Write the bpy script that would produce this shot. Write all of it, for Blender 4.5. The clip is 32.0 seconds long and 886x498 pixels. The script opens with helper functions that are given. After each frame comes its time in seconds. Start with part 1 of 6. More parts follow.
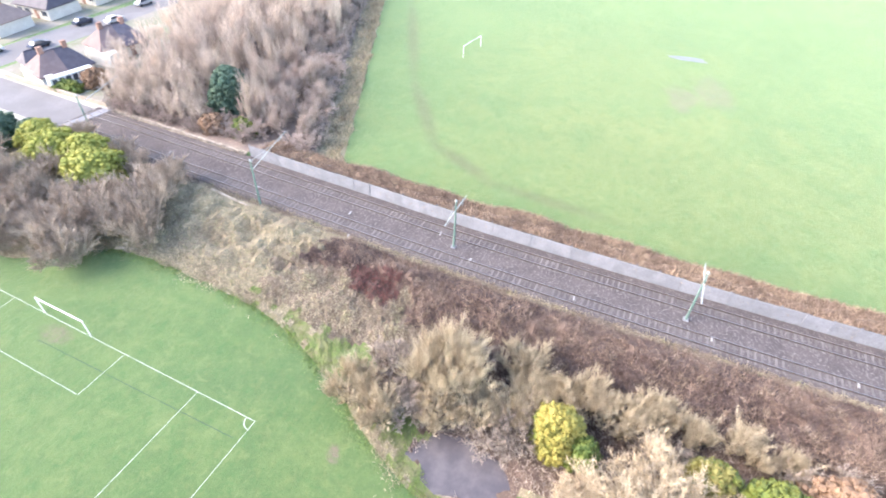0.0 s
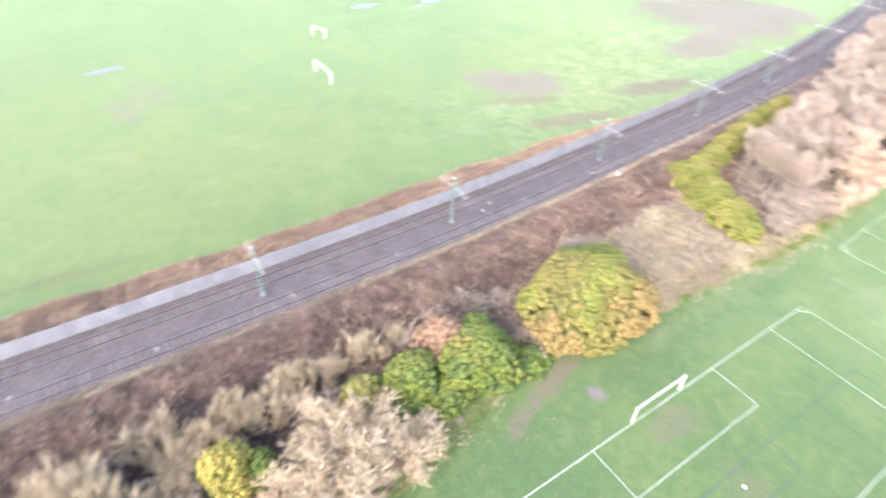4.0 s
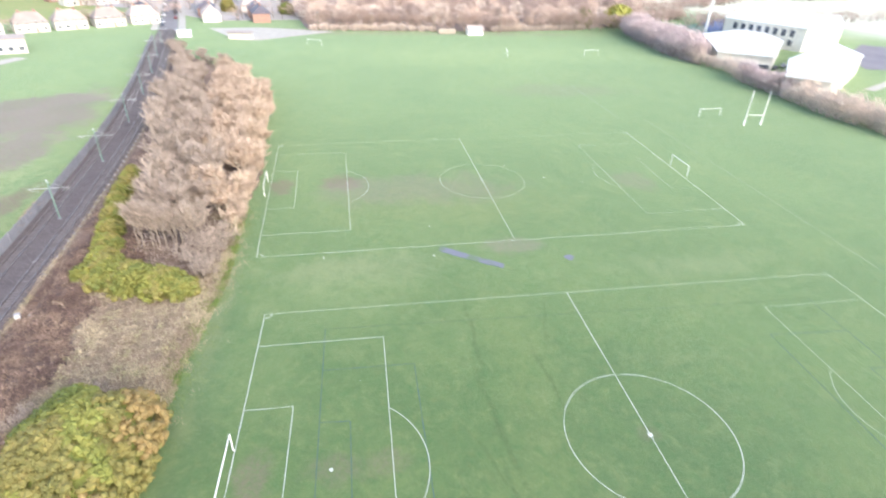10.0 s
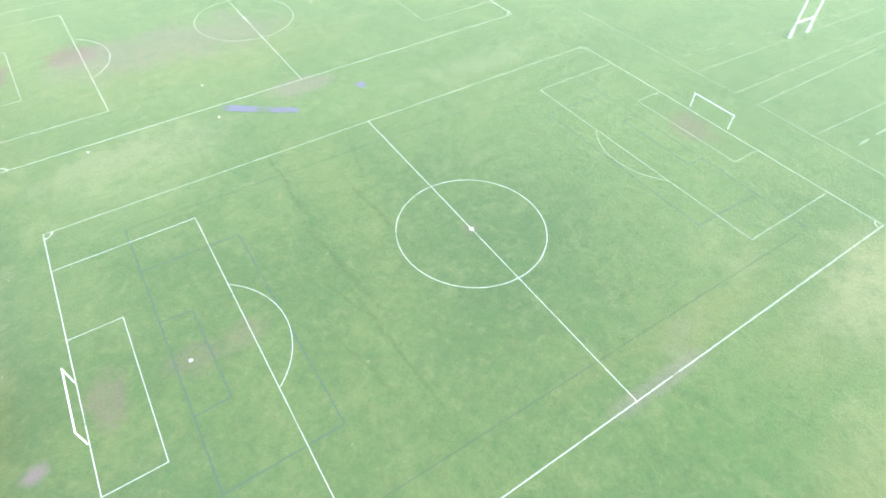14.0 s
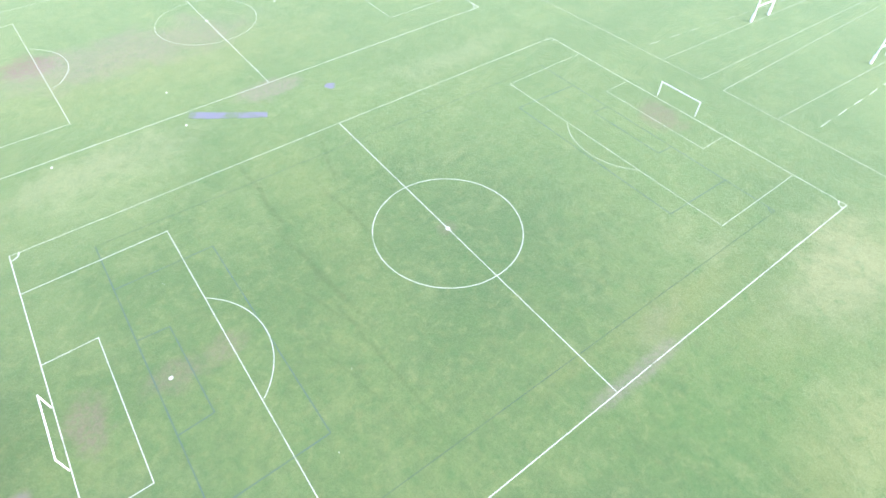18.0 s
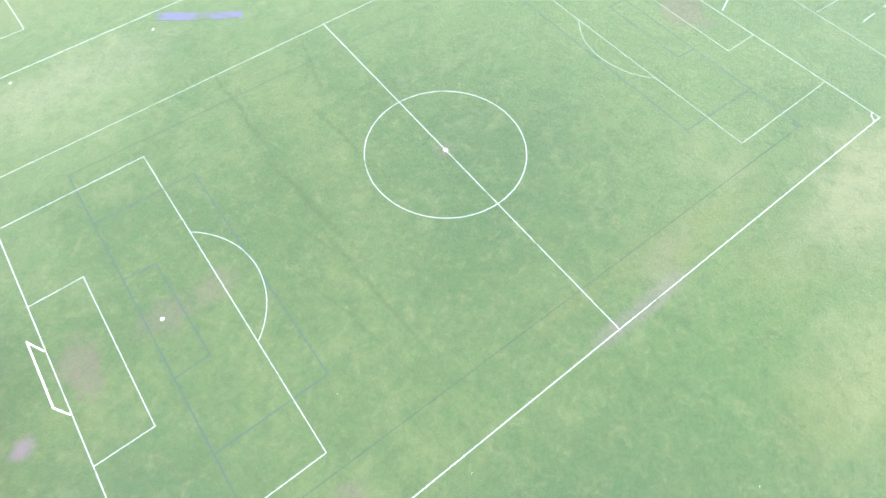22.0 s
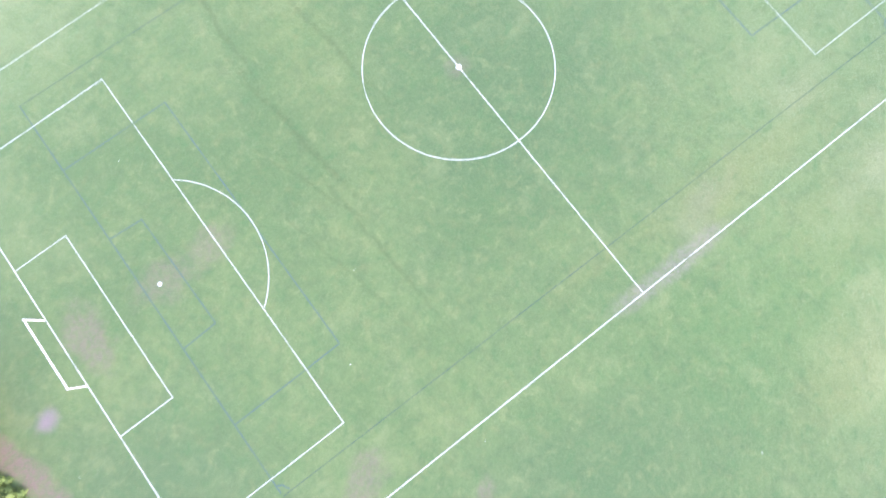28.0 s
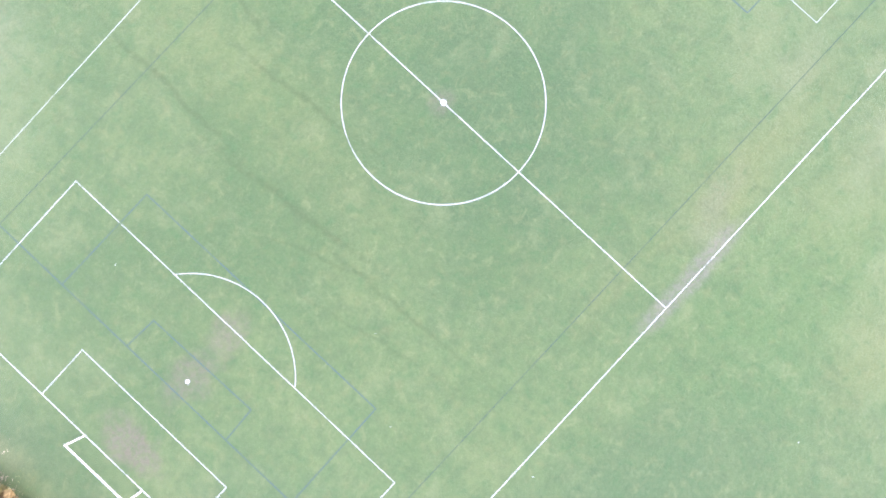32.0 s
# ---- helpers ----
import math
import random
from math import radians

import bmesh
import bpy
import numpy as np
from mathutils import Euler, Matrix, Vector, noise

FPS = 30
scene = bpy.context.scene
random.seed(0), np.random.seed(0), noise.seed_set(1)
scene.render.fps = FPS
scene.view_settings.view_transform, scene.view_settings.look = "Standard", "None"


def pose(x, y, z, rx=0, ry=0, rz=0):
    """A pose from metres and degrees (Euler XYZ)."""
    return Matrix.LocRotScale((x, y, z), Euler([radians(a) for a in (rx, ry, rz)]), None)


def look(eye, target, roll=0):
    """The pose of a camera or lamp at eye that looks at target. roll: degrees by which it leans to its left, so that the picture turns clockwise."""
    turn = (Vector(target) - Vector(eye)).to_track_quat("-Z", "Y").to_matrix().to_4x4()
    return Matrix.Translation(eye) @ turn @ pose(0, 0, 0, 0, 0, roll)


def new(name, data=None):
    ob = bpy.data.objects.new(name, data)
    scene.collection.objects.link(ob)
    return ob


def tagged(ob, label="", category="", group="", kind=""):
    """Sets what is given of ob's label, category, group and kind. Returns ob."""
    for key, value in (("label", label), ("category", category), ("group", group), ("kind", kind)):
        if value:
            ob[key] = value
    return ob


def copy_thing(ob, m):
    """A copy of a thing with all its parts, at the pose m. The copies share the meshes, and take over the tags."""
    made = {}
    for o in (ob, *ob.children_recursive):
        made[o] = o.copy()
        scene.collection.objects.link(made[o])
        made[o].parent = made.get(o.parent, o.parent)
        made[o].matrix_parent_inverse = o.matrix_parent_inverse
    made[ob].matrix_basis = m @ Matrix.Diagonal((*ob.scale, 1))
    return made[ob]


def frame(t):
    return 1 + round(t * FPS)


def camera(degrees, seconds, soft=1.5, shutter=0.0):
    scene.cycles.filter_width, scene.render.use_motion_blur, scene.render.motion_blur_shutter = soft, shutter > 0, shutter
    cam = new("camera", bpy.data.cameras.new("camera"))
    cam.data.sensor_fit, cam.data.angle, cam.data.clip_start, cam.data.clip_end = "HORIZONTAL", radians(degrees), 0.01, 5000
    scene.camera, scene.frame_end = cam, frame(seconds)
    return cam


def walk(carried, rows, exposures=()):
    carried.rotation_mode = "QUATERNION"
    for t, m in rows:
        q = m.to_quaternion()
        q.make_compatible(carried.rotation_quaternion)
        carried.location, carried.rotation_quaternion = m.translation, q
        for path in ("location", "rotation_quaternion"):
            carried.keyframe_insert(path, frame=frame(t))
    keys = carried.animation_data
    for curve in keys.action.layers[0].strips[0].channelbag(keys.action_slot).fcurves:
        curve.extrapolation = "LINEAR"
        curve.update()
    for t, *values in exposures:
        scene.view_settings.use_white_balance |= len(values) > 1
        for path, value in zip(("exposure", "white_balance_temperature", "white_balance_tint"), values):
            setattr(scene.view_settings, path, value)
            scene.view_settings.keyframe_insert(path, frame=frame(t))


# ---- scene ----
cam = camera(78.2, 32.0, soft=1.8, shutter=0.85)
PATH = [
    (0, 13.414, -39.373, 47.047, 48.196, -1.725, 112.928),
    (0.5, 13.296, -39.175, 47.063, 48.181, -1.683, 110.428),
    (1, 13.220, -39.009, 47.140, 48.142, -1.744, 105.959),
    (1.5, 13.131, -38.732, 47.169, 48.181, -1.723, 99.865),
    (2, 13.264, -38.513, 47.116, 48.294, -1.866, 91.775),
    (2.5, 13.400, -38.318, 47.221, 48.372, -2.167, 83.789),
    (4.5, 14.163, -36.825, 48.066, 51.322, -2.030, 45.984),
    (5, 14.371, -36.454, 48.158, 54.243, -2.057, 34.857),
    (5.5, 14.407, -36.387, 48.221, 56.968, -2.126, 25.392),
    (6, 14.189, -36.520, 48.183, 59.842, -2.299, 17.482),
    (6.5, 13.996, -36.678, 48.031, 62.302, -2.380, 13.695),
    (7, 14.003, -36.793, 47.937, 64.883, -2.334, 11.118),
    (7.5, 14.172, -36.738, 47.975, 67.083, -2.280, 7.877),
    (8, 14.442, -36.724, 48.008, 67.666, -2.074, 4.308),
    (8.5, 14.637, -36.817, 47.986, 67.405, -2.001, 1.005),
    (9, 14.770, -36.862, 47.959, 64.837, -1.965, -2.129),
    (9.5, 14.780, -36.985, 47.922, 62.233, -1.884, -5.122),
    (10, 14.698, -37.134, 47.967, 59.321, -1.829, -8.286),
    (10.5, 14.753, -37.238, 48.060, 56.673, -1.761, -11.232),
    (11, 14.652, -37.186, 48.179, 54.018, -1.812, -14.538),
    (11.5, 14.608, -37.167, 48.294, 51.649, -1.815, -17.555),
    (12, 14.570, -37.219, 48.319, 49.244, -1.771, -20.790),
    (12.5, 14.461, -37.337, 48.398, 47.021, -1.715, -23.926),
    (13, 14.500, -37.372, 48.460, 45.269, -1.560, -27.148),
    (13.5, 14.544, -37.378, 48.569, 44.042, -1.480, -30.249),
    (14, 14.519, -37.396, 48.546, 42.756, -1.434, -33.193),
    (14.5, 14.493, -37.353, 48.573, 41.989, -1.398, -34.503),
    (16.5, 14.656, -37.250, 48.865, 42.052, -1.285, -36.110),
    (17, 14.875, -37.183, 49.108, 42.000, -1.157, -36.349),
    (17.5, 15.085, -37.113, 49.353, 41.939, -1.066, -36.482),
    (18, 15.231, -36.794, 49.563, 41.757, -1.096, -36.750),
    (18.5, 15.398, -36.459, 49.643, 41.743, -1.199, -36.922),
    (19, 15.544, -36.300, 49.668, 40.121, -1.182, -37.026),
    (19.5, 15.875, -35.995, 49.623, 34.488, -1.096, -36.949),
    (20, 16.545, -35.332, 49.637, 30.732, -0.825, -37.076),
    (20.5, 17.334, -34.607, 49.693, 30.258, -0.714, -37.008),
    (21, 18.107, -33.816, 49.745, 30.029, -0.607, -37.045),
    (21.5, 18.728, -32.987, 49.748, 30.028, -0.592, -37.071),
    (22, 19.270, -32.169, 49.730, 29.630, -0.629, -37.104),
    (22.5, 19.763, -31.411, 49.764, 27.864, -0.652, -37.144),
    (23, 20.371, -30.535, 49.754, 24.209, -0.599, -37.121),
    (23.5, 21.192, -29.547, 49.801, 20.449, -0.399, -37.117),
    (24, 22.075, -28.452, 49.814, 19.119, -0.277, -37.083),
    (24.5, 22.868, -27.360, 49.846, 18.226, -0.225, -37.067),
    (25, 23.580, -26.227, 49.846, 17.421, -0.222, -37.087),
    (25.5, 24.265, -25.084, 49.867, 16.565, -0.268, -37.133),
    (27.5, 27.235, -20.268, 50.066, 12.840, -0.335, -37.170),
    (28, 27.973, -19.153, 50.078, 8.964, -0.205, -37.192),
    (28.5, 28.871, -18.018, 50.114, 4.548, 0.053, -37.834),
    (29, 29.787, -16.699, 50.113, 0.772, 0.210, -38.181),
    (29.5, 30.711, -15.331, 50.144, 0.548, 0.263, -39.174),
    (30, 31.612, -14.063, 50.119, 0.512, 0.358, -40.747),
    (30.5, 32.393, -12.955, 50.084, 0.557, 0.450, -42.953),
    (31, 33.078, -11.861, 50.081, 0.847, 0.431, -44.886),
    (31.5, 33.809, -10.748, 50.174, 0.959, 0.393, -46.078),
    (32, 34.632, -9.583, 50.202, 1.085, 0.354, -46.987),
]
EXPOSURES = [(0.0, 2.7, 6900, 14), (5.5, 2.52, 6850, 16), (9.0, 1.98, 6850, 13), (13.0, 2.46, 6660, 10), (19.0, 2.56, 6500, 18), (24.0, 2.61, 6300, 24), (29.0, 2.66, 6150, 33), (32.0, 2.66, 6200, 37)]
walk(cam, [(t, pose(x, y, z, a, b, c)) for t, x, y, z, a, b, c in PATH], EXPOSURES)

# ---- daylight: bright thin overcast ----
world = bpy.data.worlds.new("sky")
scene.world = world
world.use_nodes = True
SUN_EL, SUN_AZ = radians(34), radians(150)
wn = world.node_tree.nodes
sky = wn.new("ShaderNodeTexSky")
sky.sky_type, sky.sun_disc = "NISHITA", False
sky.sun_elevation, sky.sun_rotation = SUN_EL, SUN_AZ
sky.dust_density, sky.ozone_density, sky.air_density = 1.2, 0.8, 1.0
wn["Background"].inputs["Strength"].default_value = 0.135
world.node_tree.links.new(sky.outputs[0], wn["Background"].inputs["Color"])
sun = new("sun", bpy.data.lights.new("sun", "SUN"))
sun.data.energy, sun.data.angle, sun.data.color = 1.2, radians(40), (1.0, 0.93, 0.84)
sun_way = Vector((math.sin(SUN_AZ) * math.cos(SUN_EL), math.cos(SUN_AZ) * math.cos(SUN_EL), math.sin(SUN_EL)))
sun.matrix_world = look(sun_way * 300, (0, 0, 0))


# ---- materials ----
class Nodes:
    """Short way to write a node material."""

    def __init__(self, name):
        self.mat = bpy.data.materials.new(name)
        self.mat.use_nodes = True
        self.tree, self.made = self.mat.node_tree, {}
        self.bsdf = self.tree.nodes["Principled BSDF"]
        self.pos = self.add("ShaderNodeNewGeometry").outputs["Position"]

    def add(self, kind, **values):
        node = self.tree.nodes.new(kind)
        for key, value in values.items():
            node.inputs[key.replace("_", " ")].default_value = value
        return node

    def link(self, a, b):
        self.tree.links.new(a, b)

    def noise(self, scale, detail=4.0, rough=0.6, vector=None, distortion=0.0):
        key = (scale, detail, rough, distortion)
        if vector is None and key in self.made:
            return self.made[key]
        n = self.add("ShaderNodeTexNoise", Scale=scale, Detail=detail, Roughness=rough, Distortion=distortion)
        self.link(vector or self.pos, n.inputs["Vector"])
        if vector is None:
            self.made[key] = n.outputs["Fac"]
        return n.outputs["Fac"]

    def ramp(self, fac, lo, hi):
        n = self.add("ShaderNodeMapRange")
        n.interpolation_type = "SMOOTHSTEP"
        n.inputs["From Min"].default_value, n.inputs["From Max"].default_value = lo, hi
        self.link(fac, n.inputs["Value"])
        return n.outputs["Result"]

    def mix(self, fac, a, b):
        n = self.add("ShaderNodeMix")
        n.data_type = "RGBA"
        for value, sock in ((fac, n.inputs["Factor"]), (a, n.inputs["A"] if False else n.inputs[6]), (b, n.inputs[7])):
            if isinstance(value, (int, float)):
                sock.default_value = value
            elif isinstance(value, tuple):
                sock.default_value = (*value, 1)
            else:
                self.link(value, sock)
        return n.outputs[2]

    def calc(self, op, a, b=0.0):
        n = self.add("ShaderNodeMath")
        n.operation = op
        for value, sock in ((a, n.inputs[0]), (b, n.inputs[1])):
            if isinstance(value, (int, float)):
                sock.default_value = value
            else:
                self.link(value, sock)
        return n.outputs[0]

    def bump(self, height, strength, distance):
        n = self.add("ShaderNodeBump", Strength=strength, Distance=distance)
        self.link(height, n.inputs["Height"])
        self.link(n.outputs[0], self.bsdf.inputs["Normal"])

    def done(self, colour, rough=0.9, metal=0.0, spec=0.3):
        if isinstance(colour, tuple):
            self.bsdf.inputs["Base Color"].default_value = (*colour, 1)
        else:
            self.link(colour, self.bsdf.inputs["Base Color"])
        self.bsdf.inputs["Roughness"].default_value = rough
        self.bsdf.inputs["Metallic"].default_value = metal
        self.bsdf.inputs["Specular IOR Level"].default_value = spec
        return self.mat


def speckled(name, a, b, c=None, scale=3.0, fine=20.0, rough=0.9, metal=0.0, spec=0.3, bump=0.0, depth=0.02, island=0.0, piece=0.0):
    """Three colours mixed at two scales, with relief; island or piece: how far each piece differs in tone."""
    n = Nodes(name)
    col = n.mix(n.ramp(n.noise(scale), 0.35, 0.65), a, b)
    grain = n.noise(fine, 5.0, 0.7)
    col = n.mix(n.ramp(grain, 0.48, 0.72), col, c or tuple(v * 0.7 for v in a))
    if island or piece:
        src = n.add("ShaderNodeNewGeometry").outputs["Random Per Island"] if island else n.add("ShaderNodeObjectInfo").outputs["Random"]
        k = island or piece
        tone = n.add("ShaderNodeHueSaturation")
        n.link(n.calc("MULTIPLY_ADD", src, 2 * k), tone.inputs["Value"])
        tone.inputs["Value"].links[0].from_node.inputs[2].default_value = 1 - k
        n.link(col, tone.inputs["Color"])
        col = tone.outputs[0]
    if bump:
        n.bump(grain, bump, depth)
    return n.done(col, rough, metal, spec)


def patch(n, cx, cy, rx, ry, turn=0.0, soft=0.5, ragged=0.9, grain=0.25, wander=0.0):
    """A ragged oval stain on the ground, 1 inside and 0 outside."""
    m = n.add("ShaderNodeMapping")
    m.vector_type = "TEXTURE"
    m.inputs["Location"].default_value = (cx, cy, 0)
    m.inputs["Rotation"].default_value = (0, 0, radians(turn))
    m.inputs["Scale"].default_value = (rx, ry, 1e6)
    where = n.pos
    if wander:
        shift = n.add("ShaderNodeTexNoise", Scale=0.25, Detail=6.0, Roughness=0.7)
        n.link(n.pos, shift.inputs["Vector"])
        away = n.add("ShaderNodeVectorMath")
        away.operation = "MULTIPLY_ADD"
        n.link(shift.outputs["Color"], away.inputs[0])
        away.inputs[1].default_value = (wander * 2, wander * 2, 0)
        n.link(n.pos, away.inputs[2])
        where = away.outputs[0]
    n.link(where, m.inputs["Vector"])
    length = n.add("ShaderNodeVectorMath")
    length.operation = "LENGTH"
    n.link(m.outputs[0], length.inputs[0])
    edge = n.calc("MULTIPLY_ADD", n.noise(grain, 5.0, 0.65), ragged * 2)
    edge.node.inputs[2].default_value = -ragged
    value = n.calc("ADD", length.outputs["Value"], edge)
    return n.ramp(value, 1.0 + soft * 0.5, 1.0 - soft)


def ground_material():
    n = Nodes("winter_grass")
    big, mid, fine, hair = n.noise(0.022, 3.0), n.noise(0.10, 6.0, 0.7, None, 0.4), n.noise(0.9, 6.0, 0.75), n.noise(5.0, 4.0, 0.8)
    col = n.mix(n.ramp(big, 0.35, 0.65), (0.070, 0.126, 0.046), (0.096, 0.155, 0.057))
    col = n.mix(n.calc("MULTIPLY", n.ramp(mid, 0.42, 0.70), 0.55), col, (0.138, 0.182, 0.069))
    col = n.mix(n.calc("MULTIPLY", n.ramp(fine, 0.42, 0.72), 0.42), col, (0.064, 0.111, 0.045))
    col = n.mix(n.calc("MULTIPLY", n.ramp(hair, 0.42, 0.70), 0.28), col, (0.154, 0.194, 0.089))
    # lusher, bluer grass beside the rough edge
    for cx, cy, rx, ry, turn, k in ((-5.5, 14, 3.2, 30, 2, 0.6), (-3.5, -34, 2.6, 12, 5, 0.5), (-10, -68, 4, 12, 30, 0.35), (-5.0, 80, 2.0, 30, 2, 0.5), (34, -36, 20, 7, -8, 0.45), (-1, -16, 7, 9, 0, 0.35), (4, 240, 60, 9, 0, 0.4)):
        col = n.mix(n.calc("MULTIPLY", patch(n, cx, cy, rx, ry, turn, 0.8, 0.7, 0.12), k), col, (0.067, 0.118, 0.053))
    # straw-coloured worn turf
    for cx, cy, rx, ry, turn, k in ((75, -40, 22, 9, 15, 0.2), (63, -33, 9, 5, 20, 0.3), (60, -24, 10, 2.6, 0, 0.5), (58, -45, 9, 5, 0, 0.42), (43.5, -22.5, 5, 1.6, 0, 0.4), (-75, 110, 60, 34, 50, 0.4), (30, 60, 26, 10, 0, 0.4), (90, 150, 40, 30, 0, 0.25), (-68, 50, 26, 24, 40, 0.6), (96, -45, 14, 12, 0, 0.5), (-66, -30, 22, 44, 10, 0.6), (-100, -50, 30, 30, 10, 0.45), (60, 260, 120, 4, 1, 0.5)):
        col = n.mix(n.calc("MULTIPLY", patch(n, cx, cy, rx, ry, turn, 0.7, 1.2, 0.12), k * 0.7), col, (0.177, 0.184, 0.069))
    # lush, thin and straw turf; pale corner ovals also put veiling haze into colour
    for cx, cy, rx, ry, turn, k, tone in ((49, -4, 21, 18, 30, 0.6, (0.056, 0.108, 0.046)), (34, 17, 4.5, 15, 3, 0.4, (0.125, 0.170, 0.060)), (-6.6, 30, 1.8, 26, 1, 0.55, (0.150, 0.165, 0.082)), (33, 0, 3.0, 9, 10, 0.3, (0.118, 0.158, 0.060)), (13, 37.5, 14, 4.6, 4, 0.6, (0.195, 0.212, 0.115)), (69, 34, 16, 4, 3, 0.5, (0.165, 0.200, 0.098)),
                                          (54, -37, 19, 8, -14, 0.6, (0.078, 0.150, 0.048)), (84, -31, 9, 6, -8, 0.6, (0.225, 0.232, 0.115)), (70, -48, 14, 8, -10, 0.5, (0.175, 0.222, 0.088)), (70, -17, 6, 3.5, 20, 0.4, (0.165, 0.200, 0.088)), (77, -34, 10, 5, -8, 0.55, (0.205, 0.222, 0.112)), (70, -21.5, 5, 2.2, 8, 0.4, (0.180, 0.200, 0.098)), (62, -43, 9, 4, -10, 0.45, (0.190, 0.212, 0.094)), (32, -38, 12, 5, -6, 0.4, (0.072, 0.130, 0.052)), (56, -24, 5, 1.6, 20, 0.4, (0.165, 0.172, 0.100)), (3, -15, 8, 9, 0, 0.4, (0.060, 0.112, 0.052)), (70, 205, 70, 26, 4, 0.6, (0.158, 0.205, 0.078)), (12, 32, 12, 9, 20, 0.5, (0.150, 0.200, 0.088)), (0, 14, 7, 9, 10, 0.35, (0.120, 0.172, 0.070)), (70, 135, 60, 18, 6, 0.5, (0.078, 0.138, 0.052))):
        col = n.mix(n.calc("MULTIPLY", patch(n, cx, cy, rx, ry, turn, 0.9, 1.1, 0.2), k), col, tone)
    # broad uneven growth: lush clumps and paler thin turf
    growth = n.noise(0.20, 6.0, 0.66, None, 0.35)
    col = n.mix(n.calc("MULTIPLY", n.ramp(growth, 0.50, 0.74), 0.38), col, (0.056, 0.121, 0.042))
    col = n.mix(n.calc("MULTIPLY", n.ramp(growth, 0.49, 0.26), 0.40), col, (0.170, 0.207, 0.090))
    blot = n.noise(0.45, 5.0, 0.7, None, 0.6)
    col = n.mix(n.calc("MULTIPLY", n.ramp(blot, 0.46, 0.72), 0.4), col, (0.066, 0.110, 0.045))
    tuft = n.noise(0.75, 4.0, 0.65, None, 0.3)
    col = n.mix(n.calc("MULTIPLY", n.ramp(tuft, 0.50, 0.74), 0.26), col, (0.166, 0.173, 0.070))
    lush = n.noise(0.62, 5.0, 0.72, None, 0.8)
    col = n.mix(n.calc("MULTIPLY", n.ramp(lush, 0.53, 0.66), 0.40), col, (0.052, 0.126, 0.044))
    col = n.mix(n.calc("MULTIPLY", n.ramp(lush, 0.45, 0.32), 0.36), col, (0.172, 0.204, 0.086))
    tangle = n.noise(2.3, 5.0, 0.75, None, 0.5)
    col = n.mix(n.calc("MULTIPLY", n.ramp(tangle, 0.50, 0.68), 0.24), col, (0.050, 0.095, 0.043))
    col = n.mix(n.calc("MULTIPLY", n.ramp(tangle, 0.48, 0.32), 0.24), col, (0.158, 0.201, 0.096))
    # mud and bare soil: the near pitches, the far pitches, the boggy west field
    crumbs = n.calc("ADD", n.calc("MULTIPLY", n.ramp(n.noise(1.7, 6.0, 0.75, None, 0.4), 0.40, 0.62), 0.75), 0.45)

    bare_all = []

    def soil(base, spots):
        for cx, cy, rx, ry, turn, k in spots:
            small = rx < 5
            bare = patch(n, cx, cy, rx, ry, turn, 0.5, 0.9, 0.35 if small else 0.11, 4.0 if min(rx, ry) > 2.5 and not small else 0.0)
            much = n.calc("MULTIPLY", n.calc("MULTIPLY", bare, crumbs), k * 0.95 if small else k)
            bare_all.append(much)
            base = n.mix(much, base, (0.172, 0.140, 0.108) if small else (0.218, 0.180, 0.160))
        return base

    col = soil(col, ((2.4, -0.2, 2.2, 3.6, 0, 0.55), (15.8, 0.5, 2.2, 2.0, 0, 0.40), (10.4, 0.2, 3.0, 2.2, 0, 0.40), (45, 0.6, 1.4, 1.2, 0, 0.35), (49, -27.2, 7, 1.2, 0, 0.42), (87.5, 0.8, 3.2, 4.4, 0, 0.6), (-5.8, -56.8, 0.9, 0.6, 30, 0.9), (-5.4, -91.0, 1.2, 2.4, 0, 0.6), (-7.9, -7.0, 1.3, 5.4, 16, 1.0), (-6.0, -13.0, 1.1, 2.4, 30, 0.8), (15.2, -25.0, 2.6, 1.8, 20, 0.5), (22.9, -32.2, 1.3, 0.9, 30, 0.45)))
    col = soil(col, ((10.5, 72, 4.6, 4.4, 0, 0.95), (30, 72, 22, 7.5, 0, 0.42), (-2.0, 71.0, 2.6, 4.2, 0, 0.85), (44, 47, 6, 2.6, 0, 0.5), (79, 73, 5, 5, 0, 0.4), (88, 150, 24, 9, 0, 0.3), (60, 261, 100, 3, 1, 0.6)))
    # boggy west field: thin pale growth round broad sheets of mud
    for cx, cy, rx, ry, turn, k in ((-62, 62, 20, 34, 12, 0.5), (-78, 84, 26, 14, 40, 0.45), (-60, 24, 16, 10, 30, 0.35)):
        streaks = n.ramp(n.noise(0.28, 5.0, 0.7, None, 1.2), 0.44, 0.62)
        col = n.mix(n.calc("MULTIPLY", n.calc("MULTIPLY", patch(n, cx, cy, rx, ry, turn, 0.8, 0.9, 0.10), streaks), k), col, (0.235, 0.245, 0.130))
    col = soil(col, ((-66, 42, 12, 7, 38, 1.0), (-51, 37, 2.4, 11, -14, 0.9), (-62, 34, 2.0, 8, -22, 0.75), (-53, 64, 3.2, 12, -14, 1.0), (-76, 136, 25, 9, 43, 1.0), (-64, 128, 12, 25, 6, 1.0), (-60, 100, 7.5, 15, 6, 1.0), (-77, 118, 20, 13, 34, 1.0), (-96, 116, 10, 5, 40, 0.8), (-91, -30, 5, 3, 10, 0.5), (-97, -24, 7, 4, 10, 0.45)))
    col = n.mix(n.calc("MULTIPLY", patch(n, -4.4, -4.1, 1.2, 0.9, 20, 0.9, 0.8, 0.5), 0.7), col, (0.230, 0.165, 0.195))
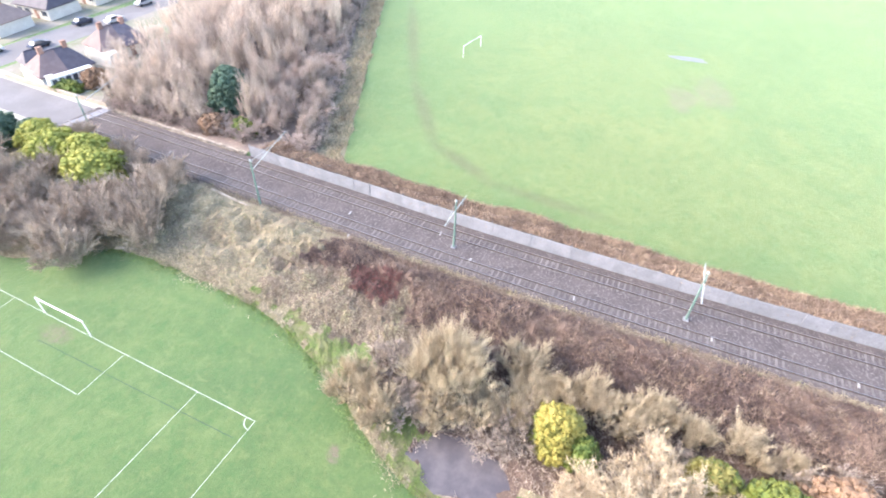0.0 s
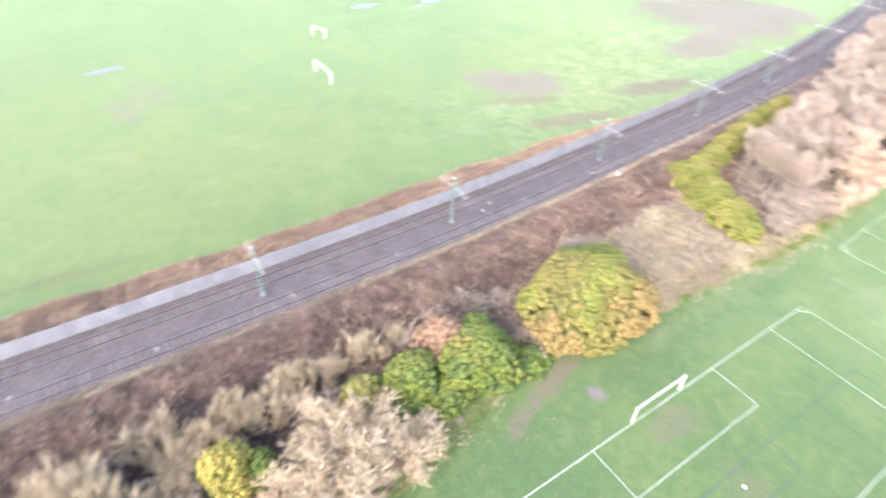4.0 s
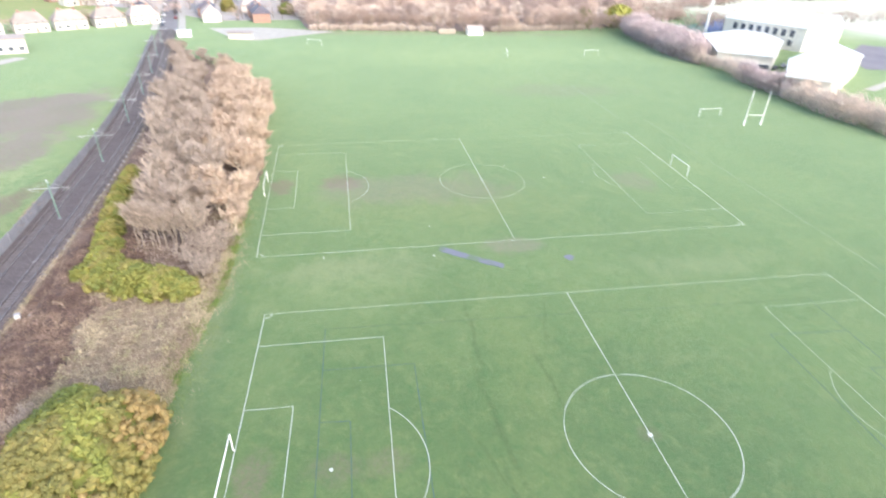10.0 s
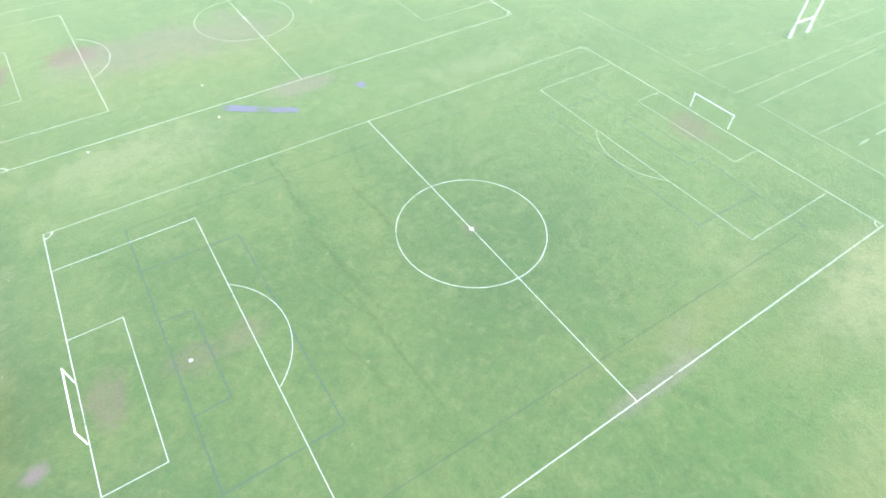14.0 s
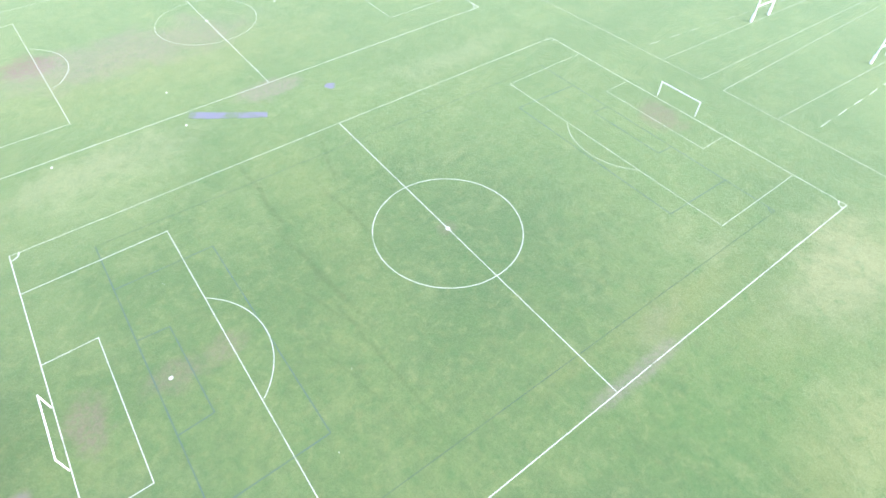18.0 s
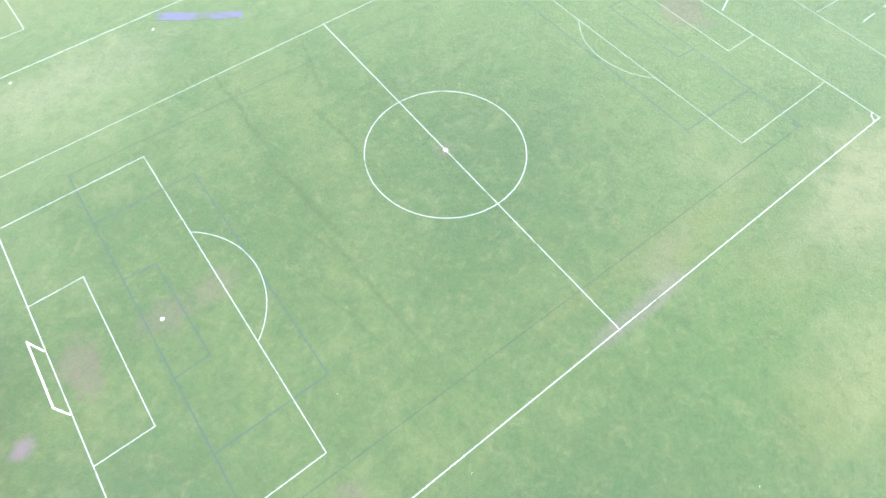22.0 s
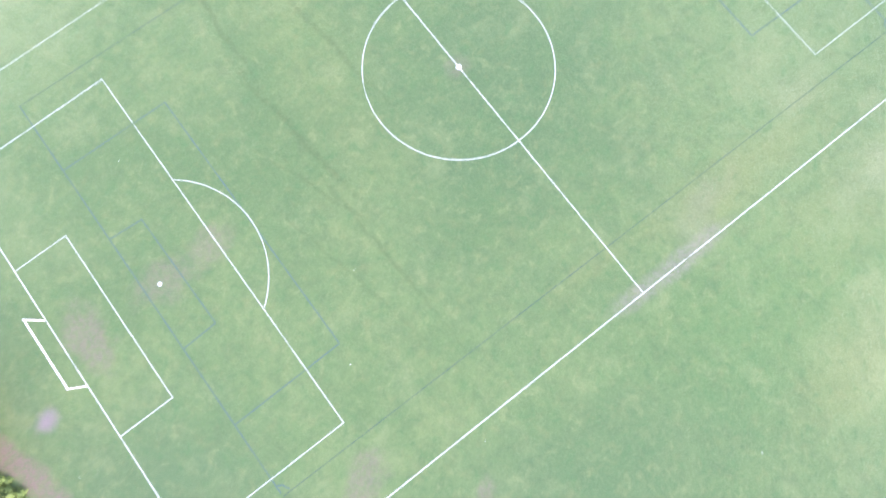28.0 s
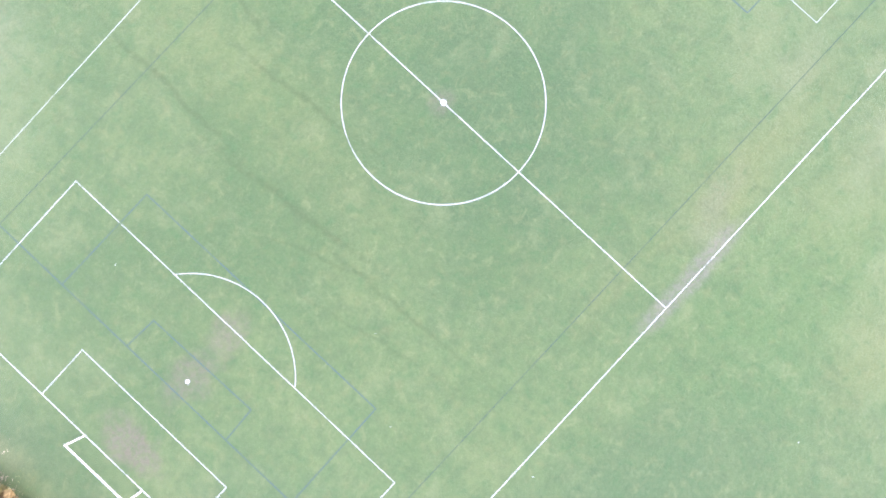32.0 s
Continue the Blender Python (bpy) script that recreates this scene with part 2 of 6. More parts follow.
    # worn curve driven round the west field
    for cx, cy, rx, ry, turn, k in ((-100.5, -93.5, 25, 1.5, 26, 0.7), (-69, -76.5, 12.5, 1.5, 33, 0.7), (-55.8, -64, 7.6, 1.5, 61, 0.65), (-51.6, -49, 10, 1.3, 86, 0.5)):
        col = n.mix(n.calc("MULTIPLY", patch(n, cx, cy, rx, ry, turn, 0.8, 0.4, 0.35), k), col, (0.088, 0.088, 0.050))
    # thin dark wheel and drain traces that wander over the turf
    for cx, cy, rx, ry, turn, k in ((29.6, 21, 0.30, 10, -2, 0.44), (29.4, 5, 0.40, 9, 6, 0.44), (29.3, -9, 0.26, 9, 3, 0.34), (37.4, 11, 0.26, 8, 6, 0.40), (40.6, 23, 0.26, 7, -16, 0.36), (27.6, 0, 0.24, 6, 20, 0.3), (25.2, -7, 0.16, 18, 12, 0.22)):
        col = n.mix(n.calc("MULTIPLY", patch(n, cx, cy, rx, ry, turn, 0.9, 1.6, 0.9, 0.9), k), col, (0.055, 0.088, 0.032))
    # farmland beyond the town; haze over it is put into the pale colour
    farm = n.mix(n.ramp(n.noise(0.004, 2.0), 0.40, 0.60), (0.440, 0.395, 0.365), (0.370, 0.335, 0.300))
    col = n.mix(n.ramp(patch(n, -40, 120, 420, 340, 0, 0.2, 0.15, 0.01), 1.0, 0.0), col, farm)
    n.bump(n.calc("ADD", hair, n.calc("MULTIPLY", tangle, 1.5)), 0.7, 0.09)
    # bare soil has none of the turf's soft sheen
    mud = bare_all[0]
    for more in bare_all[1:]:
        mud = n.calc("MAXIMUM", mud, more)
    n.link(n.calc("MULTIPLY", n.calc("SUBTRACT", 1.0, n.calc("MINIMUM", mud, 1.0)), 0.30), n.bsdf.inputs["Sheen Weight"])
    n.bsdf.inputs["Sheen Roughness"].default_value = 0.45
    n.bsdf.inputs["Sheen Tint"].default_value = (0.80, 1.0, 0.66, 1)
    return n.done(col, 0.95, 0, 0.15)


def paint_material(name, colour, wear, turf=(0.10, 0.16, 0.07), spread=0.2):
    n = Nodes(name)
    bare = n.ramp(n.calc("ADD", n.noise(0.35, 4.0), n.calc("MULTIPLY", n.noise(5.0, 4.0, 0.7), 0.5)), 1.02 - wear, 1.02 - wear + spread)
    n.bump(n.noise(7.0, 4.0, 0.75), 0.4, 0.04)
    return n.done(n.mix(bare, colour, turf), 0.9)


def water_material():
    n = Nodes("muddy_water")
    murk = n.mix(n.ramp(n.noise(0.5, 4.0), 0.35, 0.7), (0.090, 0.080, 0.090), (0.135, 0.120, 0.125))
    n.bump(n.noise(4.0), 0.05, 0.02)
    return n.done(murk, 0.25, 0, 0.4)


def glass_material():
    n = Nodes("window_glass")
    return n.done(n.mix(n.noise(0.8), (0.05, 0.06, 0.08), (0.10, 0.11, 0.13)), 0.08, 0, 0.6)


M_GROUND = ground_material()
M_LINE = paint_material("line_paint", (0.51, 0.55, 0.50), 0.21, (0.08, 0.135, 0.055))
M_LINE_FRESH = paint_material("fresh_line_paint", (0.74, 0.77, 0.72), 0.20, (0.08, 0.135, 0.055))
M_LINE_FADED = paint_material("faded_line_paint", (0.48, 0.54, 0.45), 0.50, (0.10, 0.155, 0.07), 0.9)
M_LINE_WORN = paint_material("nearly_gone_line_paint", (0.38, 0.43, 0.34), 0.66, (0.10, 0.155, 0.07), 0.9)
M_LINE_BLUE = paint_material("old_blue_line_paint", (0.058, 0.104, 0.112), 0.69, (0.08, 0.133, 0.055), 0.9)
M_LINE_DARK = paint_material("old_burnt_line", (0.045, 0.080, 0.066), 0.64, (0.08, 0.133, 0.055), 0.9)
M_BLUE = paint_material("blue_tape", (0.150, 0.158, 0.200), 0.30, (0.11, 0.155, 0.09))
M_WATER = water_material()
M_GLASS = glass_material()
M_WHITE = speckled("white_paint", (0.78, 0.79, 0.78), (0.70, 0.72, 0.70), (0.62, 0.62, 0.58), 1.5, 9.0, 0.45)
M_BALLAST = speckled("ballast", (0.104, 0.087, 0.086), (0.078, 0.065, 0.066), (0.222, 0.196, 0.192), 0.35, 3.6, 0.95, bump=1.0, depth=0.1)
M_SLEEPER = speckled("sleeper_concrete", (0.165, 0.147, 0.143), (0.130, 0.115, 0.113), None, 1.0, 10.0, 0.9, piece=0.25)
M_RAIL = speckled("rusty_rail", (0.075, 0.056, 0.050), (0.100, 0.076, 0.068), None, 1.5, 12.0, 0.7, 0.2)
M_RAILHEAD = speckled("worn_rail_head", (0.42, 0.38, 0.36), (0.50, 0.46, 0.44), None, 1.5, 12.0, 0.3, 0.9)
M_CONCRETE = speckled("concrete_panel", (0.262, 0.264, 0.290), (0.215, 0.216, 0.240), (0.155, 0.155, 0.168), 0.7, 6.0, 0.9, bump=0.3, piece=0.08)
M_MAST = speckled("mast_green_paint", (0.170, 0.270, 0.230), (0.140, 0.220, 0.195), (0.210, 0.260, 0.230), 1.0, 8.0, 0.5, 0.2)
M_ARM = speckled("galvanised_arm", (0.44, 0.46, 0.45), (0.37, 0.39, 0.38), None, 2.0, 12.0, 0.45, 0.4)
M_BOX = speckled("white_marker", (0.40, 0.385, 0.38), (0.33, 0.315, 0.315), None, 2.0, 10.0, 0.7)
M_BARK = speckled("bark", (0.150, 0.125, 0.105), (0.105, 0.088, 0.075), None, 1.0, 14.0, 0.9)
M_BARK_PALE = speckled("pale_bark", (0.36, 0.30, 0.24), (0.28, 0.23, 0.19), (0.20, 0.165, 0.14), 0.8, 9.0, 0.9)
M_BARK_CREAM = speckled("cream_bark", (0.58, 0.50, 0.40), (0.49, 0.42, 0.335), (0.36, 0.305, 0.245), 0.8, 9.0, 0.9)
M_TWIG_DUSK = speckled("dusky_twigs", (0.480, 0.395, 0.345), (0.380, 0.308, 0.270), (0.560, 0.465, 0.400), 0.10, 2.0, 0.9, island=0.35)
M_TWIG_PALE = speckled("pale_twigs", (0.570, 0.450, 0.352), (0.476, 0.370, 0.294), (0.360, 0.280, 0.225), 0.4, 3.0, 0.9, island=0.35)
M_TWIG_CREAM = speckled("cream_twigs", (0.560, 0.455, 0.320), (0.460, 0.370, 0.265), (0.350, 0.280, 0.202), 0.4, 3.0, 0.9, island=0.25)
M_TWIG_BROWN = speckled("brown_twigs", (0.400, 0.330, 0.282), (0.315, 0.258, 0.222), (0.475, 0.395, 0.335), 0.35, 3.0, 0.9, island=0.4)
M_TWIG_GREY = speckled("beige_twigs", (0.570, 0.478, 0.345), (0.475, 0.392, 0.285), (0.375, 0.308, 0.228), 0.4, 3.0, 0.9, island=0.3)
M_TWIG_THORN = speckled("thorn_twigs", (0.410, 0.338, 0.278), (0.325, 0.262, 0.218), (0.49, 0.408, 0.335), 0.3, 3.0, 0.9, island=0.35)
M_TWIG_ASH = speckled("ash_twigs", (0.700, 0.590, 0.510), (0.600, 0.505, 0.440), (0.480, 0.400, 0.345), 0.15, 2.0, 0.9, island=0.3)
M_LEAF_PRIVET = speckled("privet_leaves", (0.300, 0.305, 0.070), (0.215, 0.235, 0.055), (0.350, 0.315, 0.075), 0.6, 1.0, 0.7, island=0.10)
M_TWIG_PINK = speckled("pinkish_twigs", (0.440, 0.335, 0.285), (0.362, 0.274, 0.238), (0.500, 0.390, 0.328), 0.06, 1.0, 0.9, island=0.25)
M_TWIG_SCRUB = speckled("scrub_twigs", (0.460, 0.372, 0.330), (0.370, 0.296, 0.266), (0.530, 0.440, 0.385), 0.1, 1.5, 0.9, island=0.35)
M_TWIG_PURPLE = speckled("purple_hedge_twigs", (0.585, 0.485, 0.478), (0.485, 0.398, 0.402), (0.650, 0.555, 0.525), 0.15, 2.0, 0.9, island=0.3)
M_LEAF_GOLD = speckled("golden_leaves", (0.184, 0.162, 0.050), (0.150, 0.146, 0.045), (0.206, 0.168, 0.056), 0.35, 0.8, 0.7, island=0.10)
M_LEAF_AMBER = speckled("amber_leaves", (0.240, 0.170, 0.068), (0.204, 0.158, 0.062), (0.262, 0.175, 0.076), 0.5, 0.9, 0.7, island=0.10)
M_LEAF_OLIVE = speckled("olive_leaves", (0.165, 0.170, 0.042), (0.115, 0.135, 0.036), (0.215, 0.205, 0.055), 0.5, 0.9, 0.7, island=0.10)
M_LEAF_LIME = speckled("lime_leaves", (0.142, 0.165, 0.038), (0.100, 0.130, 0.034), (0.186, 0.182, 0.042), 0.5, 0.9, 0.7, island=0.10)
M_LEAF_GREEN = speckled("dark_green_leaves", (0.085, 0.135, 0.035), (0.150, 0.175, 0.035), (0.055, 0.095, 0.035), 0.5, 0.8, 0.7, island=0.10)
M_LEAF_BRIGHT = speckled("bright_yellow_leaves", (0.290, 0.245, 0.062), (0.235, 0.218, 0.056), (0.330, 0.255, 0.068), 0.6, 1.0, 0.7, island=0.10)
M_LEAF_SPRING = speckled("yellow_green_leaves", (0.205, 0.208, 0.050), (0.160, 0.182, 0.044), (0.235, 0.215, 0.056), 0.5, 0.9, 0.7, island=0.10)
M_LEAF_YELLOW = speckled("yellow_ivy_leaves", (0.208, 0.182, 0.056), (0.168, 0.162, 0.050), (0.235, 0.190, 0.060), 0.6, 1.0, 0.7, island=0.10)
M_LEAF_RUST = speckled("rusty_leaves", (0.270, 0.172, 0.112), (0.215, 0.138, 0.096), None, 0.8, 3.0, 0.8, island=0.15)
M_CONIFER = speckled("conifer_needles", (0.075, 0.125, 0.090), (0.095, 0.145, 0.100), None, 1.0, 4.0, 0.8, island=0.25)
# beds repeat stem colours darker; shade between the stems is in the colour
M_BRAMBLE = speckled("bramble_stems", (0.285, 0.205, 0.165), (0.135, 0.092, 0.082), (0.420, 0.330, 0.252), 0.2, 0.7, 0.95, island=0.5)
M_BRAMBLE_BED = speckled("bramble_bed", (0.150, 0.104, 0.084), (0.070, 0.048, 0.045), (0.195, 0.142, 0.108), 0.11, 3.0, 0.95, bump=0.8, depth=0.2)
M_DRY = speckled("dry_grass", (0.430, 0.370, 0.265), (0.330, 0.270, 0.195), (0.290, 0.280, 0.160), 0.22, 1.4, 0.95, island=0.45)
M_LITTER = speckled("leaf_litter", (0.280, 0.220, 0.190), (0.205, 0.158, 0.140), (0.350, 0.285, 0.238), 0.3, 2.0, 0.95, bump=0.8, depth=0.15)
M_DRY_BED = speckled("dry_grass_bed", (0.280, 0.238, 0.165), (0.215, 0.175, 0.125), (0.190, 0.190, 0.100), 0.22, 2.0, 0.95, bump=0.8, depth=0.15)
M_BRACKEN = speckled("bracken", (0.405, 0.298, 0.218), (0.270, 0.195, 0.152), (0.180, 0.130, 0.106), 0.3, 1.6, 0.95, island=0.55)
M_BRACKEN_BED = speckled("bracken_bed", (0.185, 0.130, 0.098), (0.120, 0.085, 0.068), (0.250, 0.182, 0.130), 0.5, 2.5, 0.95, bump=0.9, depth=0.2)
M_WEED = speckled("green_weeds", (0.135, 0.215, 0.050), (0.185, 0.205, 0.075), (0.090, 0.150, 0.040), 0.6, 3.0, 0.9, island=0.35)
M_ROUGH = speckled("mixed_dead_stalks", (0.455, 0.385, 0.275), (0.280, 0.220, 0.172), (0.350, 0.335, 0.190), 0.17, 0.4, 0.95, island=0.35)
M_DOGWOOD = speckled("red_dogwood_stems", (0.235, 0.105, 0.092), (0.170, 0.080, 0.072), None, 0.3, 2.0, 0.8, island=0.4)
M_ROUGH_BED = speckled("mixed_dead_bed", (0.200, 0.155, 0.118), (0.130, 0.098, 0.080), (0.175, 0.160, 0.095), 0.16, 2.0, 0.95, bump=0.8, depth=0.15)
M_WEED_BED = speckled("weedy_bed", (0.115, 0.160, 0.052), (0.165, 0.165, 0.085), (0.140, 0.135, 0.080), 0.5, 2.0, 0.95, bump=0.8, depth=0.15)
M_ASPHALT = speckled("asphalt", (0.150, 0.145, 0.148), (0.185, 0.180, 0.180), (0.120, 0.115, 0.115), 0.2, 5.0, 0.9, bump=0.2)
M_ROAD_PALE = speckled("worn_pale_asphalt", (0.170, 0.162, 0.168), (0.215, 0.206, 0.212), (0.140, 0.134, 0.140), 0.12, 4.0, 0.85)
M_PATH = speckled("pale_gravel", (0.42, 0.40, 0.36), (0.36, 0.34, 0.31), None, 0.3, 5.0, 0.95)
M_COURT = speckled("court_tarmac", (0.175, 0.165, 0.190), (0.205, 0.195, 0.215), None, 0.1, 2.0, 0.9)
M_RENDER = speckled("cream_render", (0.66, 0.63, 0.57), (0.58, 0.55, 0.50), None, 0.5, 5.0, 0.85, piece=0.12)
M_BRICK = speckled("red_brick", (0.33, 0.20, 0.16), (0.27, 0.16, 0.13), (0.38, 0.26, 0.21), 1.0, 6.0, 0.9, piece=0.15)
M_ROOF_SLATE = speckled("slate_roof", (0.085, 0.076, 0.098), (0.115, 0.105, 0.128), None, 0.8, 6.0, 0.6, piece=0.25)
M_ROOF_RED = speckled("red_tile_roof", (0.29, 0.21, 0.19), (0.24, 0.175, 0.16), None, 0.8, 6.0, 0.85, piece=0.25)
M_ROOF_PALE = speckled("weathered_pale_roof", (0.40, 0.34, 0.31), (0.34, 0.29, 0.27), None, 0.3, 3.0, 0.85, piece=0.25)
M_STONE = speckled("rubble_stone", (0.42, 0.36, 0.30), (0.34, 0.29, 0.24), (0.24, 0.20, 0.17), 0.8, 6.0, 0.95, bump=0.4, piece=0.25)
M_CAR = [speckled("car_paint", c, tuple(v * 0.9 for v in c), c, 0.5, 2.0, 0.3, 0.2, 0.5) for c in ((0.05, 0.06, 0.09), (0.55, 0.56, 0.58), (0.30, 0.05, 0.05), (0.75, 0.75, 0.74))]
M_RUBBER = speckled("tyre_rubber", (0.03, 0.03, 0.03), (0.04, 0.04, 0.04), None, 2.0, 9.0, 0.8)
# far fields kept pale: distant haze is put into the colour
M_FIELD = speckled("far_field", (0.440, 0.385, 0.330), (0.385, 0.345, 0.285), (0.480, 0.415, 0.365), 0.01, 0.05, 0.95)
M_MEADOW = speckled("meadow_grass", (0.250, 0.270, 0.110), (0.205, 0.255, 0.095), (0.290, 0.270, 0.130), 0.02, 0.3, 0.95)
M_SHED = speckled("pale_sheet_metal", (0.68, 0.68, 0.66), (0.60, 0.61, 0.60), None, 0.5, 4.0, 0.5, 0.1)


# ---- geometry helpers ----
class Geo:
    """Vertices and faces gathered for one mesh."""

    def __init__(self):
        self.v, self.f = [], []

    def box(self, x0, y0, z0, x1, y1, z1):
        b = len(self.v)
        self.v += [(x0, y0, z0), (x1, y0, z0), (x1, y1, z0), (x0, y1, z0), (x0, y0, z1), (x1, y0, z1), (x1, y1, z1), (x0, y1, z1)]
        self.f += [(b, b + 3, b + 2, b + 1), (b + 4, b + 5, b + 6, b + 7), (b, b + 1, b + 5, b + 4), (b + 1, b + 2, b + 6, b + 5), (b + 2, b + 3, b + 7, b + 6), (b + 3, b, b + 4, b + 7)]
        return self

    def tube(self, p, q, r0, r1, sides=3, cap=False):
        p, q = Vector(p), Vector(q)
        axis = (q - p).normalized()
        u = axis.orthogonal().normalized()
        w = axis.cross(u)
        b = len(self.v)
        for end, r in ((p, r0), (q, r1)):
            for k in range(sides):
                a = 2 * math.pi * k / sides
                self.v.append(tuple(end + (u * math.cos(a) + w * math.sin(a)) * r))
        for k in range(sides):
            j = (k + 1) % sides
            self.f.append((b + k, b + j, b + sides + j, b + sides + k))
        if cap:
            self.f.append(tuple(b + sides + k for k in range(sides)))
            self.f.append(tuple(b + sides - 1 - k for k in range(sides)))
        return self

    def spike(self, p, q, r):
        """A thin three-sided twig or blade that ends in a point."""
        p, q = Vector(p), Vector(q)
        axis = q - p
        u = axis.orthogonal().normalized() * r
        w = axis.normalized().cross(u)
        b = len(self.v)
        self.v += [tuple(p + u), tuple(p - u * 0.5 + w * 0.87), tuple(p - u * 0.5 - w * 0.87), tuple(q)]
        self.f += [(b, b + 1, b + 3), (b + 1, b + 2, b + 3), (b + 2, b, b + 3)]
        return self

    def blade(self, p, q, r):
        """A slim tapering twig or stalk, too fine for thickness to show."""
        p, q = Vector(p), Vector(q)
        u = (q - p).cross(Vector((random.gauss(0, 1), random.gauss(0, 1), random.gauss(0, 1)))).normalized() * r
        b = len(self.v)
        self.v += [tuple(p + u), tuple(p - u), tuple(q)]
        self.f.append((b, b + 1, b + 2))
        return self

    def poly(self, pts):
        b = len(self.v)
        self.v += [tuple(p) for p in pts]
        self.f.append(tuple(range(b, b + len(pts))))
        return self

    def prism(self, pts, z0, z1):
        """An upright solid over the outline pts (anticlockwise)."""
        b, n = len(self.v), len(pts)
        self.v += [(x, y, z0) for x, y in pts] + [(x, y, z1) for x, y in pts]
        self.f.append(tuple(b + n + k for k in range(n)))
        self.f.append(tuple(b + n - 1 - k for k in range(n)))
        for k in range(n):
            j = (k + 1) % n
            self.f.append((b + k, b + j, b + n + j, b + n + k))
        return self

    def arrays(self, verts, faces):
        b = len(self.v)
        self.v += [tuple(p) for p in verts]
        self.f += [tuple(int(i) + b for i in face) for face in faces]
        return self

    def mesh(self, name, material=None):
        m = bpy.data.meshes.new(name)
        m.from_pydata(self.v, [], self.f)
        if material:
            m.materials.append(material)
        return m


def part(name, geo, material, parent, label=""):
    ob = new(name, geo.mesh(name, material) if isinstance(geo, Geo) else geo)
    ob.parent = parent
    return tagged(ob, label) if label else ob


def thing(name, label, category, m=None, group="", kind=""):
    ob = new(name)
    ob.matrix_basis = m or Matrix()
    return tagged(ob, label, category, group, kind)


def solid(name, geo, material, label, category="", kind="structure", smooth=False):
    me = geo.mesh(name, material)
    if smooth:
        me.polygons.foreach_set("use_smooth", [True] * len(me.polygons))
    return tagged(new(name, me), label, category, "", kind)


def spline(knots, x):
    """Catmull-Rom value at x through (place, value) knots."""
    xs = [k[0] for k in knots]
    i = min(max(int(np.searchsorted(xs, x)) - 1, 0), len(xs) - 2)
    slope = lambda j: (knots[min(j + 1, len(xs) - 1)][1] - knots[max(j - 1, 0)][1]) / (xs[min(j + 1, len(xs) - 1)] - xs[max(j - 1, 0)])
    h = xs[i + 1] - xs[i]
    t = (x - xs[i]) / h
    a, b = knots[i][1], knots[i + 1][1]
    return (2 * t**3 - 3 * t * t + 1) * a + (t**3 - 2 * t * t + t) * h * slope(i) + (3 * t * t - 2 * t**3) * b + (t**3 - t * t) * h * slope(i + 1)


# the railway's middle line: x at each y
LINE = [(-420, -78), (-260, -52), (-180, -43.5), (-150, -41.2), (-124, -39.8), (-107, -38.9), (-75, -37.2), (-57, -36.3), (-28, -35.9), (0, -36.1), (30, -37.6), (59, -39.7), (87, -42.5), (115, -46.1), (142, -50.8), (178, -58.0), (207, -64.4), (235, -70.3), (268, -77.0), (400, -111), (620, -170), (900, -250)]


def mid(y):
    return spline(LINE, y)


def beside(y, off):
    """The point off metres to the +x side of the railway's middle line."""
    d = (mid(y + 0.5) - mid(y - 0.5))
    s = math.hypot(d, 1)
    return mid(y) + off / s, y - off * d / s


def ribbon(y0, y1, step, profile):
    """Sweeps a closed cross-section [(off, z)...] along the railway."""
    g = Geo()
    count = max(2, int((y1 - y0) / step) + 1)
    n = len(profile)
    for i in range(count):
        y = y0 + (y1 - y0) * i / (count - 1)
        g.v += [(*beside(y, o), z) for o, z in profile]
    for i in range(count - 1):
        for k in range(n):
            j = (k + 1) % n
            g.f.append((i * n + k, i * n + j, (i + 1) * n + j, (i + 1) * n + k))
    g.f += [tuple(range(n)), tuple((count - 1) * n + n - 1 - k for k in range(n))]
    return g


def rand(a, b):
    return random.uniform(a, b)


def inside(x, y, poly):
    hit = False
    for (x0, y0), (x1, y1) in zip(poly, poly[1:] + poly[:1]):
        if (y0 > y) != (y1 > y) and x < (x1 - x0) * (y - y0) / (y1 - y0) + x0:
            hit = not hit
    return hit


# ---- ground ----
g = Geo()
cuts = [-3500, -1200, -500, -250, -120, -60, 0, 60, 120, 250, 500, 1200, 3500]
for yy in cuts:
    g.v += [(xx, yy, 0) for xx in cuts]
nc = len(cuts)
g.f = [(r * nc + c, r * nc + c + 1, (r + 1) * nc + c + 1, (r + 1) * nc + c) for r in range(nc - 1) for c in range(nc - 1)]
solid("ground", g, M_GROUND, "flat winter playing field turf with muddy worn patches", "grass")


# ---- pitch markings ----
def stripe(parent, name, pts, width=0.16, material=None, z=0.006, closed=False):
    g = Geo()
    pts = [Vector((*p, 0)) for p in pts]
    n = len(pts)
    for i, p in enumerate(pts):
        a = pts[i - 1] if i or closed else p
        b = pts[(i + 1) % n] if i < n - 1 or closed else p
        d = (b - a).normalized()
        side = Vector((-d.y, d.x, 0)) * width / 2
        g.v += [(p.x + side.x, p.y + side.y, z), (p.x - side.x, p.y - side.y, z)]
    for i in range(n if closed else n - 1):
        j = (i + 1) % n
        g.f.append((2 * i + 1, 2 * j + 1, 2 * j, 2 * i))
    return part(name, g, material or M_LINE, parent)


def arc(cx, cy, r, a0, a1, n=40):
    return [(cx + r * math.cos(radians(a0 + (a1 - a0) * i / n)), cy + r * math.sin(radians(a0 + (a1 - a0) * i / n))) for i in range(n + 1)]


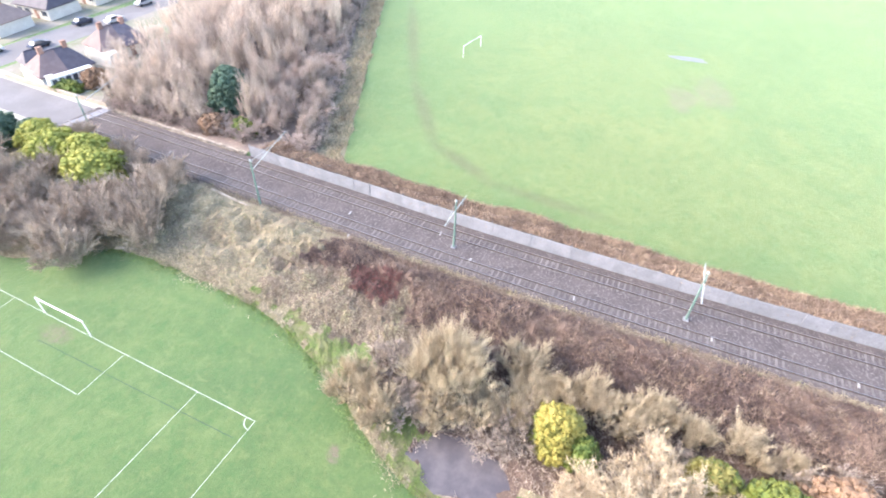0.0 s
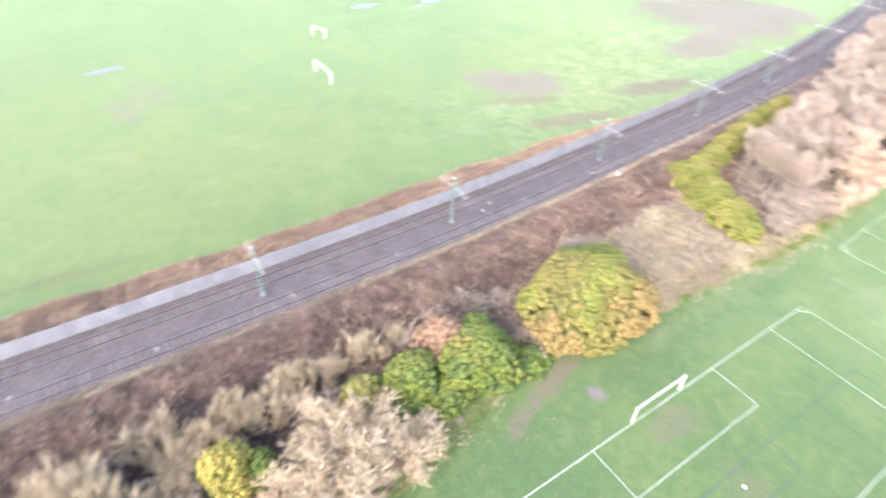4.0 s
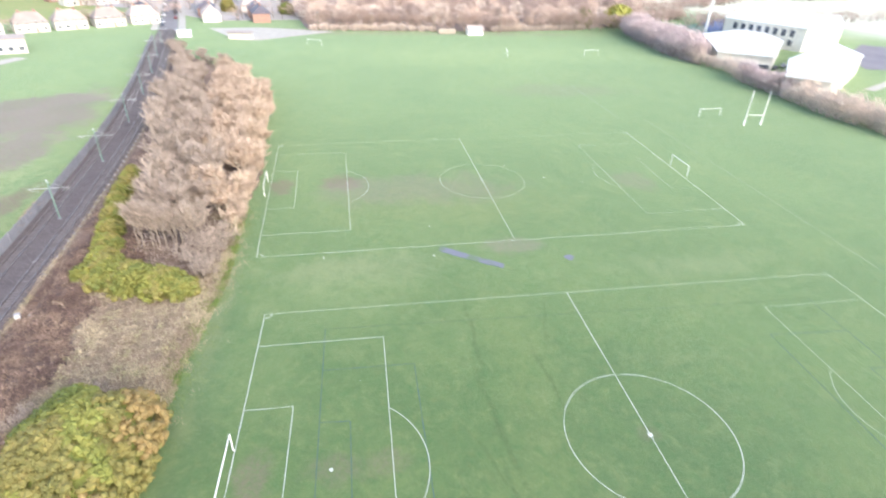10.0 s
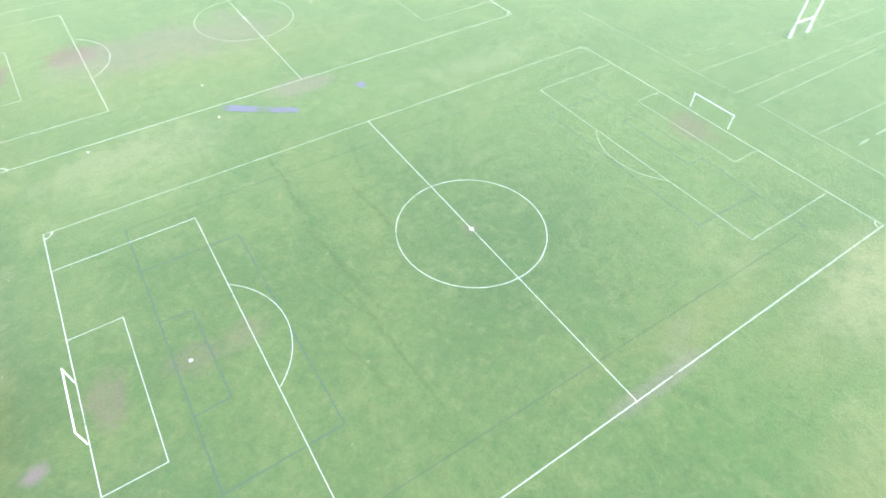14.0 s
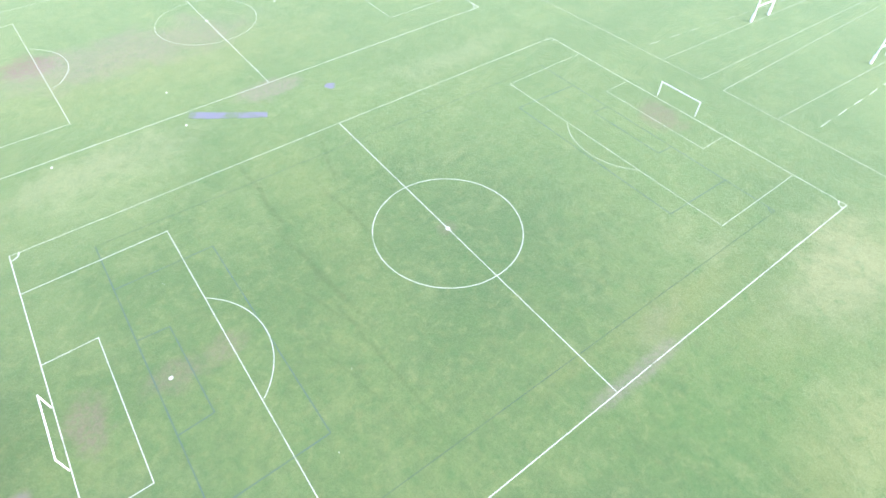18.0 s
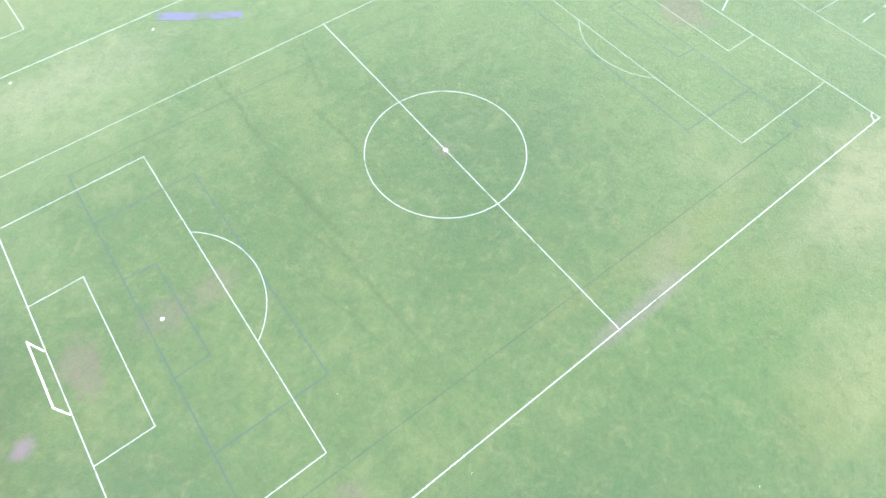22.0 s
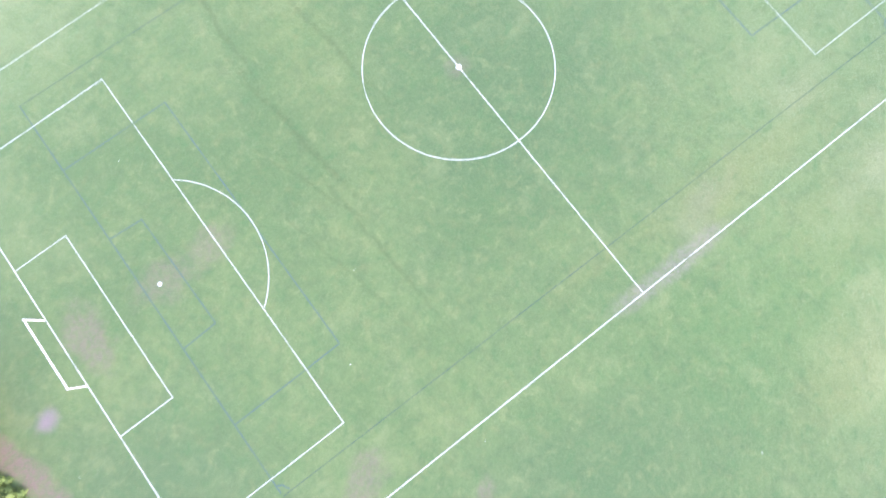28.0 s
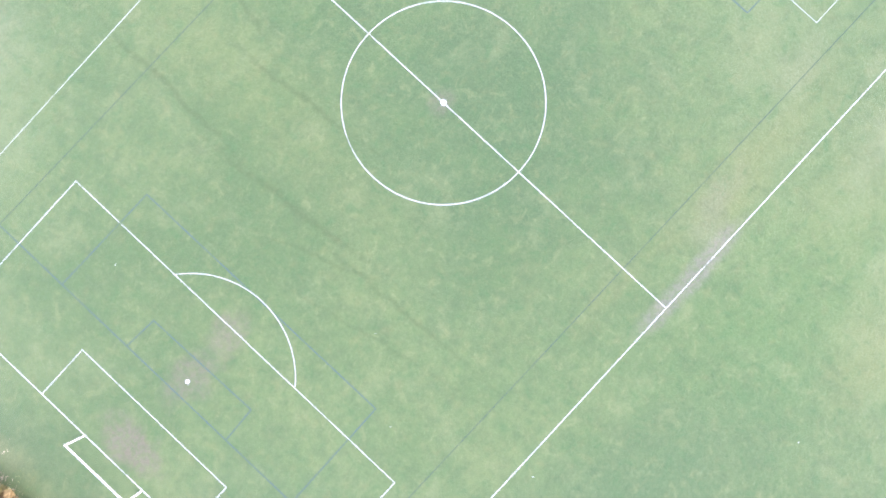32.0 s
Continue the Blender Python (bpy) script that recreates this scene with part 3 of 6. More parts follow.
def pitch(label, ll, lr, ul, ur, cys, half, ends, sides, circle=9.4, k=1.0, ring=None):
    """A pitch laid out by eye between four corners. cys: the middle's y at the two ends; ends: depth and half width of the
    penalty area, of the goal area, and the spot; sides: the paint of each line, near to far."""
    p = thing("pitch_markings", label, "pitch markings", None, "football pitches", "structure")
    low, high, left, right, inner, far = sides
    ll, lr, ul, ur = (Vector(q) for q in (ll, lr, ul, ur))
    length = (lr - ll).length

    def at(u, v):
        return ll.lerp(lr, u).lerp(ul.lerp(ur, u), v)

    def line(name, a, b, w, m, z):
        d = (b - a).normalized() * w * k / 2
        stripe(p, name, [tuple(a - d), tuple(b + d)], w * k, m, z)

    line("touchline", ll, lr, 0.095, low, 0.006)
    line("touchline", ul, ur, 0.08, high, 0.006)
    line("goal_line", ll, ul, 0.095, left, 0.010)
    line("goal_line", lr, ur, 0.10, right, 0.010)
    a, b = ll.lerp(lr, half), ul.lerp(ur, half)
    line("halfway_line", a, b, 0.09, inner, 0.010)
    mid_y = (cys[0] + cys[1]) / 2
    c = a.lerp(b, (mid_y - a.y) / (b.y - a.y))
    stripe(p, "centre_circle", arc(c.x, c.y, circle, 0, 357.5, 143), 0.09 * k, ring or inner, 0.014, True)
    part("centre_spot", Geo().poly([(c.x + qx, c.y + qy, 0.018) for qx, qy in arc(0, 0, 0.3, 0, 345, 12)]), inner, p)
    for end, cy, m, (pen, box, depth, small, spot) in ((0, cys[0], inner, ends[0]), (1, cys[1], far, ends[1])):
        s, foot, head = 1 - 2 * end, (lr if end else ll), (ur if end else ul)
        tall = head.y - foot.y
        w = 0.08 if end == 0 else 0.065

        def place(d, o):
            return at(end + s * d / length, (cy + o - foot.y) / tall)

        for name, d, o in (("penalty_area_line", pen, box), ("goal_area_line", depth, small)):
            line(name, place(0, o), place(d, o), w, m, 0.010)
            line(name, place(d, o), place(d, -o), w, m, 0.014)
            line(name, place(d, -o), place(0, -o), w, m, 0.010)
        mark = place(10.4, 0)
        ahead = (place(pen, 0) - mark).normalized()
        a0 = math.degrees(math.atan2(ahead.y, ahead.x))
        a = math.degrees(math.acos((pen - 10.4) / 9.7))
        stripe(p, "penalty_arc", arc(mark.x, mark.y, 9.7, a0 - a, a0 + a), w * k, m, 0.018)
        if spot:
            mark = place(spot, 0)
            part("penalty_spot", Geo().poly([(mark.x + qx, mark.y + qy, 0.018) for qx, qy in arc(0, 0, 0.22, 0, 345, 12)]), M_LINE, p)
    for q, a0, m in ((ll, 0, low), (ul, 270, left), (lr, 90, low), (ur, 180, far)):
        stripe(p, "corner_arc", arc(q.x, q.y, 1.0, a0, a0 + 90, 10), 0.12 * k, m, 0.018)
    return p


V, W, F, G = M_LINE_FRESH, M_LINE, M_LINE_FADED, M_LINE_WORN
pitch("fresh white football pitch lines on green turf", (0.1, -27.5), (91.1, -27.25), (0.2, 27.1), (90.8, 28.95), (0.02, 1.0), 0.4945, ((16.38, 20.16, 5.5, 9.16, 10.05), (17.1, 20.6, 5.4, 9.45, 0)), (W, F, W, F, W, F), 9.48, 0.9)
pitch("partly faded white football pitch lines on muddy turf", (-3.2, 42.8), (87.6, 46.5), (-5.4, 96.0), (88.1, 101.3), (69.8, 73.0), 0.489, ((15.6, 19.55, 5.2, 9.2, 0), (17.2, 19.55, 5.9, 8.95, 0)), (W, F, W, V, W, W), 9.3, 0.78, F)
pitch("thin white football pitch lines beside the rough hedge", (-8.3, -116.6), (81.9, -121.3), (-5.6, -65.2), (84.6, -70.0), (-91.0, -95.7), 0.5, ((16.38, 18.7, 5.5, 8.7, 9.9), (16.38, 18.7, 5.5, 8.7, 0)), (W, W, W, W, W, W), 9.4, 0.62)

p = thing("old_pitch_markings", "faint dark blue lines of a smaller older pitch", "pitch markings", None, "", "structure")
B = M_LINE_BLUE
for name, pts in (("goal_line", [(8.7, 22.9), (8.7, -21.6)]), ("touchline", [(8.7, -21.9), (82.2, -22.2)]), ("touchline", [(8.7, 22.9), (82.3, 22.6)]), ("goal_line", [(82.3, 22.6), (82.1, -22.2)]),
                  ("penalty_area_line", [(8.7, 14.8), (20.1, 14.8)]), ("penalty_area_line", [(20.1, 14.8), (20.2, -14.2)]), ("penalty_area_line", [(20.2, -14.2), (8.7, -14.4)]),
                  ("goal_area_line", [(8.7, 6.5), (12.1, 6.3)]), ("goal_area_line", [(12.1, 6.3), (12.3, -5.9)]), ("goal_area_line", [(12.3, -5.9), (8.7, -6.1)]),
                  ("touchline", [(-4.2, -92.0), (-3.4, -66.0)]), ("penalty_area_line", [(82.3, 14.8), (70.4, 15.2)]), ("penalty_area_line", [(70.4, 15.2), (70.3, -14.4)]), ("penalty_area_line", [(70.3, -14.4), (82.2, -14.6)]), ("goal_area_line", [(82.2, 7.2), (79.3, 7.4)]), ("goal_area_line", [(79.3, 7.4), (79.3, -5.3)]), ("goal_area_line", [(79.3, -5.3), (82.2, -5.4)]),
                  ("corner_arc", [(9.5, -21.7), (9.2, -21.1), (8.7, -20.8)]), ("corner_arc", [(81.5, -22.1), (81.7, -21.5), (82.2, -21.2)])):
    stripe(p, name, pts, 0.08 if name == "touchline" else 0.13, M_LINE_DARK if name == "touchline" else B, 0.003)

p = thing("rugby_pitch_markings", "faded white rugby pitch lines on bright turf", "pitch markings", None, "", "structure")
for name, pts in (("touchline", [(101.8, 3.2), (100.5, 56.5), (99.2, 113)]), ("dead_ball_line", [(101.8, 3.4), (158, 2.4)]), ("goal_line", [(101.9, 11.5), (158, 9.4)]), ("goal_line", [(100.6, 105.4), (158, 105.8)]),
                  ("dead_ball_line", [(101.9, -0.8), (158, -0.7)]), ("touchline", [(101.9, -0.8), (101.6, -27), (101.2, -90)]), ("goal_line", [(102.1, -10.8), (158, -13.4)])):
    stripe(p, name, pts, 0.11, G, 0.010)
for x in range(10):
    stripe(p, "dash", [(104.2 + x * 5.2, 16.6 - x * 0.55), (107.0 + x * 5.2, 16.3 - x * 0.55)], 0.11, G, 0.010)
    stripe(p, "dash", [(105.6 + x * 5.2, -15.9), (108.6 + x * 5.2, -15.85)], 0.11, F, 0.010)
p = thing("training_lines", "short worn white lines on the far turf", "pitch markings", None, "", "structure")
for pts in ([(90.6, 152.7), (91.5, 112.6)], [(83.8, 175.4), (85.7, 139.1)], [(128, 120), (160, 118)]):
    stripe(p, "line", pts, 0.14, G, 0.006)

g = Geo().prism([(27.6, 43.7), (26.9, 42.2), (29.1, 40.6), (31.7, 38.9), (34.3, 37.2), (36.8, 35.7), (37.4, 36.9), (34.8, 38.7), (32.2, 40.4), (29.9, 42.1)], 0.004, 0.03)
solid("groundsheet", g, M_BLUE, "flat blue-grey strip of plastic sheet lying on grass", "sheet", "")
g = Geo().prism([(49 + 0.85 * math.cos(a) * (1 + 0.3 * math.sin(3 * a)), 37.9 + 0.95 * math.sin(a)) for a in [k * 0.524 for k in range(12)]], 0.004, 0.02)
solid("puddle", g, M_BLUE, "small blue-grey puddle lying on grass", "puddle", "")


for x, y, turn in ((26.0, 40.7, 20), (7.7, 41.6, 70), (26.5, 51.1, 40), (55.0, 72.0, 10), (63.0, 69.3, 80), (47.8, 78.8, 30), (90.2, 152.8, 50), (99.4, 156.9, 5), (109.4, 159.5, 60)):
    bag = thing("plastic_bag", "crumpled scrap of white plastic lying on grass", "litter", pose(x, y, 0, 0, 0, turn), "litter")
    for kx, ky, lift in ((-0.09, 0.0, 0.06), (0.06, 0.05, 0.09), (0.02, -0.07, 0.04)):
        fold = Geo()
        fold.v += [(kx - 0.10, ky - 0.06, 0.005), (kx + 0.09, ky - 0.07, 0.01), (kx + 0.09, ky + 0.07, 0.005), (kx - 0.08, ky + 0.06, 0.015), (kx, ky, lift)]
        fold.f += [(0, 1, 4), (1, 2, 4), (2, 3, 4), (3, 0, 4), (3, 2, 1, 0)]
        part("fold", fold, M_WHITE, bag)

for x, y in ((44.3, -44.4), (25.5, -28.9), (13.4, 12.4), (-4.5, -9.9), (25.2, -9.5), (19.9, -16.3)):
    solid("paper_scrap", Geo().prism([(x - 0.035, y - 0.025), (x + 0.03, y - 0.03), (x + 0.04, y + 0.02), (x - 0.025, y + 0.03)], 0.006, 0.02), M_WHITE, "tiny torn scrap of white paper on the turf", "litter", "")

M_PUDDLE = speckled("standing_water", (0.22, 0.23, 0.25), (0.17, 0.18, 0.18), None, 0.3, 2.0, 0.45, 0.0, 0.4)
for x, y, rx, ry in ((-130.2, 32.9, 1.6, 4.2), (-125.5, 52.1, 1.6, 3.4), (-115.9, -33.8, 1.3, 4.0), (-146, 46.4, 1.4, 2.6), (-123.4, 46.9, 0.9, 1.8)):
    g = Geo().poly([(x + rx * math.cos(a) * (1 + 0.25 * math.sin(2 * a + x)), y + ry * math.sin(a) * (1 + 0.2 * math.cos(3 * a + y)), 0.006) for a in [k * 0.2618 for k in range(24)]])
    solid("puddle", g, M_PUDDLE, "shallow puddle of rainwater standing on turf", "puddle", "")


# ---- goals ----
def goal(label, m, width=7.32, height=2.44, r=0.068):
    """A goal that opens along x."""
    t = thing("football_goal", label, "goal", m, "football goals")
    for s in (-1, 1):
        y = s * width / 2
        part("post", Geo().tube((0, y, 0), (0, y, height + r), r, r, 10, True), M_WHITE, t)
    part("crossbar", Geo().tube((0, -width / 2 - r, height), (0, width / 2 + r, height), r, r, 10, True), M_WHITE, t)
    return t


first = goal("white steel football goal without a net", pose(0.0, 0.05, 0))
for x, y, turn in ((91.7, 1.05, 0), (-5.0, 70.0, 2), (88.7, 73.8, 1), (-7.0, -91.0, -3), (121.3, 114.6, 94), (118.5, 205, 100), (79.5, 204, -10), (-3.8, 225, 60), (-97.8, -78.0, 80)):
    copy_thing(first, pose(x, y, 0, 0, 0, turn))
second = goal("stout white football goal on the west field", pose(-91.2, 3.8, 0, 0, 0, 92), r=0.12)
copy_thing(second, pose(-125, 82, 0, 0, 0, 105))
goal("small white training goal on the west field", pose(-113.7, 12.6, 0, 0, 0, -67), 3.9, 2.1, 0.11)


def rugby_posts(m):
    t = thing("rugby_posts", "tall white steel rugby posts on turf", "goal posts", m, "rugby posts")
    for s in (-1, 1):
        post = part("post", Geo().tube((s * 2.8, 0, 0), (s * 2.8, 0, 10.2), 0.15, 0.11, 10, True), M_WHITE, t)
        part("pad", Geo().tube((s * 2.8, 0, 0.02), (s * 2.8, 0, 1.6), 0.26, 0.26, 10, True), M_WHITE, post, "white foam post pad")
    part("crossbar", Geo().tube((-2.8, 0, 3.0), (2.8, 0, 3.0), 0.09, 0.09, 10, True), M_WHITE, t)
    return t


posts = rugby_posts(pose(129.6, 105.5, 0, 0, 0, 2))
copy_thing(posts, pose(131.2, 10.7, 0, 0, 0, -3))
copy_thing(posts, pose(134.6, -11.2, 0, 0, 0, -3))


# ---- railway ----
solid("ballast_bed", ribbon(-128, 262, 2.0, [(-4.66, 0.004), (-4.5, 0.16), (-3.6, 0.22), (3.6, 0.22), (4.3, 0.004)]), M_BALLAST, "dark grey stone ballast bed under two tracks", "ballast")
sleeper_mesh = Geo().box(-1.2, -0.12, 0.0, 1.2, 0.12, 0.13).mesh("sleeper", M_SLEEPER)
for side in (-2.35, 2.35):
    track = thing("railway_track", "rusty steel rails on weathered sleepers in ballast", "railway track", None, "railway tracks", "structure")
    rest = Geo()
    y = -127.5
    while y < 262:
        cx, cy = beside(y, side)
        turn = math.atan2(-(mid(y + 1) - mid(y - 1)), 2)
        if -98 < y < 105:
            s = part("sleeper", sleeper_mesh, None, track)
            s.matrix_basis = pose(cx, cy, 0.12, 0, 0, math.degrees(turn))
        else:
            c, sn = math.cos(turn), math.sin(turn)
            b = len(rest.v)
            rest.box(-1.2, -0.12, 0.12, 1.2, 0.12, 0.25)
            rest.v[b:] = [(cx + vx * c - vy * sn, cy + vx * sn + vy * c, vz) for vx, vy, vz in rest.v[b:]]
        y += 0.7
    tagged(part("far_sleepers", rest, M_SLEEPER, track), kind="stuff")
    for rail in (-0.7525, 0.7525):
        o = side + rail
        rail_ob = part("rail", ribbon(-128, 262, 2.0, [(o - 0.10, 0.25), (o + 0.10, 0.25), (o + 0.035, 0.28), (o + 0.035, 0.36), (o - 0.035, 0.36), (o - 0.035, 0.28)]), M_RAIL, track)
        part("rail_head", ribbon(-128, 262, 2.0, [(o - 0.036, 0.362), (o + 0.036, 0.362), (o + 0.03, 0.395), (o - 0.03, 0.395)]), M_RAILHEAD, rail_ob, "worn shiny rail head")

# small pale trackside markers
for y, o in ((-106, 0.6), (-70.5, 4.5), (-73, 0.3), (-54.5, 1.4), (-25.6, 1.9), (-11.2, 2.0), (-41, 2.2), (4.5, 0.3), (6.5, -0.6), (11.5, 1.5), (26, 2.1), (44, 1.4), (-88, 1.5), (-60, -1.6)):
    x, yy = beside(y, o)
    t = thing("cable_marker", "slim white marker slab lying across the ballast", "marker", pose(x, yy, 0.2, 0, 0, rand(-20, 20)), "trackside markers")
    part("body", Geo().box(-0.30, -0.09, 0, 0.30, 0.09, 0.12), M_BOX, t)
    part("lid", Geo().box(-0.32, -0.11, 0.12, 0.32, 0.11, 0.15), M_BOX, t)
for k in range(26):
    x, yy = beside(40 + k * 2.6, 4.25 + rand(-0.1, 0.1))
    t = thing("edge_stone", "whitened kerb stone along the ballast edge", "stone", pose(x, yy, 0.0, 0, 0, rand(0, 90)), "ballast edge stones")
    part("stone", Geo().prism([(0.2 * math.cos(a) * rand(0.8, 1.2), 0.17 * math.sin(a)) for a in (0, 0.9, 1.9, 3.0, 4.1, 5.2)], 0, 0.28), M_BOX, t)
t = thing("signal_box", "small white trackside cabinet with a leaning pole", "cabinet", pose(-32.4, 29.2, 0, 0, 0, 20))
part("cabinet", Geo().box(-0.35, -0.3, 0, 0.35, 0.3, 1.0), M_BOX, t)
part("door", Geo().box(-0.3, -0.325, 0.08, 0.3, -0.303, 0.92), M_SHED, t)
part("pole", Geo().tube((0.6, -0.6, 0), (1.9, -1.6, 1.5), 0.05, 0.05, 6, True), M_BOX, t)


# ---- overhead line masts ----
def mast(x, y, turn, arms, height=7.4, z=0.2):
    t = thing("tram_mast", "pale green steel overhead line mast with grey arms", "mast", pose(x, y, z, 0, 0, turn), "overhead line masts")
    part("base_plate", Geo().box(-0.3, -0.3, 0, 0.3, 0.3, 0.16), M_CONCRETE, t)
    part("pole", Geo().tube((0, 0, 0.1), (0, 0, height), 0.15, 0.10, 10, True), M_MAST, t)
    part("cap", Geo().tube((0, 0, height), (0, 0, height + 0.25), 0.2, 0.09, 8, True), M_ARM, t)
    for end, lift in arms:
        arm = part("arm", Geo().tube((0, 0, 6.0), (end, 0, 6.0 + lift), 0.07, 0.055, 8, True), M_ARM, t)
        s = 1 if end > 0 else -1
        part("stay", Geo().tube((0, 0, height - 0.15), (end * 0.72, 0, 6.0 + lift * 0.72 + 0.06), 0.025, 0.025, 5), M_ARM, arm)
        part("insulator", Geo().tube((end * 0.86, 0, 5.62 + lift), (end * 0.86, 0, 6.0 + lift), 0.06, 0.09, 8, True), M_BOX, arm)
        part("steady_arm", Geo().tube((end * 0.86, 0, 5.62 + lift), (end * 0.86 - s * 1.1, 0, 5.5 + lift), 0.03, 0.03, 5), M_ARM, arm)
    return t


for y in (-57.4, -28.5, -0.9, 30.3, 59.3, 87.2, 115.5, 143.5, 171.5, 199, 226):
    mast(mid(y), y, math.degrees(math.atan2(-(mid(y + 1) - mid(y - 1)), 2)), ((-3.4, 0), (3.4, 0)))
mast(-33.2, -85.2, 6, ((-9.2, 0.9),), z=0.0)
mast(-36.4, -119.7, 8, ((-8.8, 0.8),))
for y in (-150, -180):
    mast(beside(y, 5.2)[0], y, 8, ((-7.2, 0.5),), z=0.0)

# ---- concrete fence beside the line ----
fence = thing("concrete_fence", "grey weathered concrete post and panel fence", "fence", None, "", "")
panel_mesh = Geo().box(-0.03, 0.07, 0.0, 0.03, 2.63, 0.58).box(-0.022, 0.07, 0.58, 0.022, 2.63, 0.6).box(-0.03, 0.07, 0.6, 0.03, 2.63, 1.18).box(-0.022, 0.07, 1.18, 0.022, 2.63, 1.2).box(-0.03, 0.07, 1.2, 0.03, 2.63, 1.75).mesh("panel", M_CONCRETE)
post_mesh = Geo().box(-0.07, -0.07, 0, 0.07, 0.07, 1.86).prism([(-0.05, -0.05), (0.05, -0.05), (0.05, 0.05), (-0.05, 0.05)], 1.86, 1.92).mesh("post", M_CONCRETE)
y = -94.5
while y < 238:
    x, yy = beside(y, -4.7)
    x2, y2 = beside(y + 2.7, -4.7)
    turn = math.degrees(math.atan2(-(x2 - x), y2 - yy))
    for name, me in (("panel", panel_mesh), ("post", post_mesh)):
        o = part(name, me, None, fence)
        o.matrix_basis = pose(x, yy, rand(-0.03, 0.03), 0, rand(-1.5, 1.5), turn) @ Matrix.Diagonal((1, 1, 1.17, 1))
    y += 2.7

# ---- low rubble wall past the end of the fence ----
wall = thing("rubble_wall", "low pale rubble stone wall beside the track", "wall", None, "", "structure")
stone_meshes = []
for k in range(6):
    pts = [(0.30 * math.cos(a) * rand(0.8, 1.15), 0.22 * math.sin(a) * rand(0.8, 1.15)) for a in (0.2, 1.2, 2.2, 3.3, 4.2, 5.2)]
    stone_meshes.append(Geo().prism(pts, 0, rand(0.22, 0.34)).mesh("stone", M_STONE))
for row in range(3):
    y = -124 + row * 0.2
    while y < -95:
        o = part("stone", random.choice(stone_meshes), None, wall)
        o.matrix_basis = pose(beside(y, -4.5)[0] + rand(-0.12, 0.12), y, row * 0.25, rand(-6, 6), rand(-6, 6), rand(0, 360))
        y += rand(0.42, 0.6)


trough = thing("cable_trough", "pale concrete cable trough lying in dead grass", "cable trough", None, "", "")
for k in range(15):
    f = k / 15
    lid = part("slab", Geo().box(-0.16, 0.0, 0.05, 0.16, 1.02, 0.5), M_STONE, trough)
    lid.matrix_basis = pose(-33.1 + 2.3 * f, -93.6 + 15.6 * f, 0, rand(-1, 1), rand(-3, 3), -8.4)

# ---- vegetation ----
def direction(up=0.0):
    v = Vector((random.gauss(0, 1), random.gauss(0, 1), random.gauss(0, 1) + up))
    return v.normalized()


def bare_tree(name, label, category, h, r, twigs, thick, bark, twig_mat, stems=1, limbs=7, low=0.25, group="", length=1.0, centre=0.62, shell=0.6, rise=0.25, stout=1.0, forks=3):
    """A leafless tree or bush: trunk and limbs in one mesh, the fine twigs in another."""
    wood, crown = Geo(), Geo()
    mid_p, rad = Vector((0, 0, h * centre)), Vector((r, r, h * (1 - centre)))
    segs = []

    def bend(p, q, r0, r1, sides):
        m = (p + q) / 2 + direction() * (q - p).length * 0.08
        wood.tube(p, m, r0, (r0 + r1) / 2, sides)
        wood.tube(m, q, (r0 + r1) / 2, r1, sides)
        segs.append((p, m))
        segs.append((m, q))

    for s in range(stems):
        lean = Vector((rand(-1, 1), rand(-1, 1), 0)) * (0.06 * h if stems == 1 else 0.45 * r)
        foot = Vector((rand(-0.3, 0.3), rand(-0.3, 0.3), 0)) * (stems > 1)
        top = foot + lean + Vector((0, 0, h * (0.62 if stems == 1 else 0.5)))
        r0 = (0.021 if stems == 1 else 0.013) * h * stout
        bend(foot, top, r0, r0 * 0.45, 6)
        for k in range(max(2, limbs // stems)):
            f = rand(low / 0.62, 1.0)
            p = foot.lerp(top, min(f, 1))
            a = k * 2.4 + rand(-0.5, 0.5)
            d = Vector((math.cos(a), math.sin(a), rand(0.15, 1.1))).normalized()
            q = mid_p + Vector((d.x * rad.x, d.y * rad.y, (d.z - 0.1) * rad.z)) * rand(0.7, 0.95)
            bend(p, q, r0 * 0.5, r0 * 0.16, 4)
            for j in range(forks):
                p2 = p.lerp(q, rand(0.3, 0.95))
                q2 = p2 + (direction(0.3) + (p2 - mid_p).normalized() * 0.5) * r * rand(0.3, 0.55)
                wood.spike(p2, q2, r0 * 0.2)
                segs.append((p2, q2))
    for k in range(twigs):
        if random.random() < shell:
            e = direction(0.55)
            lobe = 1 + 0.6 * noise.noise((e.x * 1.7 + h, e.y * 1.7 + twigs, e.z * 1.7))
            b = mid_p + Vector((e.x * rad.x, e.y * rad.y, e.z * rad.z)) * rand(0.5, 0.9) * lobe
            d = direction(0.3) * 0.55 + e * 0.7 + Vector((0, 0, rise))
        else:
            p, q = random.choice(segs[2:])
            b = p.lerp(q, rand(0, 1))
            e = Vector(((b.x - mid_p.x) / rad.x, (b.y - mid_p.y) / rad.y, (b.z - mid_p.z) / rad.z))
            d = direction(0.35) + e * 0.8
        crown.blade(b, b + d * rand(0.35, 0.8) * length * (0.4 + 0.06 * h), thick)
    t = thing(name, label, category, None, group)
    part("trunk", wood, bark, t)
    part("crown", crown, twig_mat, t)
    return t


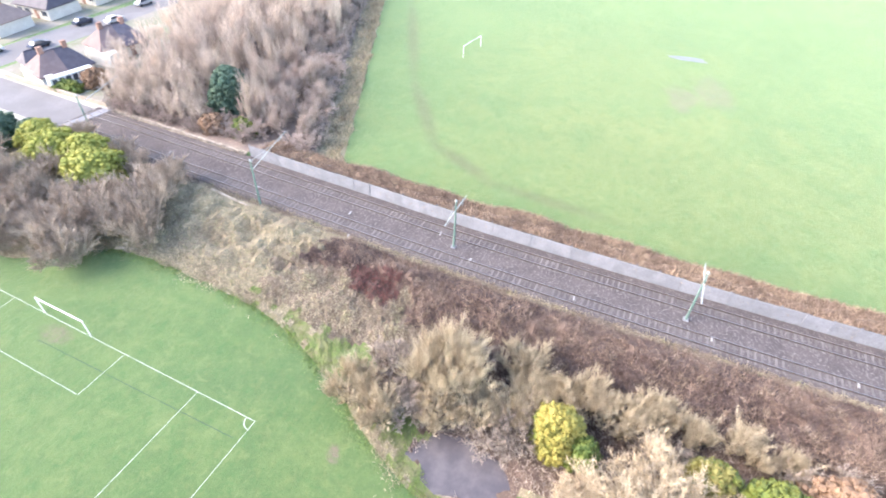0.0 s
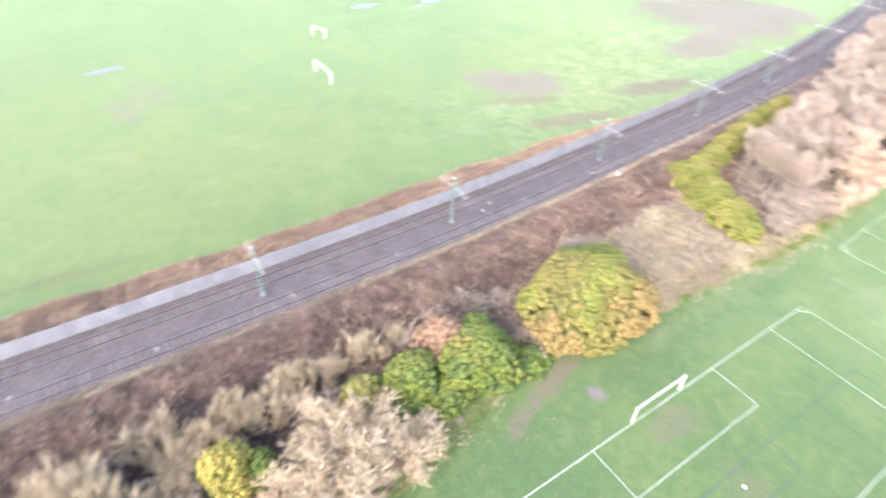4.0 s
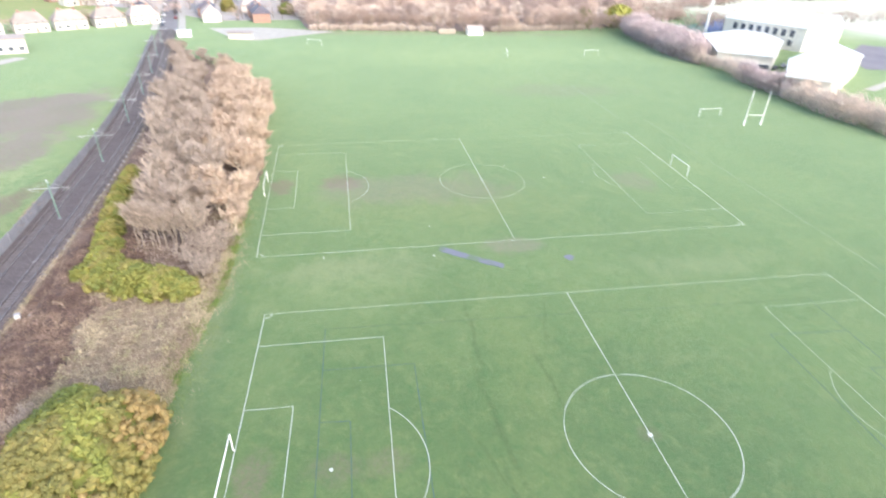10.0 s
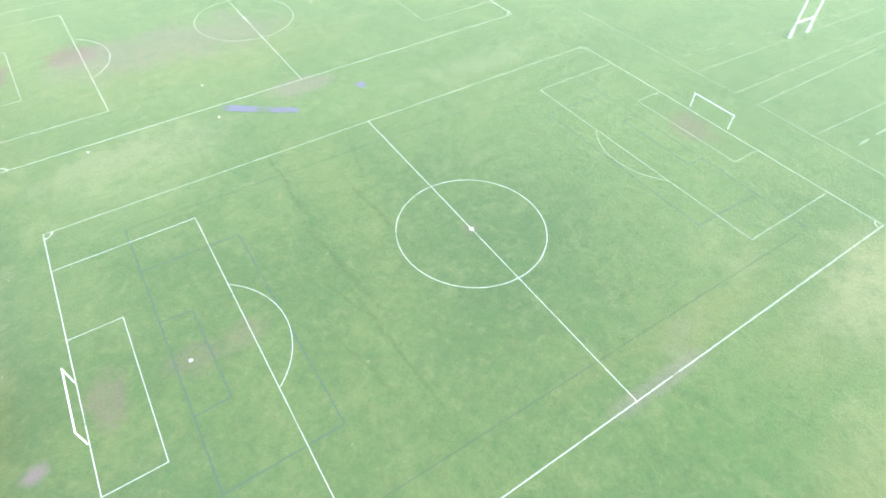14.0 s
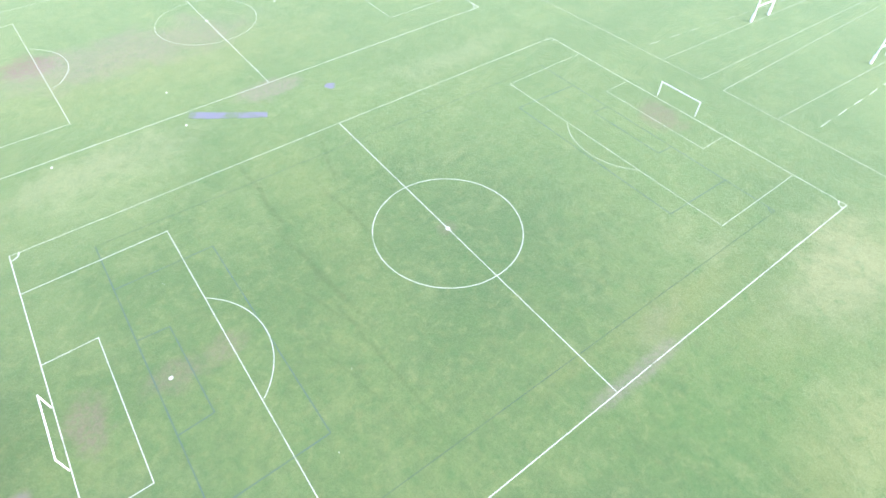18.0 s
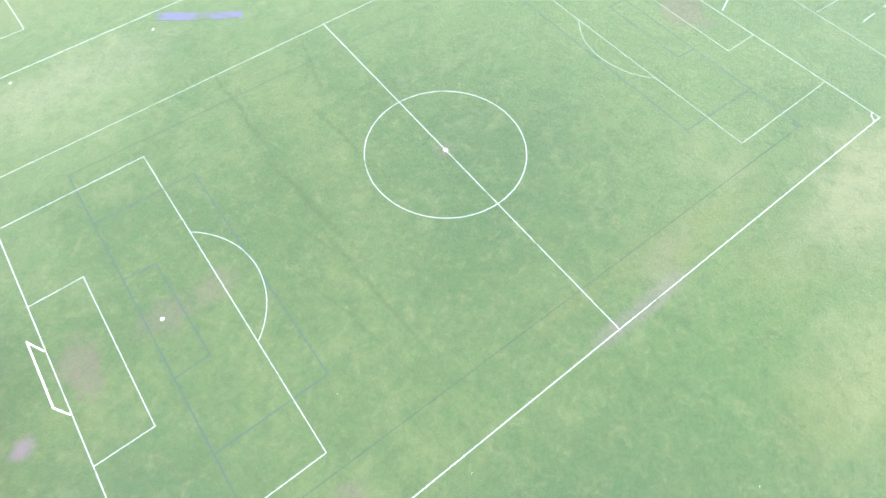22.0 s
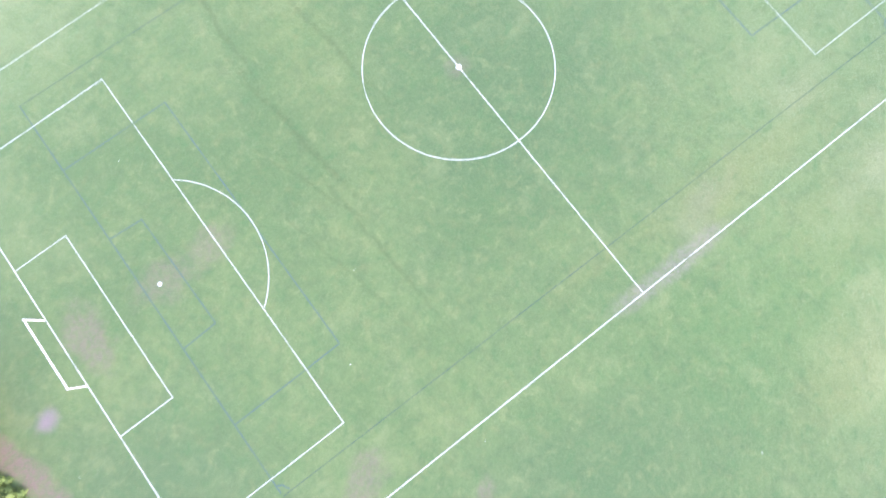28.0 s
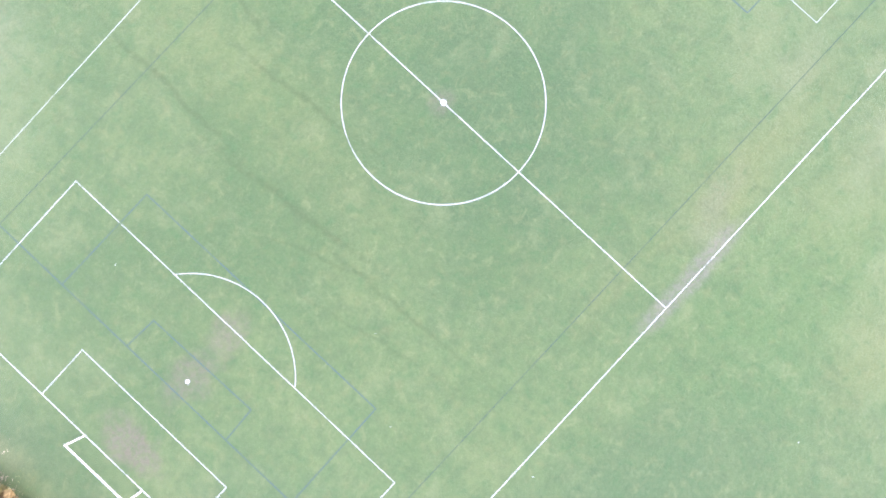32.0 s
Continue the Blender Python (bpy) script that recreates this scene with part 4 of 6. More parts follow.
def fan_tree(name, label, category, h, r, bark, twig_mat, stems=1, limbs=9, branches=8, twigs=20, thick=0.03, clear=0.3, rise=0.5, group="", lean=0.8, foot=0.35, girth=0.016, tuft=(0.85, 0.62)):
    """A leafless tree or bush that fans upward: stems, limbs and branches in one mesh, the fine twigs in another."""
    wood, crown = Geo(), Geo()

    def grow(p, d, length, rad, level):
        m = p + d * length * 0.5 + direction() * length * 0.05
        q = m + (d + direction() * 0.16 + Vector((0, 0, rise * 0.2))).normalized() * length * 0.5
        if level == 3:
            crown.blade(p, q, thick)
            return
        if level == 2:
            wood.spike(p, q, rad)
        else:
            wood.tube(p, m, rad, rad * 0.78, 5 - level)
            wood.tube(m, q, rad * 0.78, rad * 0.5, 5 - level)
        for _ in range((limbs, branches, twigs)[level]):
            f = rand(clear if level == 0 else 0.2, 1.0)
            b = p.lerp(m, f * 2) if f < 0.5 else m.lerp(q, f * 2 - 1)
            side = direction()
            side = (side - d * side.dot(d)).normalized()
            away = (d + side * (0.8, 0.8, tuft[0])[level] * rand(0.5, 1.25) + Vector((0, 0, rise * 0.5))).normalized()
            grow(b, away, length * (0.62, 0.6, tuft[1])[level] * rand(0.65, 1.15) * (1.3 - 0.55 * f if level == 0 else 1), rad * 0.45, level + 1)

    for k in range(stems):
        a = k * 2.4 + rand(-0.4, 0.4)
        out = lean * math.sqrt((k + 0.5) / stems) * (stems > 1)
        d = Vector((math.cos(a) * out + rand(-0.05, 0.05), math.sin(a) * out + rand(-0.05, 0.05), 1)).normalized()
        grow(Vector((math.cos(a), math.sin(a), 0)) * foot * out, d, h * 0.6 * rand(0.8, 1.1), h * girth / (1 + 0.25 * (stems > 1)), 0)
    v = np.array(crown.v)
    reach, top = np.percentile(np.hypot(v[:, 0], v[:, 1]), 94), np.percentile(v[:, 2], 99)
    for g in (wood, crown):
        g.v = [(x * r / reach, y * r / reach, max(z * h / top, 0)) for x, y, z in g.v]
    t = thing(name, label, category, None, group)
    part("trunk", wood, bark, t)
    part("crown", crown, twig_mat, t)
    return t


def lump():
    bm = bmesh.new()
    bmesh.ops.create_icosphere(bm, subdivisions=1, radius=1.0)
    v = np.array([p.co[:] for p in bm.verts])
    f = [[q.index for q in p.verts] for p in bm.faces]
    bm.free()
    return v, f


LUMP_V, LUMP_F = lump()
rng = np.random.default_rng(7)


def leaf_clump(g, centre, radius, leaves, size, flat=0.8):
    """A dense knot of leaves round a ragged core."""
    jig = 1 + rng.normal(0, 0.16, (len(LUMP_V), 1))
    g.arrays(LUMP_V * jig * radius * 0.84 * (1, 1, flat) + centre, LUMP_F)
    n = rng.normal(size=(leaves, 3))
    n /= np.linalg.norm(n, axis=1, keepdims=True)
    c = centre + n * (1, 1, flat) * radius * rng.uniform(0.75, 1.15, (leaves, 1))
    u = np.cross(n + rng.normal(0, 0.5, n.shape), rng.normal(size=n.shape))
    u /= np.linalg.norm(u, axis=1, keepdims=True)
    w = np.cross(u, n + rng.normal(0, 0.5, n.shape))
    w /= np.linalg.norm(w, axis=1, keepdims=True)
    s = size * rng.uniform(0.6, 1.3, (leaves, 1))
    v = np.stack([c - u * s, c - w * s * 0.55, c + u * s, c + w * s * 0.55], 1).reshape(-1, 3)
    g.arrays(v, np.arange(leaves * 4).reshape(-1, 4))


def leafy_tree(name, label, h, rx, ry, clumps, mats, m, leaf=0.2, size=(0.6, 1.0), leaves=70, low=0.08, warm=None):
    """Evergreen or ivy-clad tree: trunk, limbs, and one crown mesh for each foliage colour."""
    t = thing(name, label, "tree", m)
    wood = Geo().tube((0, 0, 0), (rand(-0.3, 0.3), rand(-0.3, 0.3), h * 0.6), 0.03 * h, 0.015 * h, 7)
    for k in range(7):
        a = k * 0.9 + rand(-0.3, 0.3)
        wood.tube((0, 0, h * rand(0.15, 0.4)), (math.cos(a) * rx * 0.7, math.sin(a) * ry * 0.7, h * rand(0.45, 0.75)), 0.09, 0.03, 4)
    part("trunk", wood, M_BARK, t)
    crowns = [Geo() for _ in mats]
    leaf_clump(crowns[-1], np.array((0, 0, h * 0.42)), min(rx, ry) * 0.92, 900, leaf, h * 0.55 / min(rx, ry))
    # ragged inner shell just below the leaf clumps
    shell, rows, cols = crowns[0], 16, 26
    b = len(shell.v)
    for i in range(rows + 1):
        z = low + (1 - low) * i / rows
        ring = math.sqrt(max(0.0, 1 - (max(z - 0.42, 0) / 0.58) ** 2)) * (1.0 if z > 0.25 else 0.9)
        for j in range(cols):
            a = 2 * math.pi * j / cols
            k = ring * (1 + 0.5 * noise.noise((math.cos(a) * 1.2, math.sin(a) * 1.2, z * 1.6 + h + rx))) * rand(0.76, 0.86)
            shell.v.append((math.cos(a) * rx * k, math.sin(a) * ry * k, max(0.05, z * h - 0.3 + rand(-0.12, 0.12))))
    shell.f += [(b + i * cols + j, b + i * cols + (j + 1) % cols, b + (i + 1) * cols + (j + 1) % cols, b + (i + 1) * cols + j) for i in range(rows) for j in range(cols)]
    clumps, leaves, size = int(clumps * 1.9), int(leaves * 0.62), (size[0] * 0.78, size[1] * 0.8)
    for k in range(clumps):
        z = low + (1 - low) * ((k + 0.5) / clumps) ** 0.85
        a = k * 2.39996 + rand(-0.3, 0.3)
        ring = math.sqrt(max(0.0, 1 - (max(z - 0.42, 0) / 0.58) ** 2)) * (1.0 if z > 0.25 else 0.9)
        wob = 1 + 0.5 * noise.noise((math.cos(a) * 1.2, math.sin(a) * 1.2, z * 1.6 + h + rx))
        k_in = rand(0.9, 1.0)
        c = np.array((math.cos(a) * rx * ring * wob * k_in, math.sin(a) * ry * ring * wob * k_in, z * h - 0.35))
        tone = noise.noise((c[0] * 0.16 + 5, c[1] * 0.16, c[2] * 0.16 + h)) + rand(-0.08, 0.08)
        if warm:
            tone = tone * 0.85 + 0.40 * ((c[0] * warm[0] + c[1] * warm[1]) / max(rx, ry) - z + 0.42)
        pick = min(len(mats) - 1, max(0, int((0.5 + tone * 0.95) * len(mats))))
        leaf_clump(crowns[pick], c, rand(*size), leaves, leaf)
    for g, mat in zip(crowns, mats):
        if g.v:
            part("crown", g, mat, t)
    return t


# rough ground between the track and the pitches
EDGE = [(-140, -12), (-107, -11.6), (-96, -18.0), (-84, -18.3), (-74, -17.3), (-67.6, -15.4), (-59.5, -11.3), (-53.8, -7.9), (-49, -5.6), (-42, -5.0), (-35, -5.2), (-25, -6.5), (-13, -9.4), (-8, -11.0), (-3, -11.3), (4, -9.6), (9, -9.2), (17.6, -8.8), (30, -7.8), (37, -7.3), (59, -8), (76, -7), (104, -9.6), (140, -16), (165, -25), (180, -34), (200, -50), (226, -60)]


def pool_at(x, y):
    """Below 1 inside the muddy pool."""
    return ((x + 9.2) / 2.9) ** 2 + ((y + 45.9) / 4.5) ** 2 + 0.7 * noise.noise((x * 0.5, y * 0.5, 4.0))


def zone(x, y):
    u = x - mid(y) - 4.2
    wide = spline(EDGE, y) - mid(y) - 4.2
    if u < -0.2 or u > wide:
        return None
    n = noise.noise((x * 0.12, y * 0.12, 3.0)) * 5
    if u < 1.5 + n * 0.12:
        return "dry"
    if ((x + 15.0) / 2.5) ** 2 + ((y + 61.6) / 4.2) ** 2 < 1 or ((x + 10.4) / 2.0) ** 2 + ((y + 52.4) / 2.4) ** 2 < 1:
        return "weed"
    if ((x + 10.5) / 3.2) ** 2 + ((y + 9.0) / 9.5) ** 2 < 1 + n * 0.08:
        return "weed"
    if ((x + 26.0) / 2.4) ** 2 + ((y + 62.8) / 3.6) ** 2 < 1 + n * 0.1 + rand(-0.3, 0.3):
        return "dogwood"
    if y < -76 + n * 1.6 + rand(-1.2, 1.2):
        return "dry"
    if wide - u < (2.2 if y < 5 else 3.6) + n * 0.8 + rand(-1.1, 1.1):
        return "weed" if noise.noise((x * 0.2, y * 0.2, 9.0)) > 0.05 and y < 5 else ("dry" if y < 5 else "rough")
    if y < -60 and u > 14.5 + n:
        return "weed" if noise.noise((x * 0.25, y * 0.25, 1.0)) > 0.28 else "dry"
    if 9 + n < y < 38 and u > 9.0 + n:
        return "rough"
    if y < -58 + n * 1.5 and u > 7 + n:
        return "rough"
    return "bramble" if u < 12 + n and y < 62 else "under"


def thicket_height(x, y):
    u = x - mid(y) - 4.2
    d = max(0.0, min(u, spline(EDGE, y) - x, 3.0)) / 3.0
    n = 0.65 + 0.75 * noise.noise((x * 0.30, y * 0.30, 0.0)) + 0.5 * noise.noise((x * 0.9, y * 0.9, 2.0))
    wet = min(1.0, max(0.0, (pool_at(x, y) - 0.9) / 0.9))
    n += 0.5 * max(0.0, 1 - abs(u - 4.0) / 4.5) * (0.7 + 0.6 * noise.noise((x * 0.5, y * 0.5, 8.0)))
    return (0.01 + d**0.7 * n * (0.55 + 0.6 * max(0.0, min(1.0, (14 - u) / 6)))) * wet - 0.03 * (1 - wet)


TALL = {"bramble": 1.25, "dry": 0.45, "weed": 0.4, "under": 0.7, "rough": 0.6, "dogwood": 1.2}
beds = {k: Geo() for k in TALL}
stems = {k: Geo() for k in TALL}
CELL = 0.75


def rough_x(f, y):
    """Across the rough strip: 0 at the ballast edge, 1 at the mown grass."""
    lo, hi = mid(y) + 3.9, spline(EDGE, y) + 0.5 * noise.noise((0, y * 0.4, 7.0))
    return lo + (hi - lo) * f


def column(ix, across, y):
    """Two verge columns of fixed width beside the ballast, then even ones."""
    lo, hi = rough_x(0, y), rough_x(1, y)
    return lo + 0.6 * ix if ix <= 2 else lo + 1.2 + (hi - lo - 1.2) * (ix - 2) / (across - 2)


for iy in range(int((226 + 128) / CELL)):
    y = -128 + iy * CELL
    across = max(4, int((rough_x(1, y) - rough_x(0, y)) / CELL))
    for ix in range(across):
        corners = [(column(ix, across, y), y), (column(ix + 1, across, y), y), (column(ix + 1, across, y + CELL), y + CELL), (column(ix, across, y + CELL), y + CELL)]
        kind = zone(sum(c[0] for c in corners) / 4 + rand(-0.5, 0.5), y + CELL / 2 + rand(-0.5, 0.5)) or ("rough" if y > 5 else "dry")
        if ix < 2:
            kind = "rough"
        elif kind == "dry" and corners[0][0] - mid(y) < 6.5 and y > -70:
            kind = "bramble"
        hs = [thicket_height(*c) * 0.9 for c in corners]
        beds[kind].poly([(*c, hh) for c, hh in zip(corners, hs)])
        if pool_at(*corners[0]) < 1:
            continue
        for k in range({"bramble": 44, "dry": 36, "weed": 34, "under": 20, "rough": 40, "dogwood": 44}[kind] if -100 < y < 45 else 14 if y < 70 else 2):
            u, v = rand(0, 1), rand(0, 1)
            p = Vector((corners[0][0] + (corners[1][0] - corners[0][0]) * u, y + CELL * v, max(0.0, hs[0] - 0.05)))
            reach = {"bramble": 0.9, "under": 0.9, "dry": 0.7, "weed": 0.45, "rough": 0.8, "dogwood": 0.9}[kind]
            q = p + direction({"bramble": 1.7, "under": 1.5, "dry": 1.1, "weed": 0.9, "rough": 1.2, "dogwood": 1.8}[kind]) * rand(0.45, 1.0) * reach
            stems[kind].blade(p, (q.x, q.y, max(q.z, 0.06)), 0.032)
for k in range(16000):
    y = rand(-100, 60)
    p = Vector((spline(EDGE, y) - 0.4 + abs(random.gauss(0, 0.75 if y < 4 else 1.5)) * (0.6 + 0.8 * noise.noise((0, y * 0.5, 3.0)) + 0.4), y, 0))
    stems["dry" if noise.noise((p.x * 0.3, y * 0.3, 6.0)) > 0.05 else "weed"].blade(p, p + direction(1.0) * rand(0.15, 0.5), 0.03)
for k in range(15000):
    y = rand(4, 62)
    p = Vector((spline(EDGE, y) + 0.9 - abs(random.gauss(0, 2.4)) * (0.7 + 0.6 * noise.noise((1.0, y * 0.25, 3.0))), y, 0))
    p.z = max(0.0, thicket_height(p.x, p.y) * 0.8)
    stems["weed" if noise.noise((p.x * 0.35, y * 0.35, 2.0)) + rand(-0.3, 0.3) > 0.1 else "rough"].blade(p, p + direction(0.9) * rand(0.25, 0.6), 0.03)
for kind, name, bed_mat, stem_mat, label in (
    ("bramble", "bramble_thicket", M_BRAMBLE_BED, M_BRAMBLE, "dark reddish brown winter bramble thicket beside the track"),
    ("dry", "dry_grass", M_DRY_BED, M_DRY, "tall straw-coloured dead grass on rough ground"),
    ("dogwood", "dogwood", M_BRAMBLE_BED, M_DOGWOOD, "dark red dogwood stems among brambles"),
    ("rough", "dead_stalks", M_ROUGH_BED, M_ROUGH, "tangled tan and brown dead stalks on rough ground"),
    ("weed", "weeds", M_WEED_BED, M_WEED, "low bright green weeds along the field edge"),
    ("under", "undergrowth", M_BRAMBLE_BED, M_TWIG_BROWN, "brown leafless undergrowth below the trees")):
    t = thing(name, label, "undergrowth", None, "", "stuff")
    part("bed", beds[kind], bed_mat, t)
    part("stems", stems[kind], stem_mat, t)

# rusty bracken behind the fence
t = thing("bracken", "rust-coloured dead bracken strip behind the concrete fence", "undergrowth", None, "", "stuff")
bed, stem = Geo(), Geo()
y = -93.0
while y < 75:
    reach = 5.2 + 2.2 * noise.noise((y * 0.09, 4.0, 0)) - max(0, (y - 14) * 0.11)
    if reach > 0.3:
        x0, x1 = beside(y, -4.95)[0], beside(y, -4.95 - reach)[0]
        s = mid(y + 0.75) - mid(y)
        h0, h1 = 0.9 + 0.5 * noise.noise((0, y * 0.5, 1)), 0.9 + 0.5 * noise.noise((0, (y + 0.75) * 0.5, 1))
        xm = x0 * 0.55 + x1 * 0.45
        bed.poly([(x0, y, h0), (x0 + s, y + 0.75, h1), (xm + s, y + 0.75, h1 + 0.3), (xm, y, h0 + 0.3)])
        bed.poly([(xm, y, h0 + 0.3), (xm + s, y + 0.75, h1 + 0.3), (x1 + s, y + 0.75, 0.01), (x1, y, 0.01)])
        for k in range(int(95 * reach)):
            f = rand(0, 1)
            p = Vector((x0 + (x1 - x0) * f, y + rand(0, 0.75), 0.1 + (h0 + 0.2) * (1 - f) ** 0.6))
            stem.blade(p, p + direction(1.3) * rand(0.4, 1.05), 0.045)
    y += 0.75
part("bed", bed, M_BRACKEN_BED, t)
part("stems", stem, M_BRACKEN, t)

# fringe of dead grass along the west field's wooded edge
t = thing("field_fringe", "pale dead grass along the edge of the wood", "undergrowth", None, "", "stuff")
part("bed", Geo().prism([(-44.7, -79.4), (-62, -86.6), (-97, -101.3), (-150, -123.5), (-150, -128.5), (-97, -106.5), (-62, -91.5), (-44.7, -84)][::-1], -0.1, 0.07), M_DRY_BED, t)
stem = Geo()
for k in range(12000):
    f = rand(0, 1)
    x, y = -45 - 105 * f, -79.5 - 44 * f - abs(random.gauss(0, 2.4)) + 1.2 * noise.noise((f * 30, 0, 0))
    p = Vector((x, y, 0))
    stem.blade(p, p + direction(1.6) * rand(0.4, 1.1), 0.07)
part("stems", stem, M_DRY, t)

# muddy pool under the bushes
g = Geo()
pts = []
for k in range(30):
    a = k / 30 * 2 * math.pi
    w = 1 + 0.16 * noise.noise((math.cos(a) * 1.3, math.sin(a) * 1.3, 5))
    pts.append((-9.2 + 4.0 * w * math.cos(a), -45.9 + 6.0 * w * math.sin(a), 0.0))
g.poly([(px, py, 0.008) for px, py, _ in pts])
solid("pool", g, M_WATER, "still grey muddy pool at the field edge", "pool", "structure")


def scatter(protos, places, scale=(0.85, 1.15)):
    """Copies of the prototypes at the places, each turned and sized a little differently."""
    for x, y, *k in places:
        s = (k[0] if k else 1.0) * rand(*scale)
        a = copy_thing(random.choice(protos), pose(x, y, 0, rand(-3, 3), rand(-3, 3), rand(0, 360)))
        a.scale = (s * rand(0.9, 1.1), s * rand(0.9, 1.1), s)


def fill(poly, step, jitter=0.62, waning=1e9):
    """Uneven places inside an outline; past y = waning they carry a size that falls off."""
    xs, ys = [q[0] for q in poly], [q[1] for q in poly]
    out = []
    y = min(ys)
    while y < max(ys):
        x = min(xs)
        while x < max(xs):
            qx, qy = x + rand(-1, 1) * step * jitter, y + rand(-1, 1) * step * jitter
            if inside(qx, qy, poly):
                out.append((qx, qy) if qy < waning else (qx, qy, max(0.6, 1 - (qy - waning) * 0.007)))
            x += step
        y += step
    return out


def lay(ob, x, y, s=1.0):
    ob.matrix_basis = pose(x, y, 0, 0, 0, rand(0, 360)) @ Matrix.Scale(s, 4)
    return ob


def protos(count, *args, **kw):
    return [bare_tree(*args, **kw) for _ in range(count)]


def fans(count, *args, **kw):
    return [fan_tree(*args, **kw) for _ in range(count)]


def plant(trees, places, scale=(0.85, 1.15)):
    """The prototypes take the first places, copies the rest."""
    places = list(places)
    random.shuffle(places)
    for ob, place in zip(trees, places):
        lay(ob, place[0], place[1], place[2] if len(place) > 2 else 1.0)
    scatter(trees, places[len(trees):], scale)


# the copse along the line
plant(fans(4, "bare_tree", "tall brown leafless tree in the trackside copse", "tree", 9.6, 2.9, M_BARK_PALE, M_TWIG_BROWN, limbs=10, branches=8, twigs=24, thick=0.032, clear=0.42, rise=0.7, group="copse trees"),
      fill([(-21.5, 48), (-12.5, 46.5), (-12, 60), (-20, 92), (-28, 125), (-40, 174), (-52, 182), (-44, 150), (-34.5, 105), (-27.5, 78), (-23.5, 58)], 3.9, waning=120))
plant(fans(3, "slender_tree", "slender leafless tree with a tall bare trunk", "tree", 9.2, 2.2, M_BARK_PALE, M_TWIG_BROWN, limbs=9, branches=7, twigs=16, thick=0.03, clear=0.5, rise=0.8, group="copse trees", girth=0.009),
      [(-22.2 + k * 0.62 + rand(-0.3, 0.3), 46.4 + rand(-0.9, 1.2) - 0.05 * k) for k in range(16)], (0.85, 1.05))
plant(fans(4, "pale_tree", "pale tan leafless tree at the copse edge", "tree", 8.4, 3.6, M_BARK_CREAM, M_TWIG_PALE, limbs=12, branches=8, twigs=26, thick=0.036, clear=0.12, rise=0.45, group="copse trees"),
      fill([(-13, 56), (-8.6, 52), (-9.0, 85), (-11.8, 118), (-15.5, 140), (-20, 160), (-34, 176), (-30, 150), (-24, 125), (-18, 90)], 4.1, waning=120) + [(-8.0 + rand(-0.6, 0.6) - 0.0012 * max(0, y - 70) ** 2, y, 0.55) for y in range(52, 150, 4)])
plant(fans(2, "grey_bush", "grey-brown leafless bush beside the copse", "bush", 3.6, 2.4, M_BARK, M_TWIG_BROWN, stems=9, limbs=6, branches=5, twigs=10, thick=0.028, clear=0.15, rise=0.4, group="copse bushes"),
      [(-10, 37), (-11.6, 40), (-9.2, 41.5), (-13.0, 42.5), (-10.4, 44.5), (-9.0, 47), (-12.4, 46.2)] + [(-48 - 4 * k * 0.6, 188 + k * 5) for k in range(7)] + [(-40, 184), (-33, 184), (-36, 189), (-44, 192), (-52, 196), (-58, 214), (-46, 198)])
# ivy hedge round the copse's near end
for x, y, h, rx, ry in ((-32.6, 76, 3.6, 1.5, 2.8), (-31.8, 71, 4.0, 1.6, 3.0), (-31.0, 66, 4.4, 1.7, 3.0), (-30.2, 61, 4.4, 1.8, 3.0), (-29.2, 56, 4.2, 1.9, 3.0), (-28.0, 51, 4.0, 2.0, 3.0), (-26.8, 46, 3.8, 2.2, 3.0), (-25.6, 41.5, 4.0, 2.4, 2.8), (-23.6, 37.6, 4.6, 3.2, 3.2), (-19.4, 35.4, 4.6, 3.6, 3.4), (-15.0, 34.0, 4.2, 3.4, 3.0), (-11.8, 33.2, 3.0, 2.2, 2.2), (-27.2, 38.2, 3.0, 1.8, 1.8)):
    leafy_tree("ivy_bush", "bright yellow-green ivy bush on the copse edge", h, rx, ry, int(24 + rx * ry * 6.5), (M_LEAF_OLIVE, M_LEAF_YELLOW, M_LEAF_SPRING), pose(x, y, 0, 0, 0, rand(-8, 8)), 0.13, (0.48, 0.74), 60)


# trees and bushes between the brambles and the pitches
leafy_tree("golden_tree", "big rounded golden green evergreen tree with rusty patches", 7.7, 6.0, 7.5, 840, (M_LEAF_LIME, M_LEAF_SPRING, M_LEAF_YELLOW, M_LEAF_GOLD, M_LEAF_AMBER), pose(-13.5, 2.2, 0, 0, 0, 200), 0.12, (0.50, 0.76), 70, warm=(-0.42, 0.9))
leafy_tree("holly_tree", "dark and lime green evergreen tree with yellowed tips", 6.0, 4.2, 4.6, 300, (M_LEAF_GREEN, M_LEAF_GREEN, M_LEAF_LIME, M_LEAF_YELLOW), pose(-13.6, -13.0, 0), 0.13, (0.46, 0.74), 64)
leafy_tree("rusty_tree", "small rusty brown leaved tree among evergreens", 6.2, 2.8, 2.8, 80, (M_LEAF_RUST,), pose(-16.8, -15.4, 0), 0.12, (0.4, 0.66), 60)
leafy_tree("holly_bush", "lime green evergreen bush with dark lower leaves", 5.2, 2.6, 3.0, 110, (M_LEAF_GREEN, M_LEAF_LIME, M_LEAF_LIME), pose(-14.8, -20.2, 0), 0.14, (0.44, 0.72), 60)
leafy_tree("yellow_tree", "narrow yellow ivy-clad tree beside the pool", 6.7, 1.7, 2.1, 100, (M_LEAF_BRIGHT, M_LEAF_BRIGHT, M_LEAF_LIME), pose(-14.2, -38.6, 0), 0.14, (0.4, 0.65), 60)
leafy_tree("dark_bush", "dark green bush against a yellow tree", 4.2, 1.3, 1.4, 30, (M_LEAF_GREEN,), pose(-13.8, -36.2, 0), 0.15, (0.42, 0.66), 60)
